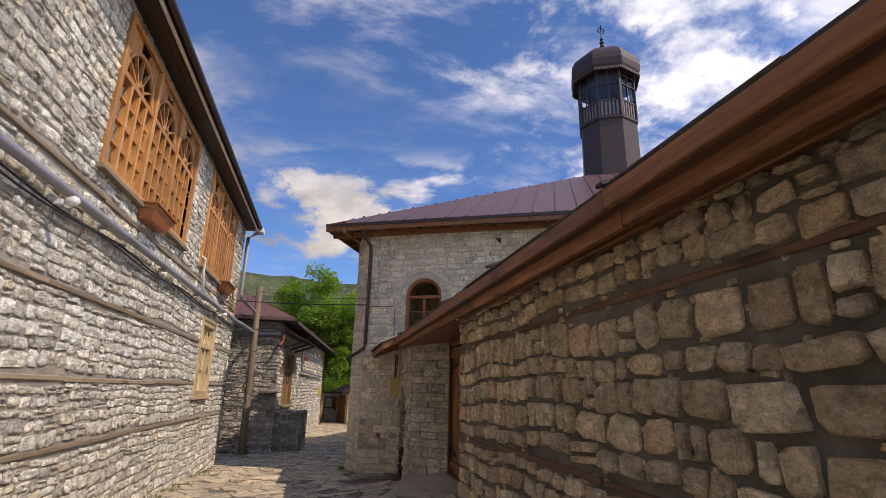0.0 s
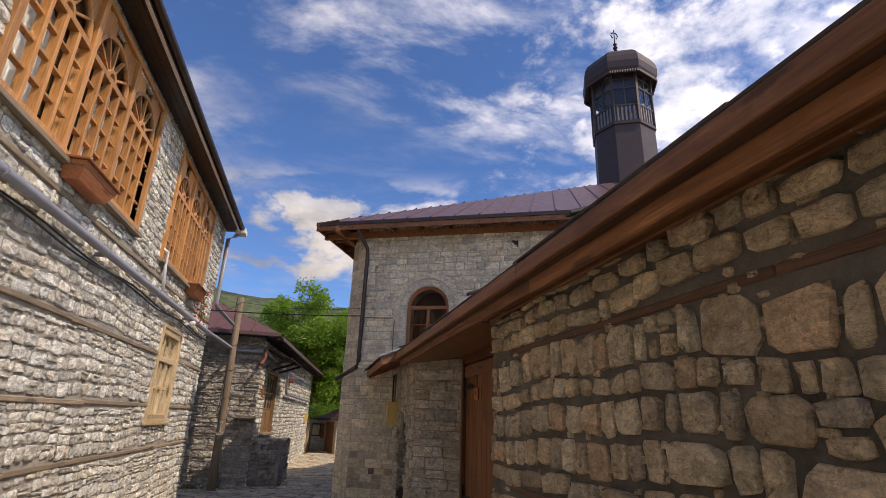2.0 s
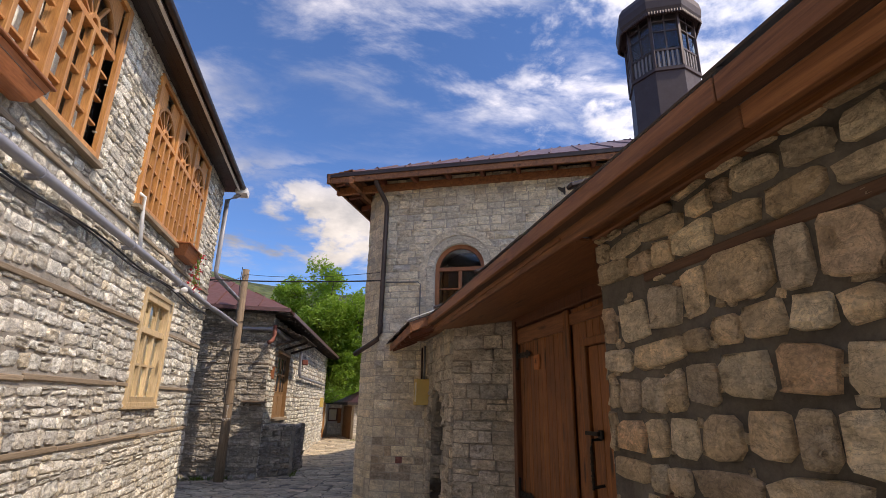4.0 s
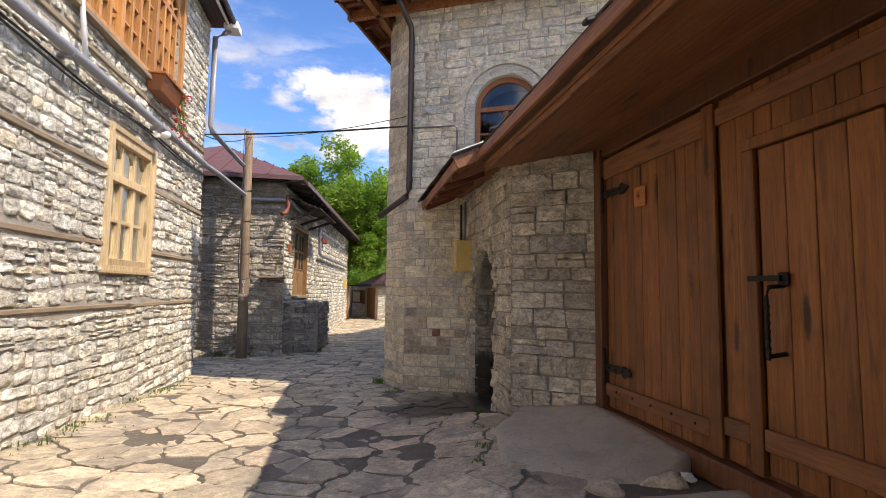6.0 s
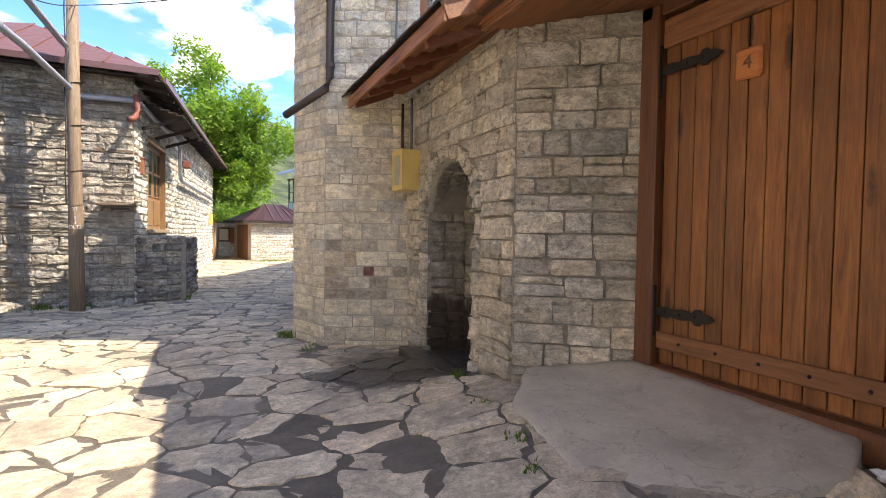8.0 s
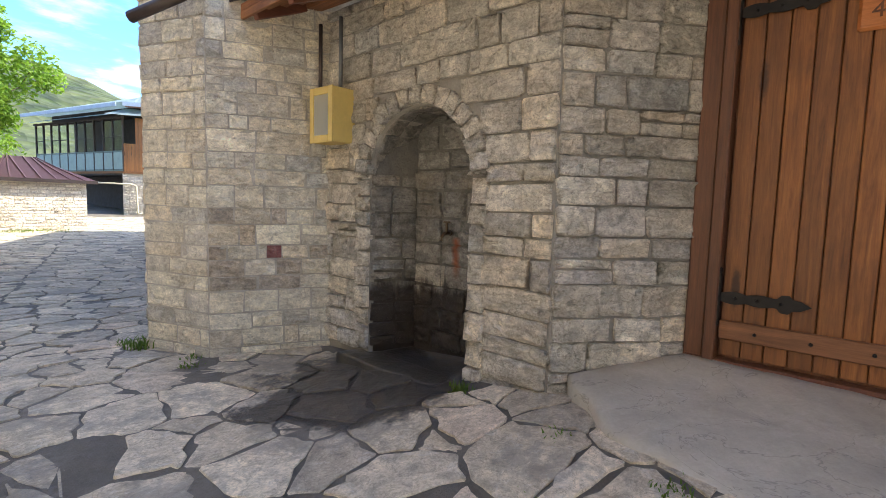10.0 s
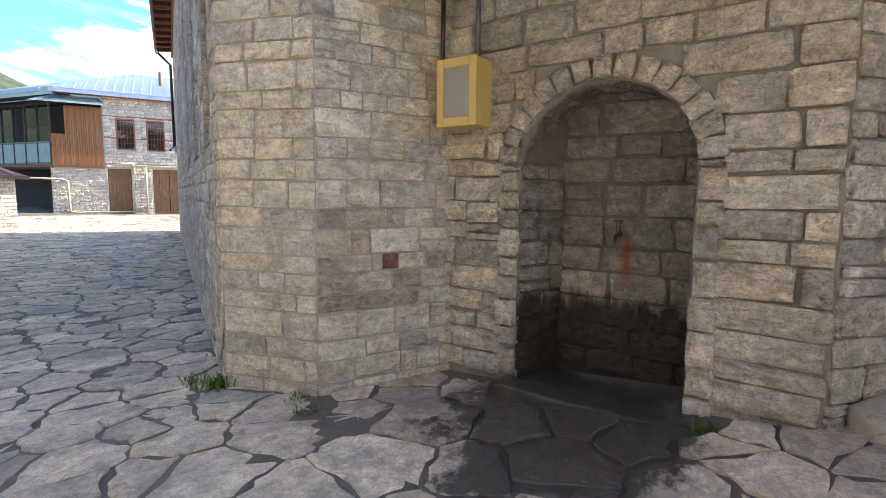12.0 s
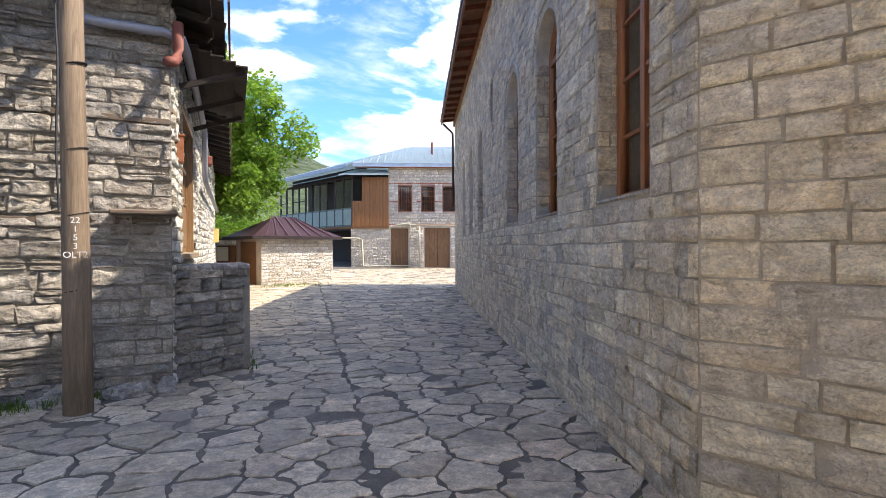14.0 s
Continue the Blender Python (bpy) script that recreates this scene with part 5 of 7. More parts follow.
    tmp = bpy.data.objects.new("digit", cu)
    me = bpy.data.meshes.new_from_object(tmp)
    bpy.data.objects.remove(tmp)
    me.materials.append(M_GATE_DARK)
    d = new("digit", me)
    d.parent = plate
    d.matrix_basis = Matrix(((0, 0, -1, -.022), (-1, 0, 0, 0), (0, 1, 0, 0), (0, 0, 0, 1)))


M_PLATE = wood_mat("orange_plate_wood", (0.38, 0.12, 0.03), (0.55, 0.21, 0.07), 0.5, "y", wear=0.05)
make_gate()


def make_canopy():
    ob = thing("roof_gate_canopy", "boarded wooden canopy roof over the gate and yard wall", "roof", kind="structure")
    # boards of the soffit run along the eave
    x0, x1, n = 1.56, 2.70, 8
    w = (x1 - x0) / n
    for i in range(n):
        x = x0 + (i + .5) * w
        z = 2.475 + (x - x0) * .10
        bm = bmesh.new()
        beam(bm, (x, 7.05, z), (x, 11.55, z), w - .006, .02)
        part("soffit_board", bm, M_SOFFIT, ob)
    rg = random.Random(14)
    y = -4.0
    while y < 11.5:
        l = min(rg.uniform(2.6, 4.2), 11.55 - y)
        b = rg.uniform(-.012, .012)
        bm = bmesh.new()
        beam(bm, (1.49 + b, y, 2.575 + b), (1.49 - b, y + l - .006, 2.575), .04, .115, .006)
        part("fascia", bm, M_FASCIA, ob)
        bm = bmesh.new()
        beam(bm, (1.60 + b, y, 2.475), (1.60, y + l - .006, 2.475 + b), .045, .105, .006)
        part("inner_fascia", bm, M_FASCIA, ob)
        y += l
    bm = bmesh.new()
    beam(bm, (1.545, -4, 2.535), (1.545, 11.5, 2.535), .085, .016)
    part("gap_board", bm, M_BURIED, ob)
    bm = bmesh.new()
    beam(bm, (1.86, -4, 2.56), (1.86, 7.1, 2.56), .10, .14, .01)
    part("wall_plate", bm, M_FASCIA, ob)
    bm = bmesh.new()
    for i in range(3):
        x = 1.67 + i * .075
        beam(bm, (x, -4, 2.515 + i * .01), (x, 7.05, 2.515 + i * .01), .07, .018)
    part("eave_board", bm, M_SOFFIT, ob)
    # overlapping sheets, each a little proud of the eave
    y = -4.0
    k = 0
    while y < 11.6:
        l = min(1.05, 11.6 - y)
        up = .008 * (k % 3)
        bm = bmesh.new()
        a, b = Vector((1.472, y + l / 2, 2.642 + up)), Vector((3.1, y + l / 2, 3.25 + up))
        beam(bm, a, b, l + .08, .012)
        part("roof_sheet", bm, M_ROOF_DARK, ob)
        if k % 2 == 0:
            bm = bmesh.new()
            beam(bm, (1.43, y + .1, 2.655 + up), (1.9, y + .1, 2.83 + up), .07, .03, .008)
            part("ridge_tile", bm, M_ROOF_DARK, ob)
        y += l
        k += 1
    # the part over the spring
    for i in range(9):
        x = 1.30 + i * .16
        z = 2.47 + (x - 1.30) * .42
        bm = bmesh.new()
        beam(bm, (x, 11.5, z), (x, 14.25, z), .152, .02)
        part("roof_board", bm, M_SOFFIT, ob)
    for yy in np.arange(11.9, 14.2, .55):
        bm = bmesh.new()
        beam(bm, (1.26, yy, 2.40), (2.3, yy, 2.83), .07, .09, .006)
        part("rafter", bm, M_RAFTER, ob)
    bm = bmesh.new()
    beam(bm, (1.22, 11.43, 2.46), (1.25, 14.3, 2.46), .035, .13, .006)
    part("fascia", bm, M_FASCIA, ob)
    bm = bmesh.new()
    beam(bm, (1.21, 11.44, 2.47), (1.66, 11.44, 2.66), .035, .14, .006)
    part("end_board", bm, M_FASCIA, ob)
    y, k = 11.45, 0
    while y < 14.25:
        bm = bmesh.new()
        beam(bm, (1.16, y + .22, 2.535 + .012 * (k % 2)), (2.75, y + .22, 3.20 + .012 * (k % 2)), .46, .014)
        part("roof_sheet", bm, M_ROOF_DARK, ob)
        y += .44
        k += 1
    bm = bmesh.new()
    beam(bm, (1.17, 11.47, 2.575), (1.70, 11.47, 2.80), .20, .012)
    part("flashing", bm, M_WHITE, ob, "bright bent tin flashing")
    bm = bmesh.new()
    beam(bm, (1.92, 11.55, 2.64), (1.80, 14.2, 2.64), .14, .12, .01)
    part("wall_plate", bm, M_FASCIA, ob)
    post = thing("roof_post", "short pale wooden post on the canopy roof", "post", (2.05, 4.95, 2.80))
    part("post", one_box((-.03, -.03, -.05), (.03, .03, .28), None, .006), M_PINE, post)


make_canopy()


def rough_slab(name, pts, zfun, thick, mat, label, seed):
    """A worn stone plate of any outline."""
    rg = random.Random(seed)
    cx, cy = sum(p[0] for p in pts) / len(pts), sum(p[1] for p in pts) / len(pts)
    ring = []
    for (ax, ay), (bx, by) in zip(pts, pts[1:] + pts[:1]):
        n = max(2, int(math.hypot(bx - ax, by - ay) / .14))
        ring += [(ax + (bx - ax) * k / n + rg.uniform(-.014, .014), ay + (by - ay) * k / n + rg.uniform(-.014, .014)) for k in range(n)]
    bm = bmesh.new()
    rings = []
    for s, dz in ((1, -thick), (1, -.02), (.975, 0), (.88, .003), (.75, .006), (.6, .006), (.45, .008), (.3, .008), (.15, .008)):
        row = []
        for x, y in ring:
            x2, y2 = cx + (x - cx) * s, cy + (y - cy) * s
            row.append(bm.verts.new((x2, y2, zfun(x2, y2) + dz + .022 * noise.noise((x2 * 3, y2 * 3, seed)) + .012 * noise.noise((x2 * 9, y2 * 9, seed)))))
        rings.append(row)
    n = len(ring)
    for q, r in zip(rings, rings[1:]):
        for k in range(n):
            bm.faces.new((q[k], q[(k + 1) % n], r[(k + 1) % n], r[k]))
    c = bm.verts.new((cx, cy, zfun(cx, cy) + .01))
    for k in range(n):
        bm.faces.new((rings[-1][k], rings[-1][(k + 1) % n], c))
    bmesh.ops.recalc_face_normals(bm, faces=bm.faces[:])
    ob = part(name, bm, mat, smooth=True)
    return tagged(ob, label, "stone slab", kind="structure")


apron_z = lambda x, y: -.09 - max(0, 2.62 - x) * .19 - max(0, 10.2 - y) * .035
rough_slab("pavement_apron", [(1.55, 10.95), (1.98, 11.42), (2.60, 10.92), (2.60, 9.42), (2.25, 9.30), (1.62, 9.45), (1.32, 10.05)], apron_z, .3, M_APRON, "broad worn stone apron before the gate", 3)
rough_slab("pavement_apron_lower", [(1.65, 9.22), (2.15, 9.12), (2.60, 8.95), (2.60, 7.2), (1.8, 7.2), (1.45, 8.4)], lambda x, y: apron_z(x, y) - .05, .3, M_APRON, "lower worn concrete apron before the gate", 5)
rough_slab("pavement_slab", [(1.02, 9.95), (1.25, 9.42), (1.02, 8.9), (.52, 9.0), (.38, 9.5), (.62, 9.9)], lambda x, y: ground_z(x, y) + .035, .2, M_PAVE, "large smooth paving slab", 7)
for k in range(9):
    rr = random.Random(100 + k)
    at = (rr.uniform(1.75, 2.5), 9.28 + rr.uniform(-.14, .12), -.30 - .1 * rr.random())
    rock = thing("rock", "broken grey stone wedged between the aprons", "rock", at, "stones at the apron edge")
    bm = bmesh.new()
    bmesh.ops.create_icosphere(bm, subdivisions=2, radius=1)
    for v in bm.verts:
        v.co *= 1 + .45 * noise.noise(v.co * 1.3 + Vector((k, 0, 0)))
    s = rr.uniform(.08, .17)
    bmesh.ops.transform(bm, matrix=pose(0, 0, 0, 0, 0, rr.uniform(0, 180)) @ Matrix.Diagonal((s * 1.3, s, s * .6, 1)), verts=bm.verts[:])
    part("stone", bm, M_PAVE, rock)
bit = thing("litter", "crumpled white scrap of plastic by the gate", "litter", (2.45, 9.25, -.22))
bm = bmesh.new()
bmesh.ops.create_icosphere(bm, subdivisions=3, radius=.042)
for v in bm.verts:
    v.co *= 1 + .75 * noise.noise(v.co * 30) + .35 * noise.noise(v.co * 75)
    v.co.z *= .62
part("scrap", bm, M_WHITE, bit)


# ---- spring niche ----
def make_spring():
    c = (NICHE[0] + NICHE[2]) / 2
    r = (NICHE[2] - NICHE[0]) / 2
    # voussoirs and jamb stones round the opening
    ring = []
    n = 15
    rv = random.Random(23)
    for k in range(n):
        a = math.pi * (k + .5) / n
        ring.append((c + (r + .075) * math.cos(a), NICHE[3] + (NICHE_RISE + .075) * math.sin(a), .145 * rv.uniform(.92, 1.12), math.pi * (r + .04) / n - .012, math.degrees(math.atan2(math.sin(a) / NICHE_RISE, math.cos(a) / r))))
    lay_stones(fount_wall, FM, ring, POOL_BLOCK, M_FOUNT, .045, near=(c, 1.5), turn=1, name="voussoir")
    rg = random.Random(70)
    jamb = []
    for s in (-1, 1):
        v = -.48
        while v < NICHE[3] - .04:
            h = min(rg.uniform(.13, .24), NICHE[3] - v)
            jamb.append((c + s * (r + .075 + rg.uniform(-.005, .012)), v + h / 2, .15, h - .016, rg.uniform(-1, 1)))
            v += h
    lay_stones(fount_wall, FM, jamb, POOL_BLOCK, M_FOUNT, .045, near=(c, 1), turn=1, name="jamb_stone")
    y0, y1, xb, yb0 = 14.15 - NICHE[0], 14.15 - NICHE[2], 2.34, 13.19
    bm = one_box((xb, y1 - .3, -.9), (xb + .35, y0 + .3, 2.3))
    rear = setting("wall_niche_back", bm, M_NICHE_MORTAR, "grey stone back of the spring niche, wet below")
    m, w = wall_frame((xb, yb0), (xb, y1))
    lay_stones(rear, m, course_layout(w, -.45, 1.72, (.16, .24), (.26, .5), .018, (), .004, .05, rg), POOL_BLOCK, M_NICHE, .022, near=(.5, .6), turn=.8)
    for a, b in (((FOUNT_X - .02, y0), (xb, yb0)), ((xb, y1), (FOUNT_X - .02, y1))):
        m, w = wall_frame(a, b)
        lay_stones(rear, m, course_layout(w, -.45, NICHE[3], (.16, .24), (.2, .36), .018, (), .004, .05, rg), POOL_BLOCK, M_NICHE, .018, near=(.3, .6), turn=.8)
    bm = bmesh.new()
    plan = ((FOUNT_X + .03, y0 + .002), (xb + .02, yb0 - .01), (xb + .02, y0 + .002))
    low, top = [bm.verts.new((x, y, -.9)) for x, y in plan], [bm.verts.new((x, y, NICHE[3] + .5)) for x, y in plan]
    bm.faces.new(low), bm.faces.new(top)
    for k in range(3):
        bm.faces.new((low[k], low[(k + 1) % 3], top[(k + 1) % 3], top[k]))
    bmesh.ops.recalc_face_normals(bm, faces=bm.faces[:])
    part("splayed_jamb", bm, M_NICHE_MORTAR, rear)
    # vault stones
    for k in range(9):
        a0, a1 = math.pi * k / 9, math.pi * (k + 1) / 9
        am = (a0 + a1) / 2
        mid = FM @ Vector((c + r * math.cos(am), NICHE[3] + NICHE_RISE * math.sin(am), 0))
        inward = (FM.to_3x3() @ Vector((-math.cos(am), -math.sin(am), 0))).normalized()
        tang = (FM.to_3x3() @ Vector((-math.sin(am), math.cos(am), 0))).normalized()
        deep = tang.cross(inward)
        mm = Matrix((tang, inward.cross(tang), inward)).transposed().to_4x4()
        sgn = 1 if (inward.cross(tang)).x > 0 else -1
        mm.translation = mid
        cells = [(0, sgn * (.06 + d), math.pi * r / 9 - .012, .15, 0) for d in (.06, .21, .36)]
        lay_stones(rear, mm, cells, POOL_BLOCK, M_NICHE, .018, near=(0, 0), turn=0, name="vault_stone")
    rough_slab("floor_niche", [(1.80, y0 + .02), (2.36, y0 - .1), (2.36, y1 - .02), (1.80, y1 - .02)], lambda x, y: -.50, .25, M_WET, "wet dark stone basin floor of the spring", 12)
    rough_slab("floor_niche_sill", [(1.62, y0 + .03), (1.86, y0 + .03), (1.88, y1 + .04), (1.64, y1 + .02)], lambda x, y: -.45, .3, M_WET, "worn wet stone sill before the niche", 13)
    tap = thing("water_tap", "old brass tap over the spring basin", "tap", (xb - .01, 12.74, .60))
    bm = bmesh.new()
    tube(bm, [(0, 0, 0), (-.07, 0, 0), (-.11, 0, -.005), (-.135, 0, -.03), (-.138, 0, -.06)], .014, 10)
    tube(bm, [(-.02, 0, 0), (-.035, 0, 0)], .024, 10)
    part("spout", bm, M_BRASS, tap, smooth=True)
    part("valve", one_tube([(-.075, 0, .01), (-.075, 0, .05), (-.075, 0, .085)], .013, 8), M_BRASS, tap)
    part("handle", one_box((-.085, -.035, .085), (-.065, .035, .10), None, .004), M_BRASS, tap)
    jet = thing("water_stream", "thin falling stream of clear water", "water", (xb - .148, 12.74, -.42))
    part("water", one_tube([(0, 0, .93), (0.002, .001, .5), (0, 0, .02)], .002, 6, .003), M_GLASS, jet)
    # meter box
    box_ob = thing("meter_box", "yellow metal gas meter box with a glazed door", "meter box", (0, 0, 0))
    bx = bmesh.new()
    x0, x1, ya, yb, z0, z1 = 1.69, 1.965, 13.60, 13.93, 1.36, 1.83
    t = .02
    for lo, hi in (((x0 + .02, ya, z0), (x1, ya + t, z1)), ((x0 + .02, yb - t, z0), (x1, yb, z1)), ((x0 + .02, ya + t, z0), (x1, yb - t, z0 + t)), ((x0 + .02, ya + t, z1 - t), (x1, yb - t, z1)), ((x1 - t, ya + t, z0 + t), (x1, yb - t, z1 - t))):
        box(bx, lo, hi, None, .004)
    part("case", bx, M_YELLOW, box_ob)
    dr = bmesh.new()
    for lo, hi in (((x0, ya - .005, z0 - .005), (x0 + .02, ya + .055, z1 + .005)), ((x0, yb - .055, z0 - .005), (x0 + .02, yb + .005, z1 + .005)), ((x0, ya + .055, z0 - .005), (x0 + .02, yb - .055, z0 + .06)), ((x0, ya + .055, z1 - .06), (x0 + .02, yb - .055, z1 + .005))):
        box(dr, lo, hi, None, .004)
    d = part("box_door", dr, M_YELLOW, box_ob)
    g = part("pane", one_box((x0 + .008, ya + .055, z0 + .06), (x0 + .013, yb - .055, z1 - .06)), M_MILKY, d)
    g.visible_shadow = False
    part("meter", one_box((x0 + .08, ya + .1, z0 + .09), (x1 - .03, yb - .09, z0 + .25), None, .02), M_WHITE, box_ob)
    pipes = thing("meter_pipe", "dark steel gas pipes above the meter box", "pipe")
    for yy, top in ((13.68, 2.45), (13.99, 2.45)):
        part("pipe", one_tube([(1.84, yy, 1.83), (1.84, yy, top)], .018, 8), M_STEEL if yy < 13.8 else M_GUTTER, pipes, smooth=True)


M_BRASS = paint_mat("aged_brass", (0.13, 0.095, 0.06), 0.4, 0.9, 0.4)


def wet_mat():
    n = Nodes("wet_stone", 0.3)
    w = n.vec("World")
    c = n.mix(n.span(n.noise(w, 5, 6, 0.65), 0.35, 0.7), (0.035, 0.030, 0.024), (0.085, 0.075, 0.055))
    n.bump(n.noise(w, 18, 6, 0.7), 0.6, 0.02)
    return n.done(c)


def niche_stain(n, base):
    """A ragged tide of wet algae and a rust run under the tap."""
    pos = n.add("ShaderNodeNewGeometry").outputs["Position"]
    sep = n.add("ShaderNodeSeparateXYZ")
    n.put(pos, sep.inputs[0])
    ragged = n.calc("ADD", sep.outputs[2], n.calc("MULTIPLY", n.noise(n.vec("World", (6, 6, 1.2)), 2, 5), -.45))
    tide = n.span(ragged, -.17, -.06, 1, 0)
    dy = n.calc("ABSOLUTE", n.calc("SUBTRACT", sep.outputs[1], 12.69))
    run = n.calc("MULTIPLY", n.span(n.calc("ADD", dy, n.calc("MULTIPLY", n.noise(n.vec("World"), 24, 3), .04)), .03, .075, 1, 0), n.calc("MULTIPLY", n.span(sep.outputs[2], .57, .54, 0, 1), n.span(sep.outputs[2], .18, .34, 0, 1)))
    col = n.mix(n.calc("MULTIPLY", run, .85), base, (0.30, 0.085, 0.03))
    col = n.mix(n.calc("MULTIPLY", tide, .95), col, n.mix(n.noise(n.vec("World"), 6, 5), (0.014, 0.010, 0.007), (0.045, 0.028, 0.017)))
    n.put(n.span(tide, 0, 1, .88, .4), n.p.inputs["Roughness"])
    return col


M_WET = wet_mat()
# spring wall's stone and mortar, darkened for the recess's shade and its grime
M_NICHE_MORTAR = mortar_mat("darkened_niche_mortar", (0.20, 0.18, 0.15), (0.12, 0.11, 0.095), niche_stain)
M_NICHE = stone_mat("darkened_niche_stone", [(0, (0.195, 0.180, 0.156)), (0.4, (0.265, 0.247, 0.213)), (0.7, (0.218, 0.203, 0.177)), (1, (0.343, 0.300, 0.241))], lime=0.1, extra=niche_stain)
make_spring()


# ---- prayer house: windows, pipe, lantern ----
def arched_window(name, m, q, depth, mat, label, bars=2, fan=True, frame_w=.085):
    u0, v0, u1, sp = q
    at = m @ Vector(((u0 + u1) / 2, v0, 0))
    ob = thing(name, label, "window", at, kind="structure")
    mm = Matrix.Translation(-at) @ m
    c, r = (u0 + u1) / 2, (u1 - u0) / 2
    part("window_frame", arch_ring(mm, u0 + frame_w, u1 - frame_w, v0 + .0, sp, frame_w, depth - .08, depth), mat, ob)
    wpart("bottom_rail", mm, u0 + frame_w, v0, depth - .07, u1 - frame_w, v0 + frame_w, depth - .005, mat, ob)
    if fan:
        wpart("transom", mm, u0 + frame_w, sp - .04, depth - .06, u1 - frame_w, sp + .04, depth + .005, mat, ob)
    wpart("mullion", mm, c - .035, v0 + frame_w, depth - .06, c + .035, (sp - .04) if fan else sp + r - frame_w, depth - .003, mat, ob)
    for k in range(1, bars + 1):
        v = v0 + frame_w + (sp - v0 - frame_w) * k / (bars + 1)
        for a, b in ((u0 + frame_w, c - .035), (c + .035, u1 - frame_w)):
            wpart("glazing_bar", mm, a, v - .015, depth - .05, b, v + .015, depth - .015, mat, ob)
    pane(mm, arch_pts(u0 + frame_w - .01, u1 - frame_w + .01, v0 + .02, sp), depth - .05, ob)
    wpart("window_sill", mm, u0 + .002, v0 - .0, -.3, u1 - .002, v0 + .03, .02, M_FOUNT, ob, .01)
    return ob


arched_window("window_4", PM, ARCHWIN, -.10, M_WINBROWN, "brown wooden round-headed window in the stone front", 2)
for i, w in enumerate(LONGWIN):
    arched_window("window_%d" % (5 + i), QM, (w[0], w[1], w[2], w[3]), -.17, M_WINBROWN, "tall brown wooden arched window in a deep stone reveal", 3, True)
    hood = part("hood_mould", arch_ring(QM, w[0] - .10, w[2] + .10, w[3] - .25, w[3], .10, -.01, .028), M_MOSQUE, side)
ov = thing("window_11", "small oval window in the long stone wall", "window", kind="structure")
outer = [(QW - 7.55 + .36 * math.cos(2 * math.pi * k / 24), 3.88 + .56 * math.sin(2 * math.pi * k / 24)) for k in range(24)]
part("surround", slab(outer, [OVAL], QM, -.02, .03), M_MOSQUE, ov)
bm = bmesh.new()
for k in range(-1, 2):
    wbox(bm, QM, QW - 7.55 + k * .14 - .012, 3.39, -.2, QW - 7.55 + k * .14 + .012, 4.37, -.17)
part("bars", bm, M_IRON, ov)
pane(QM, OVAL, -.3, ov)
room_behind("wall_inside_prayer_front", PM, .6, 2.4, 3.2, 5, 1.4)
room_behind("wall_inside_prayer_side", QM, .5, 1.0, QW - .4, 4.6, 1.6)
part("hood_mould", arch_ring(PM, ARCHWIN[0] - .16, ARCHWIN[2] + .16, ARCHWIN[3] - .3, ARCHWIN[3] + .02, .14, -.01, .035), M_MOSQUE, front)
part("arch_surround", arch_ring(PM, ARCHWIN[0], ARCHWIN[2], ARCHWIN[1], ARCHWIN[3], .15, -.01, .014), M_MOSQUE, front)
for s in (-1, 1):
    c = (ARCHWIN[0] + ARCHWIN[2]) / 2 + s * ((ARCHWIN[2] - ARCHWIN[0]) / 2 + .27)
    wpart("impost", PM, c - .12, ARCHWIN[3] - .36, -.01, c + .12, ARCHWIN[3] - .29, .04, M_MOSQUE, front)
# solid block, no opening: its near-black stands in for the hole's shade
wpart("vent_hole", PM, 3.75, 5.52, -.05, 3.90, 5.70, .016, M_DARK, front)


def prayer_pipes():
    ob = thing("prayer_downpipe", "dark brown metal rainwater downpipe with an angled outlet", "downpipe")
    p = lambda u, v, w: tuple(PM @ Vector((u, v, w)))
    part("pipe", one_tube([p(-.05, 6.05, .52), p(-.05, 5.92, .50), p(.06, 5.60, .12), p(.07, 5.4, .085), p(.07, 2.75, .085), p(.03, 2.62, .10), tuple(C2 + Vector((-.16, .06, 2.52))), tuple(C1 + Vector((-.16, -.28, 2.36)))], .05, 12), M_GUTTER, ob, smooth=True)
    for v in (4.9, 3.7, 2.9):
        bm = bmesh.new()
        tube(bm, [p(.07, v - .025, .085), p(.07, v + .025, .085)], .058, 12)
        part("clamp", bm, M_GUTTER, ob)
    cond = thing("wall_conduit", "thin grey conduit running across the stone front", "conduit")
    part("conduit", one_tube([p(.12, 3.82, .03), p(.82, 3.80, .03), p(.88, 3.76, .03), p(.88, 2.9, .03)], .014, 6), M_STEEL, cond)
    end = thing("prayer_downpipe", "dark downpipe at the far corner of the long wall", "downpipe")
    q = lambda u, v, w: tuple(QM @ Vector((u, v, w)))
    part("pipe", one_tube([q(.1, 6.0, .5), q(.1, 5.6, .1), q(.1, 2.6, .08), q(.1, 2.4, .25)], .05, 10), M_GUTTER, end, smooth=True)


prayer_pipes()


def cables():
    def hang(name, a, b, sag, r, label):
        ob = thing(name, label, "cable")
        a, b = Vector(a), Vector(b)
        pts = [a.lerp(b, k / 20) - Z * sag * 4 * (k / 20) * (1 - k / 20) for k in range(21)]
        part("strand", one_tube(pts, r, 6), M_CABLE, ob)
    end = PM @ Vector((.1, 3.86, .03))
    hang("overhead_cable", (LEFT_X + .05, 16.6, 4.12), end, .04, .016, "black power cable strung across the lane")
    hang("overhead_cable", (-2.62, 19.6, 5.0), PM @ Vector((.1, 4.05, .03)), .10, .007, "thin wire from the pole to the prayer house")
    hang("overhead_cable", (LEFT_X + .05, 16.6, 4.10), (-2.64, 19.6, 5.0), .12, .010, "wire between house corner and wooden pole")


cables()


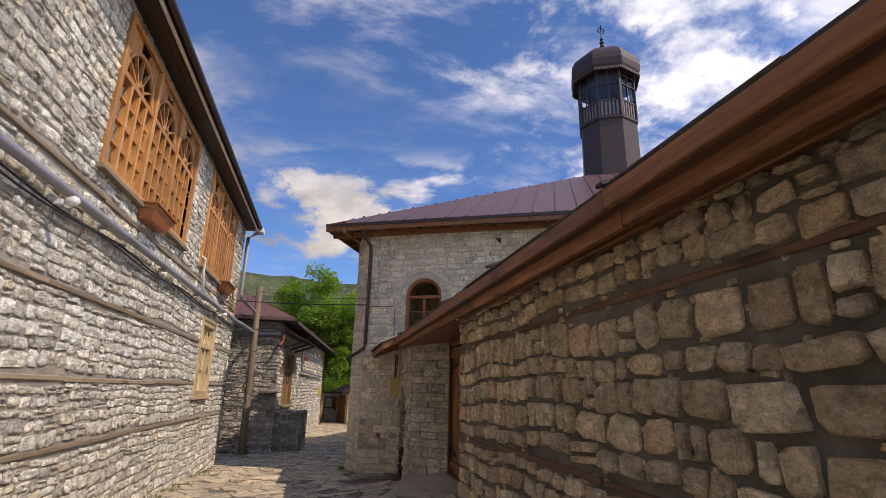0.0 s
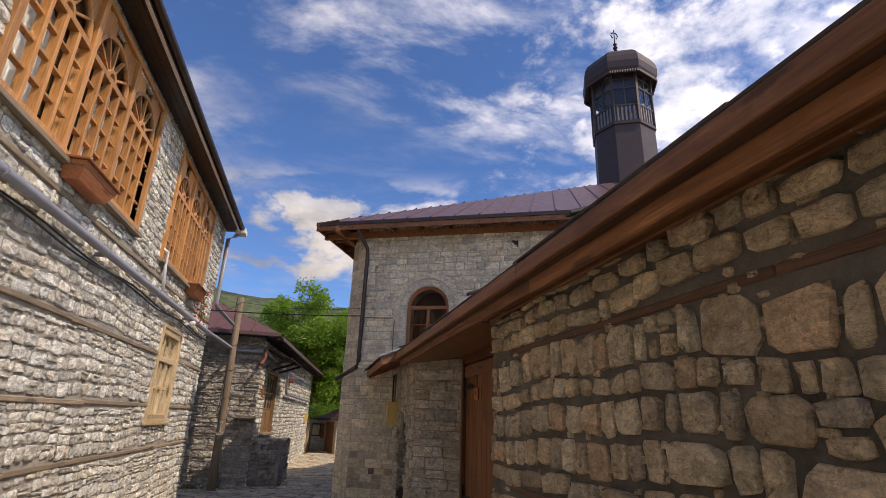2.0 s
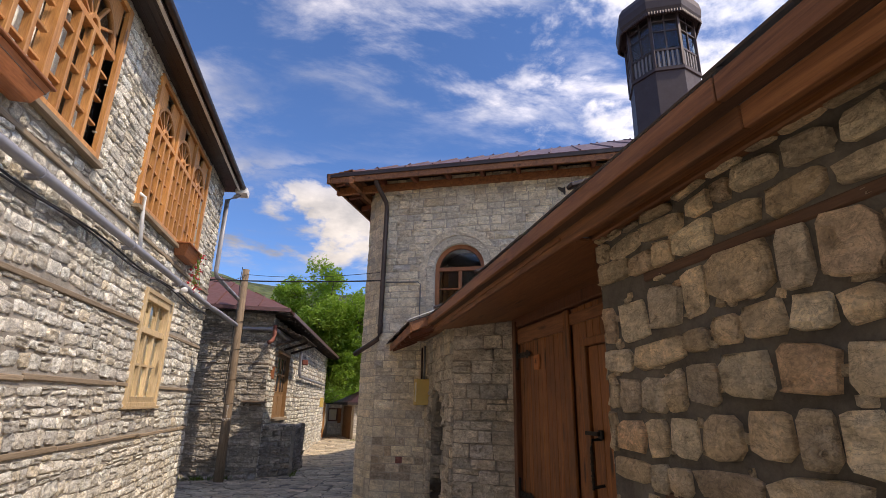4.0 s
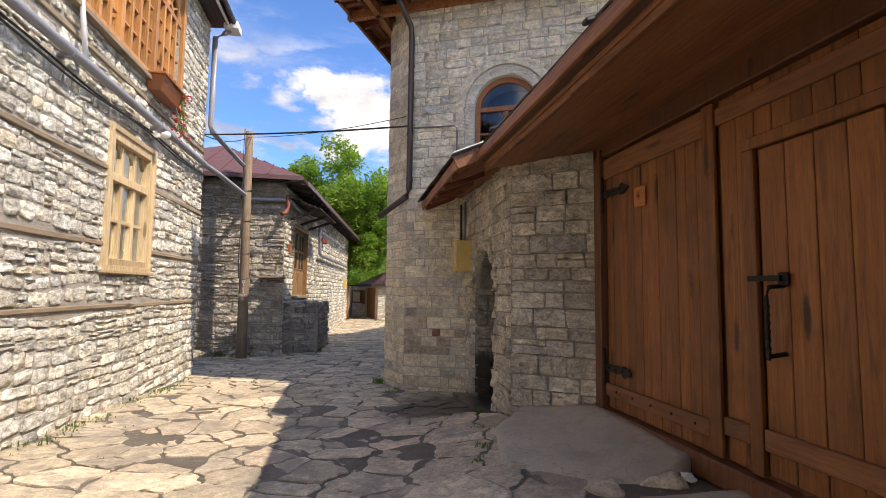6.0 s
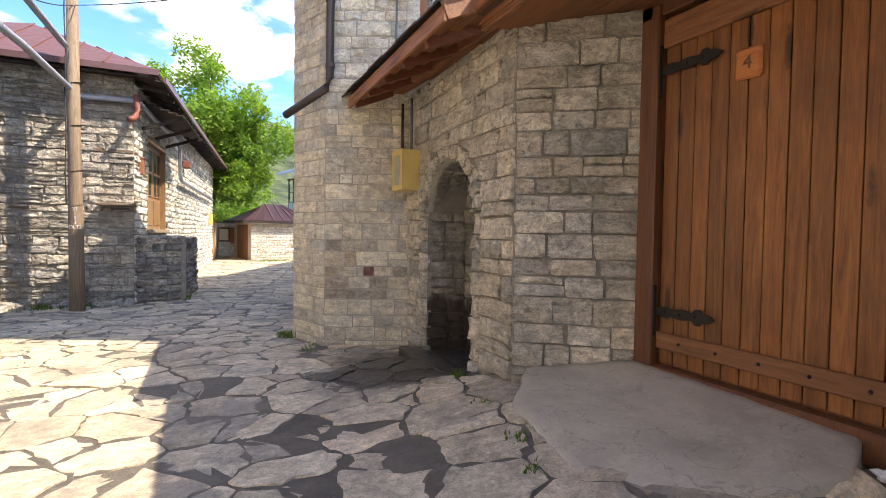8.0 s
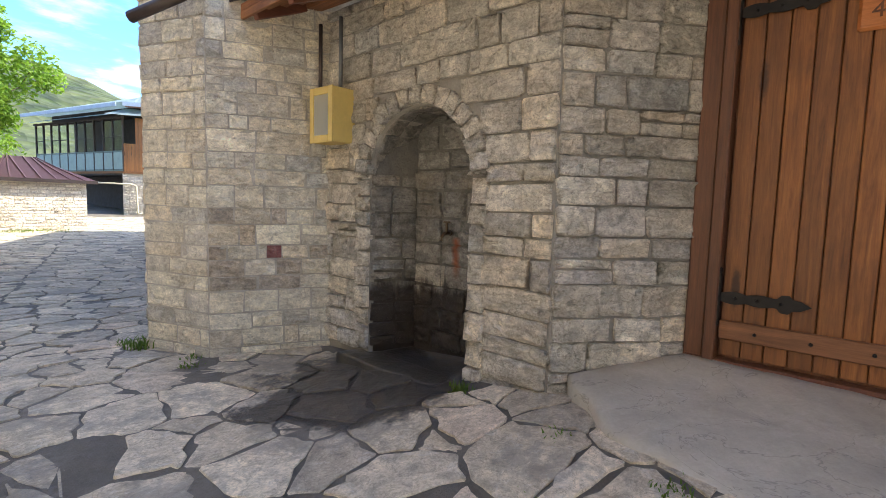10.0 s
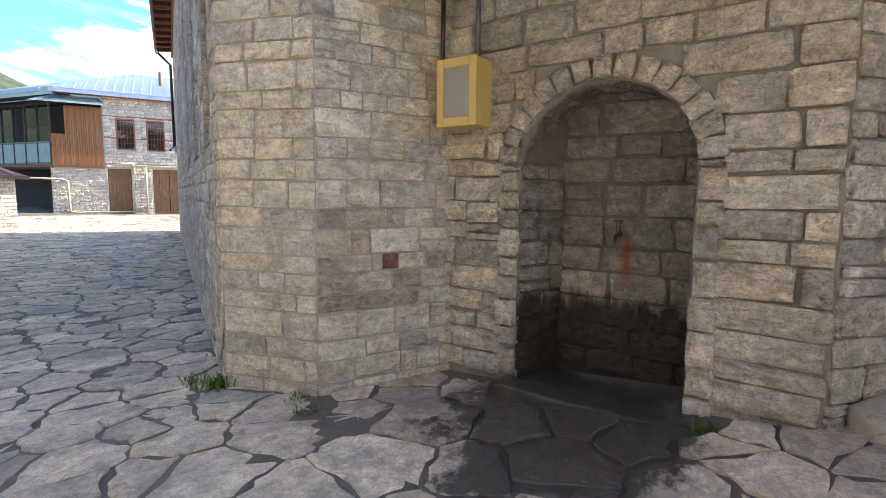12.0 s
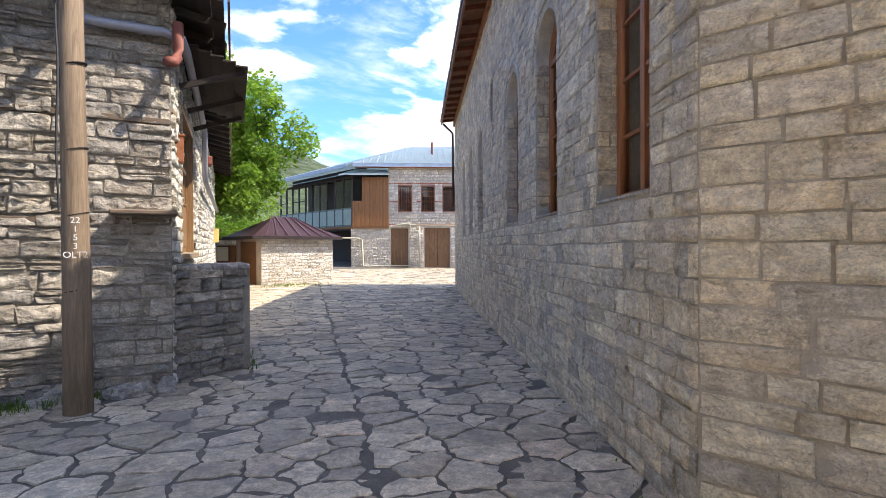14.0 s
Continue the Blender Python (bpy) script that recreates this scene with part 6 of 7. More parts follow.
def lantern():
    c = R1 + Z * 0
    ob = thing("roof_lantern", "dark metal eight-sided minaret lantern with a domed cap", "minaret", (c.x, c.y, 10.15))
    n, rad, t0 = 8, 1.28, radians(22.5 - 26)
    z = lambda h: h - 9.6
    part("shaft", lathe([(rad + .03, 0), (rad, z(12.7)), (rad + .06, z(12.72)), (rad + .06, z(12.86))], n, t0), M_LANTERN, ob)
    pts = [Vector((rad * math.cos(2 * math.pi * k / n + t0), rad * math.sin(2 * math.pi * k / n + t0), 0)) for k in range(n)]
    for k in range(n):
        a, b = pts[k], pts[(k + 1) % n]
        bm = bmesh.new()
        beam(bm, a + Z * z(12.86), a + Z * z(15.3), .11, .11, .01, a.normalized())
        part("corner_post", bm, M_LANTERN, ob)
        e = (b - a).normalized()
        bm = bmesh.new()
        for h, s in ((13.62, .08), (14.45, .05), (15.22, .10), (14.9, .04)):
            beam(bm, a + Z * z(h), b + Z * z(h), .06, s)
        mid = (a + b) / 2
        beam(bm, mid + Z * z(13.64), mid + Z * z(15.2), .045, .045, 0, mid.normalized())
        part("sash", bm, M_LANTERN, ob)
        for i in range(1, 6):
            p = a.lerp(b, i / 6)
            bm = bmesh.new()
            beam(bm, p + Z * z(12.86), p + Z * z(13.6), .07, .03, .004, mid.normalized())
            part("baluster", bm, M_LANTERN_GREY, ob)
        bm = bmesh.new()
        beam(bm, a * .95 + Z * z(13.24), b * .95 + Z * z(13.24), .025, .74)
        part("panel", bm, M_LANTERN, ob)
        m = Matrix((e, Z, e.cross(Z))).transposed().to_4x4()
        m.translation = a
        L = (b - a).length
        pane(m, rect(.05, z(12.9), L - .05, z(15.2)), -.02, ob)
    R = 1.62
    prof = [(rad, z(15.22)), (R - .08, z(15.16)), (R, z(15.32)), (R + .03, z(15.62)), (R - .02, z(15.92)), (R - .16, z(16.20)), (R - .42, z(16.45)), (R - .48, z(16.47)), (.62, z(16.86)), (.2, z(17.06)), (.08, z(17.1))]
    part("dome", lathe(prof, n, t0), M_LANTERN, ob, "dark sheet-metal octagonal dome")
    bm = bmesh.new()
    for k in range(n):
        for i in range(12):
            p = pts[k].lerp(pts[(k + 1) % n], (i + .5) / 12) * ((R - .05) / rad)
            box(bm, (p.x - .045, p.y - .045, z(15.02)), (p.x + .045, p.y + .045, z(15.18)), None, .02)
    part("valance", bm, M_LANTERN, ob, "scalloped metal valance")
    fin = lathe([(.1, z(17.05)), (.07, z(17.2)), (.12, z(17.3)), (.06, z(17.4)), (.11, z(17.52)), (.05, z(17.62)), (.09, z(17.72)), (.03, z(17.8)), (.025, z(18.05))], 10)
    tube(fin, [(.17 * math.cos(a), 0, z(18.22) + .17 * math.sin(a)) for a in (radians(-60 + 30 * k) for k in range(11))], .025, 6)
    tube(fin, [(0, 0, z(18.0)), (0, 0, z(18.55))], .02, 6)
    part("finial", fin, M_IRON, ob)


M_LANTERN_GREY = paint_mat("grey_lantern_slat", (0.22, 0.19, 0.18), 0.5, 0.2)
lantern()

# ---- pole and low house ----
def make_pole():
    ob = thing("utility_pole", "weathered round wooden utility pole with painted marks", "pole", (-2.62, 19.65, ground_z(-2.62, 19.65) - .1))
    part("pole", one_tube([(0, 0, -.3), (-.01, 0, 1.5), (-.03, .01, 3.2), (-.05, .01, 6.0)], .135, 14, .095), M_POLE, ob, smooth=True)
    for z in (1.35, 2.1, 2.75, 3.6, 4.4):
        part("wire_band", one_tube([(-.01, 0, z), (-.012, 0, z + .008)], .131 - z * .006, 14), M_IRON, ob)
    for k, s in enumerate(("22", "1", "5", "3", "OLT2")):
        cu = bpy.data.curves.new("mark", "FONT")
        cu.body, cu.size, cu.align_x, cu.extrude = s, .085, "CENTER", .001
        tmp = bpy.data.objects.new("mark", cu)
        me = bpy.data.meshes.new_from_object(tmp)
        bpy.data.objects.remove(tmp)
        me.materials.append(M_WHITE)
        d = new("painted_mark", me)
        d.parent = ob
        d.matrix_basis = pose(.0, -.132, 2.02 - k * .085, 90, 0, 2)
    cab = thing("pole_cable", "loose black cable running down the pole", "cable")
    p = Vector((-2.76, 19.60, 0))
    part("strand", one_tube([p + Vector((-.01 * math.sin(k * 1.3), -.06, 5.2 - k * .3)) for k in range(14)], .011, 6), M_CABLE, cab)


make_pole()


def low_house_bits():
    d = thing("door_low_house", "closed varnished brown wooden double door", "door", kind="structure")
    u0, v0, u1, v1 = SDOOR
    fr = bmesh.new()
    wbox(fr, HM, u0, v0, -.25, u0 + .08, v1, .03), wbox(fr, HM, u1 - .08, v0, -.25, u1, v1, .03), wbox(fr, HM, u0 + .08, v1 - .1, -.25, u1 - .08, v1, .03)
    part("door_frame", fr, M_DOORWOOD, d)
    half_w = (u1 - u0 - .16) / 2
    for k in range(2):
        a = u0 + .08 + k * half_w
        leaf = wpart("door_leaf", HM, a + .004, v0, -.14, a + half_w - .004, v1 - .1, -.09, M_DOORWOOD, d)
        wpart("panel", HM, a + .12, v0 + .10, -.09, a + half_w - .12, v0 + .72, -.07, M_DOORWOOD, leaf, .015)
        for z0, z1 in ((.84, 1.36), (1.42, 1.94)):
            for s0, s1 in ((.12, half_w / 2 - .015), (half_w / 2 + .015, half_w - .12)):
                g = wpart("pane", HM, a + s0, v0 + z0, -.089, a + s1, v0 + z1, -.084, M_DARKGLASS, leaf, 0)
        for x0, x1, z0, z1 in ((.10, .12, .84, 1.94), (half_w - .12, half_w - .10, .84, 1.94), (half_w / 2 - .015, half_w / 2 + .015, .84, 1.94), (.12, half_w - .12, 1.36, 1.42), (.10, half_w - .10, 1.94, 1.97), (.10, half_w - .10, .81, .84)):
            wpart("glazing_bar", HM, a + x0, v0 + z0, -.09, a + x1, v0 + z1, -.07, M_DOORWOOD, leaf, .003)
    wpart("door_sill", HM, u0 - .05, v0 - .08, -.3, u1 + .05, v0, .12, M_BAND, d)
    # added near-black panel, its colour standing in for the dark inside
    rear = setting("wall_inside_low_house", slab(rect(u0 - .5, -.5, u1 + .5, 3.2), [], HM, -1.2, -1.1), M_DARK, "near-black panel standing in for the dark behind the door", "interior wall")
    # eave timbers on the lane side
    n = Vector((HM.to_3x3() @ Vector((0, 0, 1))))
    for s in np.arange(.2, SHED_LEN, .7):
        p = SHED + SHED_DIR * s
        bm = bmesh.new()
        beam(bm, p + n * -.2 + Z * 3.98, p + n * .62 + Z * 3.80, .07, .1, .006)
        part("rafter", bm, M_BAND_DARK, shed_roof)
    bm = bmesh.new()
    for k in range(4):
        o = n * (.08 + k * .15) + Z * (4.0 - .032 * k)
        beam(bm, SHED + o - SHED_DIR * .35, SHED + SHED_DIR * (SHED_LEN + .4) + o, .145, .02)
    part("eave_board", bm, M_BAND_DARK, shed_roof)
    bm = bmesh.new()
    for k in range(3):
        beam(bm, SHED + Vector((-5.5, -.08 - k * .13, 4.0 - .02 * k)), SHED + Vector((.45, -.08 - k * .13, 4.0 - .02 * k)), .12, .02)
    part("eave_board", bm, M_BAND_DARK, shed_roof)
    bm = bmesh.new()
    beam(bm, SHED + Vector((-5.5, -.47, 4.06)), SHED + Vector((.5, -.47, 4.06)), .03, .12)
    part("fascia", bm, M_ROOF, shed_roof)
    bm = bmesh.new()
    beam(bm, SHED + n * .66 + Z * 3.93 - SHED_DIR * .4, SHED + SHED_DIR * (SHED_LEN + .5) + n * .66 + Z * 3.93, .03, .12)
    part("fascia", bm, M_ROOF, shed_roof)
    # tin awning over the door
    aw = thing("door_awning", "weathered board awning on slanting struts, colour darkened for shade", "awning", tuple(SHED + Z * 0))
    aw.location = (0, 0, 0)
    for k in range(6):
        o = n * (.06 + k * .15) + Z * (3.62 - .05 * k)
        bm = bmesh.new()
        beam(bm, SHED + SHED_DIR * .35 + o, SHED + SHED_DIR * 3.6 + o, .165, .025, .004)
        part("board", bm, M_BAND_DARK, aw)
    for s in (.5, 1.8, 3.1):
        p = SHED + SHED_DIR * s
        bm = bmesh.new()
        beam(bm, p + n * .05 + Z * 3.05, p + n * .85 + Z * 3.33, .06, .07)
        part("strut", bm, M_BAND_DARK, aw)
    # rusty spout at the corner
    sp = thing("rain_spout", "rusty red bent rainwater spout at the house corner", "spout")
    part("pipe", one_tube([(-1.70, 20.28, 3.62), (-1.70, 20.26, 3.30), (-1.71, 20.22, 3.18), (-1.75, 20.13, 3.10), (-1.81, 20.02, 3.06)], .06, 12), M_RUST, sp, smooth=True)
    wb = thing("wall_box", "small reddish wooden box fixed beside the door", "box", tuple(HM @ Vector((.42, 2.2, .02))))
    part("case", one_box((-.02, -.10, -.17), (.08, .10, .17), None, .01), M_PLANTER, wb)
    part("lid", one_box((-.03, -.115, .17), (.10, .115, .19), None, .004), M_PLANTER, wb)
    led = thing("stone_ledge", "flat slate ledge jutting from the rubble wall", "ledge")
    part("slab", one_box((-2.40, 20.14, 1.31), (-1.72, 20.6, 1.37), None, .015), M_BAND_X, led)
    low = thing("low_wall", "low dark dry-stone wall beside the doorstep", "low wall", kind="structure")
    a, b = Vector((-1.78, 20.50, 0)), Vector((-.93, 20.88, 0))
    c = b + SHED_DIR * 2.4
    core = bmesh.new()
    beam(core, a.lerp(b, .5) * 1 + (a - b) * .5 + Z * -.15 + SHED_DIR * .22, b + Z * -.15 + SHED_DIR * .22, .40, 1.55)
    beam(core, b + SHED_DIR * .2 + Z * -.15 - F * .18, c + Z * -.15 - F * .18, .32, 1.55)
    part("core", core, M_SHED_MORTAR, low)
    m1, w1 = wall_frame(a.xy, b.xy)
    rg = random.Random(15)
    lay_stones(low, m1, course_layout(w1, -.85, .66, (.13, .2), (.22, .42), .014, (), 0, .1, rg), POOL_BLOCK, M_LOW, .05, near=(.4, .2), turn=1, sink=.08)
    m2, w2 = wall_frame(b.xy, c.xy)
    lay_stones(low, m2, course_layout(w2, -.85, .66, (.13, .2), (.22, .42), .014, (), 0, .1, rg), POOL_BLOCK, M_LOW, .05, near=(.4, .2), turn=1, sink=.08)
    for k in range(5):
        p = a.lerp(b, (k + .5) / 5) + SHED_DIR * .2
        o = part("coping_stone", one_box((-.1, -.24, 0), (.1, .26, .09), None, .025), M_LOW, low)
        o.matrix_basis = pose(p.x, p.y, .62, 0, rg.uniform(-2, 2), 24 + rg.uniform(-4, 4))
    fp = thing("planter_box", "small terracotta planter on the side wall", "planter", tuple(HM @ Vector((6.1, 2.95, .12))), "window planters")
    part("trough", one_box((-.1, -.22, -.1), (.12, .22, .1), None, .02), M_RUST, fp)
    yb = thing("meter_box", "small yellow gas meter box on the low house", "meter box", tuple(HM @ Vector((13.3, 1.35, .1))))
    part("case", one_box((-.1, -.2, -.25), (.1, .2, .25), None, .015), M_YELLOW, yb)
    rub = thing("loose_stones", "loose rubble stones at the foot of the wall", "rubble", kind="stuff")
    rg = random.Random(33)
    ch = []
    for k in range(34):
        v, f, _ = POOL_RUBBLE[k % 24]
        s = rg.uniform(.12, .38)
        x, y = rg.uniform(-4.4, -1.75), rg.uniform(20.05, 20.4)
        mm = np.array(pose(x, y, ground_z(x, y) - .04, rg.uniform(-15, 15), rg.uniform(-15, 15), rg.uniform(0, 360)) @ Matrix.Diagonal((s, s * .7, s * .5, 1)))
        ch.append((v @ mm[:3, :3].T + mm[:3, 3], f))
    vs = joined(rub, ch, M_SHED, "stones")


M_DOORWOOD = wood_mat("varnished_door_wood", (0.22, 0.115, 0.045), (0.42, 0.25, 0.115), 0.5, "z", wear=0.15)
# eave and awning wood taken near-black so their shade reads deeper
M_BAND_DARK = wood_mat("shade_darkened_eave_wood", (0.022, 0.016, 0.013), (0.062, 0.043, 0.031), 0.85, "x", wear=0.2)
M_RUST = paint_mat("rusty_red_paint", (0.24, 0.075, 0.05), 0.65, 0.1, 0.45)
M_LOW = stone_mat("dark_grey_stone", [(0, (0.270, 0.257, 0.243)), (0.4, (0.378, 0.358, 0.331)), (0.75, (0.446, 0.412, 0.358)), (1, (0.567, 0.513, 0.432))])
low_house_bits()


# ---- beyond: kiosk, gate wall, large house ----
def far_things():
    ki = thing("stone_kiosk", "small pale stone hut with a plum-brown metal hip roof", "hut")
    A, U = Vector((1.6, 35.6, 0)), Vector((.97, .24, 0))
    m, w = wall_frame(A.xy, (A + U * 3.4).xy)
    depth = 2.8
    bm = bmesh.new()
    wbox(bm, m, 0, -1.2, -depth, 3.4, 1.38, 0, 0)
    part("wall", bm, M_FAR_MORTAR, ki)
    lay_stones(ki, m, course_layout(3.4, -.85, 1.36, (.12, .15), (.26, .44), .022, (), .002, 0, random.Random(6)), POOL_BLOCK, M_FAR, .02, near=(1.7, .5), limit=200, turn=.6)
    m2, w2 = wall_frame((A + Vector((-U.y, U.x, 0)) * depth).xy, A.xy)
    wpart("door", m2, .6, -.8, -.02, depth - .5, 1.15, .03, M_OLDDOOR, ki)
    e = [m @ Vector(p) for p in ((-.5, 1.36, .35), (3.7, 1.36, .35), (3.7, 1.36, -depth - .3), (-.5, 1.36, -depth - .3))]
    r = [m @ Vector((1.15, 2.30, -1.2)), m @ Vector((1.85, 2.30, -1.2))]
    for quad in ((e[0], e[1], r[1], r[0]), (e[3], e[0], r[0]), (e[1], e[2], r[1]), (e[2], e[3], r[0], r[1])):
        bm = bmesh.new()
        vs = [bm.verts.new(p) for p in quad]
        f = bm.faces.new(vs)
        bmesh.ops.solidify(bm, geom=[f], thickness=.05)
        part("roof_slope", bm, M_PLUM, ki)
    bm = bmesh.new()
    for k in range(1, 8):
        s = -.5 + 4.2 * k / 8
        t = min(max(s, 1.15), 1.85)
        beam(bm, m @ Vector((s, 1.38, .36)), m @ Vector((t + (s - t) * .15, 2.30 - abs(s - t) * .0, -1.15)), .04, .04)
    part("standing_seam", bm, M_PLUM, ki)
    bm = bmesh.new()
    beam(bm, e[0] - Z * .05, e[1] - Z * .05, .04, .14), beam(bm, e[3] - Z * .05, e[0] - Z * .05, .04, .14)
    part("fascia", bm, M_ROOF_DARK, ki)
    # wall with a notice board and a wooden door between low house and kiosk
    wl = thing("wall_lane_end", "pale stone wall closing the lane beside the hut", "wall", kind="structure")
    b0 = SHED + SHED_DIR * (SHED_LEN + .3) + Vector((-.2, 0, 0))
    m3, w3 = wall_frame((b0 + Vector((-.4, 3.6, 0))).xy, (A + Vector((.9, 2.7, 0))).xy)
    wpart("core", m3, 0, -1.2, -.4, w3, 1.25, 0, M_FAR_MORTAR, wl, 0)
    lay_stones(wl, m3, course_layout(w3, -.85, 1.22, (.12, .17), (.22, .42), .025, (), .004, .1, random.Random(16)), POOL_BLOCK, M_FAR, .02, near=(1, .5), limit=80)
    wpart("coping_sheet", m3, -.1, 1.26, -.5, w3 + .1, 1.32, .12, M_ROOF_DARK, wl)
    nb = thing("notice_board", "small pale framed notice board on the lane wall", "notice board")
    wpart("frame", m3, .95, .2, .04, 1.75, 1.0, .09, M_GATE_DARK, nb)
    wpart("sheet", m3, 1.02, .28, .09, 1.5, .92, .10, M_CREAM, nb)
    wpart("shutter", m3, 1.6, .1, .04, 2.2, 1.0, .1, M_GATE, nb)
    sd = thing("door_lane", "orange-brown wooden side door at the lane end", "door", kind="structure")
    m4, w4 = wall_frame((SHED + SHED_DIR * (SHED_LEN + .05)).xy, (SHED + SHED_DIR * (SHED_LEN + 3.2)).xy)
    wpart("door_leaf", m4, .15, -.75, -.1, 1.35, 1.35, -.02, M_LATTICE, sd)
    wpart("door_post", m4, 0, -.9, -.2, .15, 1.45, .02, M_GATE_DARK, sd)
    wpart("lane_wall", m4, 1.36, -.9, -.4, w4, 1.25, 0, M_FAR_MORTAR, sd)

    # two-storey house with a veranda
    H0 = Vector((10.9, 44, 0))
    hm, _ = wall_frame(H0.xy, (H0 + F * 5).xy)
    ho = thing("veranda_house", "two-storey stone house with timber veranda and tin roof", "house")
    wins = [(.66, 3.24, 1.46, 4.88), (2.16, 3.24, 2.96, 4.86), (3.58, 3.24, 4.38, 4.84), (5.1, 3.24, 5.9, 4.84), (6.6, 3.24, 7.4, 4.84)]
    doors = [(.10, -.7, 1.25, 2.10), (2.32, -.7, 4.0, 2.12)]
    part("wall", slab([(-2.2, -1.6), (13, -1.6), (13, 6.2), (-.05, 6.2), (-.05, 2.1), (-2.2, 2.1)], [rect(*q) for q in wins + doors], hm, -.5, 0), M_FAR_MORTAR, ho)
    # added near-black sheet in place of dark rooms behind the openings
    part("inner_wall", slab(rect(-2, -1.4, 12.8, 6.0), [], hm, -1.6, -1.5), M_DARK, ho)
    rg = random.Random(91)
    lay_stones(ho, hm, course_layout(9, -1.0, 6.1, (.14, .2), (.25, .45), .03, [RectHole(a - .06, b - .06, c + .06, d + .08) for a, b, c, d in wins + doors], .004, .1, rg), POOL_BLOCK, M_FAR, .03, limit=0, name="stone")
    for z in (2.35, 3.85, 5.05):
        u = 0.0
        for q in [x for x in wins if x[1] < z < x[3]] + [(9, 0, 9, 0)]:
            if q[0] - u > .05:
                wpart("tie_beam", hm, u, z - .05, -.05, q[0] - .08, z + .05, .03, M_BRICK, ho)
            u = q[2] + .08
    for a, b, c, d in wins:
        w = thing("window", "", "window")
        del w["category"]
        w.parent = ho
        fr = bmesh.new()
        for q in ((a - .07, b - .07, a, d + .07), (c, b - .07, c + .07, d + .07), (a, d, c, d + .07), (a, b - .07, c, b)):
            wbox(fr, hm, q[0], q[1], -.2, q[2], q[3], .03)
        part("window_frame", fr, M_BRICK, w)
        gr = bmesh.new()
        for k in range(1, 5):
            s = a + (c - a) * k / 5
            wbox(gr, hm, s - .012, b, -.12, s + .012, d, -.09)
        for k in range(1, 5):
            s = b + (d - b) * k / 5
            wbox(gr, hm, a, s - .012, -.13, c, s + .012, -.10)
        part("window_grille", gr, M_WINBROWN, w)
        pane(hm, rect(a, b, c, d), -.2, w)
    for a, b, c, d in doors:
        n = 2 if c - a > 1.4 else 1
        for k in range(n):
            s, e2 = a + (c - a) * k / n, a + (c - a) * (k + 1) / n
            lf = wpart("door", hm, s + .02, b, -.16, e2 - .02, d, -.08, M_OLDDOOR, ho)
            bm = bmesh.new()
            for i in range(1, 5):
                x = s + (e2 - s) * i / 5
                wbox(bm, hm, x - .012, b, -.08, x + .012, d, -.065)
            part("batten", bm, M_OLDDOOR, lf)
    # timber box of the veranda
    vb = tagged(new("veranda_box"), "varnished vertical board veranda end")
    vb.parent = ho
    n = 22
    for k in range(n):
        s = -2.4 + 2.38 * k / n
        wpart("board", hm, s + .005, 2.22, .02, s + 2.38 / n - .005, 5.45 if k > 5 else 3.9, .06, M_CEDAR, vb)
    # the veranda runs back along the yard side
    VL = 10.6
    v1 = H0 - F * 2.42
    vm, _ = wall_frame((v1 + Vector((-.237, .971, 0)) * VL).xy, v1.xy)
    wpart("floor_beam", vm, 0, 2.10, -.10, VL, 2.24, .06, M_CEDAR, ho)
    wpart("floor_beam", hm, -2.42, 2.10, -.10, .02, 2.21, .10, M_CEDAR, ho)
    wpart("veranda_floor", vm, 0, 2.00, -2.4, VL, 2.10, .0, M_DARKWOOD, ho)
    wpart("back_wall", vm, 0, -1.4, -2.6, VL, 6.0, -2.4, M_DARKWOOD, ho)
    wpart("rail", vm, 0, 3.40, -.04, VL, 3.48, .05, M_GREEN_DARK, ho)
    wpart("rail", vm, 0, 2.25, -.04, VL, 2.33, .05, M_GREEN_DARK, ho)
    n = 10
    for k in range(n):
        s = VL * k / n
        wpart("rail_panel", vm, s + .03, 2.35, -.01, s + VL / n - .03, 3.38, .03, M_GREEN, ho)
        wpart("post", vm, s - .05, 2.24, -.06, s + .05, 5.5, .05, M_DARKWOOD, ho)
        if k % 3 != 1:
            g = wpart("glazing", vm, s + .06, 3.5, -.03, s + VL / n - .06, 5.3, -.01, M_GLASS, ho)
            g.visible_shadow = False
            wpart("sash", vm, s + .06, 4.3, -.04, s + VL / n - .06, 4.36, .01, M_DARKWOOD, ho)
    wpart("head_beam", vm, -.2, 5.42, -.08, VL + .05, 5.56, .08, M_DARKWOOD, ho)
    wpart("corner_post", hm, -2.46, 2.2, -.06, -2.36, 5.5, .06, M_DARKWOOD, ho)
    wpart("stone_pier", hm, -2.5, -1.6, -1.0, 0, 2.1, -.02, M_FAR_MORTAR, ho)
    lay_stones(ho, hm @ Matrix.Translation((-2.5, 0, -.02)), course_layout(2.5, -1.2, 2.05, (.14, .2), (.25, .45), .03, (), .004, .1, rg), POOL_BLOCK, M_FAR, .03, limit=0)
    # roofs
    def plate(name, pts, mat, thick=.06):
        bm = bmesh.new()
        f = bm.faces.new([bm.verts.new(hm @ Vector(p)) for p in pts])
        bmesh.ops.solidify(bm, geom=[f], thickness=thick)
        return part(name, bm, mat, ho)
    plate("roof", [(-2.3, 6.30, .5), (13, 6.30, .5), (13, 8.45, -5), (1.3, 8.45, -5)], M_TIN)
    top = hm.inverted() @ (vm @ Vector((-2, 6.30, .35)))
    plate("roof", [(-2.3, 6.30, .5), (1.3, 8.45, -5), tuple(top)], M_TIN)
    plate("roof", [(1.3, 8.45, -5), (13, 6.30, top.z), tuple(top)], M_TIN)
    plate("roof", [(1.3, 8.45, -5), (13, 8.45, -5), (13, 6.30, top.z)], M_TIN)
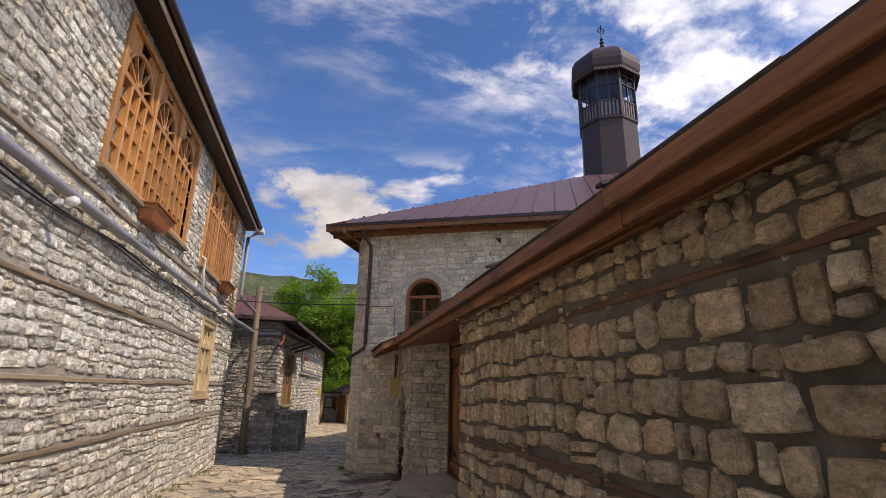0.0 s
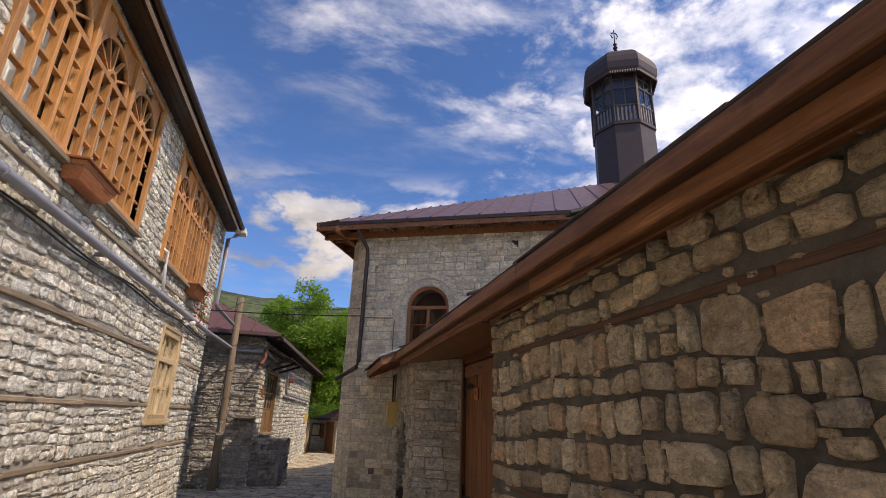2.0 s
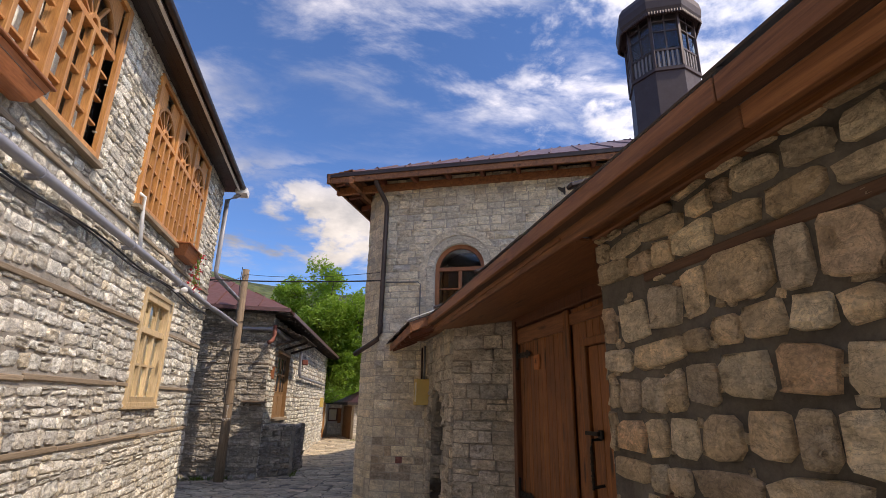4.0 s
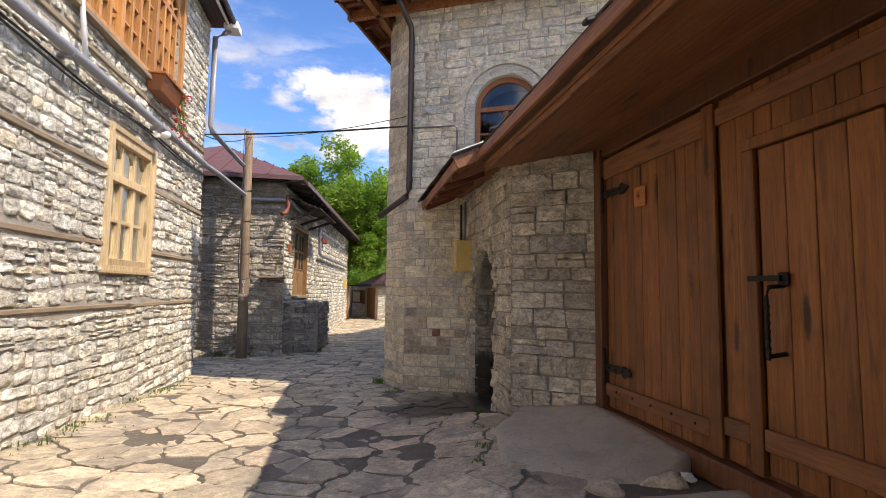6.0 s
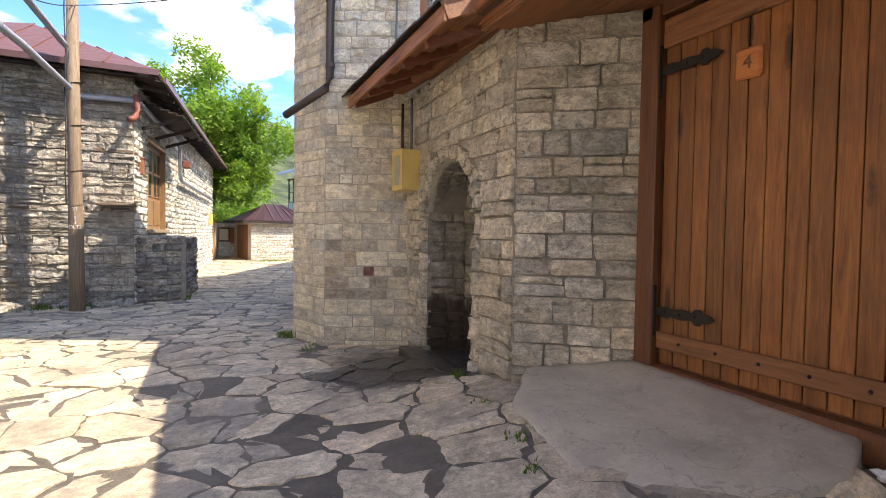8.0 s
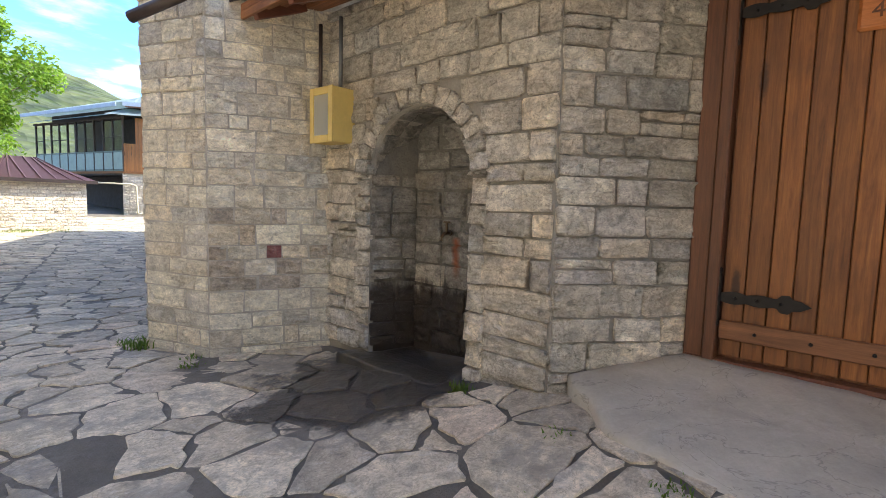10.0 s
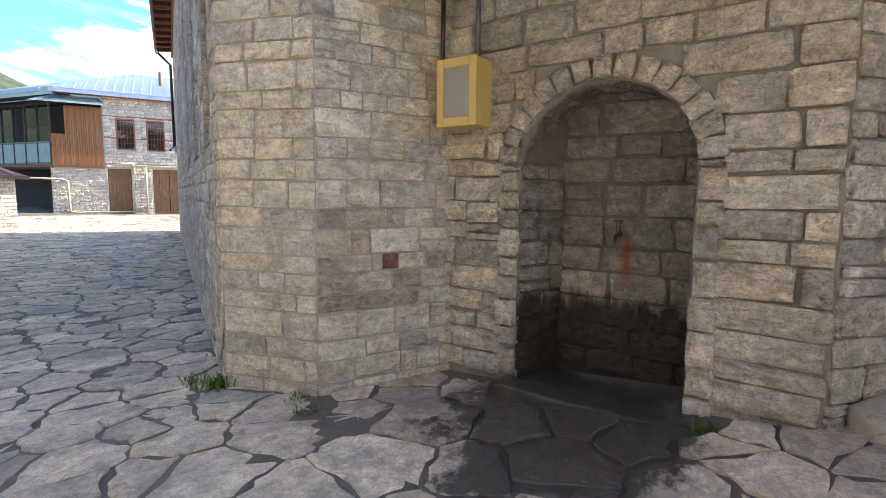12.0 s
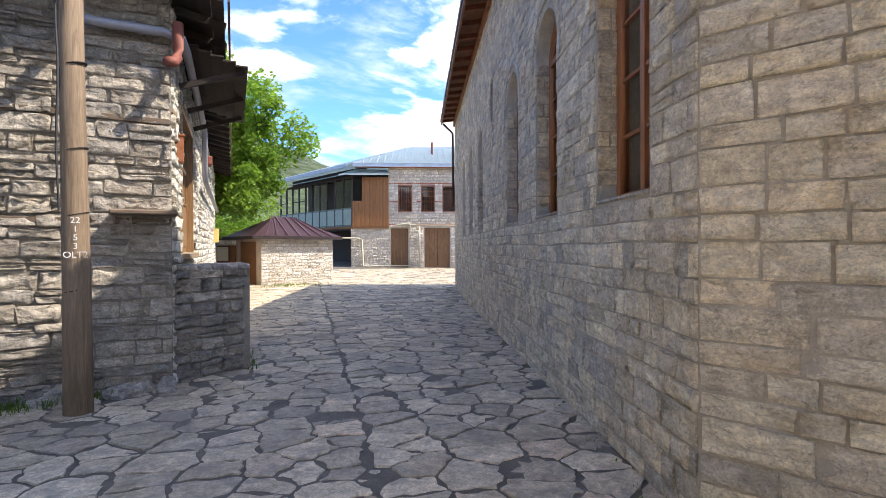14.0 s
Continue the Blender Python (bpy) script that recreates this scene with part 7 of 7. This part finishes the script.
    e0, e1, e2, e3 = (hm.inverted() @ (vm @ Vector(p)) for p in ((-.4, 5.50, .75), (VL + .5, 5.50, .75), (VL + .1, 6.05, -1.0), (-.4, 6.05, -1.0)))
    plate("veranda_roof", [tuple(e0), tuple(e1), tuple(e2), tuple(e3)], M_TIN)
    plate("veranda_roof", [(-3.2, 5.50, .75), (.15, 5.50, .70), (-.15, 6.0, -.3), (-2.3, 6.05, -.5)], M_TIN)
    wpart("upper_wall", vm, 0, 5.6, -1.2, VL, 6.25, -1.0, M_DARKWOOD, ho)
    wpart("eave_board", vm, -2, 6.08, .25, VL - .1, 6.30, .33, M_BLUE, ho)
    wpart("eave_board", hm, -2.3, 6.08, .40, 13, 6.30, .48, M_BLUE, ho)
    wpart("eave_soffit", hm, -2.2, 6.06, -.05, 13, 6.12, .36, M_BRICK, ho)
    sm = bmesh.new()
    for k in range(34):
        s = -2.1 + k * .45
        h = 1 if s >= 1.3 else (s + 2.3) / 3.6
        beam(sm, hm @ Vector((s, 6.32, .5)), hm @ Vector((s, 6.32 + 2.15 * h, .5 - 5.5 * h)), .035, .05)
    part("roof_seam", sm, M_TIN, ho)
    part("flue", one_tube([hm @ Vector((2.9, 7.0, -2.2)), hm @ Vector((2.9, 8.2, -2.2))], .08, 8), M_RUST, ho)
    gp = thing("gas_pipe", "pale yellow gas pipe framing the old doors", "pipe")
    pt = lambda u, v: hm @ Vector((u, v, .18))
    for run in (((.42, 2.30), (1.3, 2.42), (1.42, 2.3), (1.42, -.35), (-.9, -.35), (-1.3, -.4), (-1.7, -.3), (-1.75, 1.35), (-2.0, 1.45), (-4.4, 1.5)), ((.42, 2.30), (8, 2.25)), ((2.0, 2.25), (2.0, -.5))):
        part("pipe", one_tube([pt(*q) for q in run], .05, 8), M_CREAM, gp, smooth=True)


M_PLUM = paint_mat("plum_metal_roof", (0.14, 0.075, 0.085), 0.4, 0.3, 0.2)
M_CREAM = paint_mat("cream_paint", (0.62, 0.56, 0.40), 0.5)
M_BRICK = paint_mat("red_brown_trim", (0.34, 0.12, 0.06), 0.6)
M_OLDDOOR = wood_mat("old_door_wood", (0.14, 0.07, 0.03), (0.30, 0.17, 0.08), 0.7, "z", wear=0.3)
M_CEDAR = wood_mat("cedar_board", (0.20, 0.08, 0.025), (0.38, 0.17, 0.06), 0.5, "z", wear=0.1)
M_DARKWOOD = paint_mat("dark_veranda_wood", (0.045, 0.035, 0.03), 0.7)
M_GREEN = paint_mat("pale_green_panel", (0.30, 0.40, 0.36), 0.5)
M_GREEN_DARK = paint_mat("grey_green_rail", (0.14, 0.20, 0.18), 0.5)
M_BLUE = paint_mat("pale_blue_eave", (0.45, 0.53, 0.62), 0.5)
far_things()


# ---- tree, shrubs, grass, hills ----
def leaf_chunks(rg, centres, per, size, spread):
    vs, fs = [], []
    k = 0
    for c, r in centres:
        for _ in range(per):
            d = Vector((rg.gauss(0, 1), rg.gauss(0, 1), rg.gauss(0, .8))).normalized() * r * rg.random() ** .45
            p = c + d
            a = rg.uniform(0, 6.283)
            s = size * rg.uniform(.6, 1.35)
            x = Vector((math.cos(a), math.sin(a), rg.uniform(-1.1, .3))).normalized()
            up = (Vector((0, 0, 1)) + Vector((rg.uniform(-1.5, 1.5), rg.uniform(-1.5, 1.5), 0))).normalized()
            y = up.cross(x).normalized()
            n = x.cross(y)
            vs += [p - x * s * .5, p + y * s * .26 + n * s * .06, p + x * s * .55 - n * s * .10, p - y * s * .26 + n * s * .06]
            fs += [(k, k + 1, k + 2), (k, k + 2, k + 3)]
            k += 4
    return vs, fs


def broad_tree(name, at, height, reach, seed, label, per=70, size=.20, limbs=11):
    rg = random.Random(seed)
    ob = thing(name, label, "tree", at)
    bm = bmesh.new()
    tube(bm, [(0, 0, -.3), (.05, .03, height * .14), (-.04, .08, height * .28), (.1, 0, height * .42)], .26, 12, True, .15)
    part("trunk", bm, M_BARK, ob, smooth=True)
    centres = []
    for k in range(limbs):
        a = 2 * math.pi * k / limbs + rg.uniform(-.3, .3)
        z0 = height * rg.uniform(.22, .42)
        el = rg.uniform(.15, 1.25)
        l = reach * rg.uniform(.75, 1.1) * (1.0 if el < .8 else 1.15)
        pts = [Vector((0, 0, z0))]
        d = Vector((math.cos(a) * math.cos(el), math.sin(a) * math.cos(el), math.sin(el)))
        for s in range(5):
            pts.append(pts[-1] + d * l / 5 + Vector((rg.uniform(-.12, .12), rg.uniform(-.12, .12), .05)) * l / 4)
        br = bmesh.new()
        tube(br, pts, .10, 7, True, .02)
        for s in range(2, 6):
            p = pts[s]
            centres.append((p + Vector((rg.uniform(-.4, .4), rg.uniform(-.4, .4), rg.uniform(-.2, .4))), rg.uniform(.5, .85)))
            for _ in range(2):
                q = p + Vector((rg.uniform(-1, 1), rg.uniform(-1, 1), rg.uniform(-.5, .8))) * reach * .28
                tube(br, [p, (p + q) / 2 + Vector((0, 0, .1)), q], .03, 5, True, .01)
                centres.append((q, rg.uniform(.55, .95)))
        part("limb", br, M_BARK, ob, smooth=True)
    for k in range(limbs * 3):
        a, rr, h = rg.uniform(0, 6.283), reach * rg.random() ** .6 * .85, rg.uniform(.35, 1.0)
        rr *= math.sqrt(max(.08, 1 - ((h - .6) / .45) ** 2))
        p = Vector((math.cos(a) * rr, math.sin(a) * rr, height * h))
        centres.append((p, rg.uniform(.5, .8)))
    vs, fs = leaf_chunks(rg, centres, per, size, 1)
    me = bpy.data.meshes.new("crown")
    me.from_pydata([tuple(v) for v in vs], [], fs)
    me.materials.append(M_LEAF)
    c = new("crown", me)
    c.parent = ob
    return ob


def bark_mat():
    n = Nodes("tree_bark", 0.9)
    v = n.vec("World", (8, 8, 2))
    col = n.ramp(n.noise(v, 2, 7, 0.7), [(0.3, (0.06, 0.045, 0.03)), (0.7, (0.18, 0.15, 0.11))])
    n.bump(n.noise(v, 3, 6, 0.7), 0.8, 0.04)
    return n.done(col)


M_BARK = bark_mat()
broad_tree("walnut_tree", (-.9, 37.2, ground_z(-.9, 37.2)), 9.4, 4.5, 3, "leafy bright green walnut tree behind the low house", 290, .215, 16)
broad_tree("shrub", (-2.5, 42, ground_z(-2, 42)), 3.6, 2.6, 8, "bright green shrub behind the lane wall", 60, .2, 9)
broad_tree("shrub", (1.0, 44, ground_z(1, 44)), 3.2, 2.4, 18, "light green shrub beyond the hut", 60, .2, 9)


def grass(name, spots, label):
    rg = random.Random(44)
    vs, fs, k = [], [], 0
    for x, y, r, n, h in spots:
        for _ in range(n):
            px, py = x + rg.gauss(0, r), y + rg.gauss(0, r)
            z = ground_z(px, py) - .02
            a, hh = rg.uniform(0, 6.283), h * rg.uniform(.5, 1.3)
            bend = Vector((math.cos(a), math.sin(a), 0)) * hh * rg.uniform(.1, .9)
            w = Vector((-math.sin(a), math.cos(a), 0)) * rg.uniform(.004, .010)
            p = Vector((px, py, z))
            vs += [p - w, p + w, p + bend * .4 + Z * hh * .7 + w * .7, p + bend * .4 + Z * hh * .7 - w * .7, p + bend + Z * hh]
            fs += [(k, k + 1, k + 2, k + 3), (k + 3, k + 2, k + 4)]
            k += 5
    me = bpy.data.meshes.new(name)
    me.from_pydata([tuple(v) for v in vs], [], fs)
    me.materials.append(M_GRASS)
    tagged(new(name, me), label, "grass", kind="stuff")


rg = random.Random(12)
spots = [(LEFT_X + .10 + abs(rg.gauss(0, .06)), y, .07, rg.randrange(3, 36), rg.uniform(.03, .08)) for y in np.arange(6, 16.6, .16)]
spots += [(-2.4 + rg.uniform(-.3, .5), y, .06, 16, .04) for y in (11.1, 12.3, 14.6)]
spots += [(C1.x - .06, C1.y + .05, .06, 120, .12), (C1.x - .12, C1.y + .3, .05, 60, .08), (C2.x - .1, C2.y + .1, .05, 50, .05), (.75, 14.3, .05, 40, .05), (1.66, 12.05, .04, 70, .06), (1.45, 11.15, .04, 40, .05), (1.32, 10.55, .04, 50, .05), (1.18, 10.2, .04, 40, .05), (.9, 11.0, .05, 25, .04)]
spots += [(p.x, p.y, .05, 9, .045) for p in (C1 + G * s + Vector((-.08, .03, 0)) for s in np.arange(.5, 9, .45))]
spots += [(-3.2 + rg.uniform(-.8, .8), 20.15, .12, 60, .12) for _ in range(7)]
spots += [(-.8, 20.9 + k * .3, .06, 30, .09) for k in range(8)]
spots += [(1.8 + rg.uniform(-.6, 2.5), 35.0 + rg.uniform(-.5, .3), .25, 60, .12) for _ in range(9)]
grass("grass_tufts", spots, "small green weeds and grass along the wall foot")


def hill_mat():
    n = Nodes("wooded_hill", 0.95)
    w = n.vec("World")
    woods = n.span(n.noise(w, 0.02, 6, 0.65), 0.42, 0.58)
    crowns = n.voronoi(w, 0.16)
    g = n.mix(n.noise(w, 0.05, 5), (0.055, 0.085, 0.025), (0.12, 0.13, 0.055))
    # crowns darken towards their edges: shade between trees put into the colour
    t = n.mix(n.span(crowns, 0, .6), (0.05, 0.085, 0.02), (0.016, 0.030, 0.010))
    n.bump(crowns, 1.0, 3.0)
    return n.done(n.mix(woods, g, t))


def hills():
    bm = bmesh.new()
    xs, ys = np.linspace(-520, 620, 96), np.linspace(110, 520, 44)
    grid = []
    for y in ys:
        row = []
        for x in xs:
            k = min(max((y - 110) / 250, 0), 1)
            ridge = 66 - .15 * min(max(x, -150), 250) + 9 * noise.noise((x / 90, .3, .1)) + 4 * noise.noise((x / 30, .6, .1))
            z = ridge * k * k * (3 - 2 * k) + 7 * noise.noise((x / 45, y / 45, 0)) * k + 1.6 * noise.noise((x / 7, y / 7, 2)) * k - 2 * (1 - k)
            row.append(bm.verts.new((x, y, z + 3)))
        grid.append(row)
    for r, s in zip(grid, grid[1:]):
        for i in range(len(xs) - 1):
            bm.faces.new((r[i], r[i + 1], s[i + 1], s[i]))
    tagged(part("backdrop_hills", bm, hill_mat(), smooth=True), "wooded green hills behind the village", "hill", kind="structure")


hills()

lay_paving()
build_masonry()
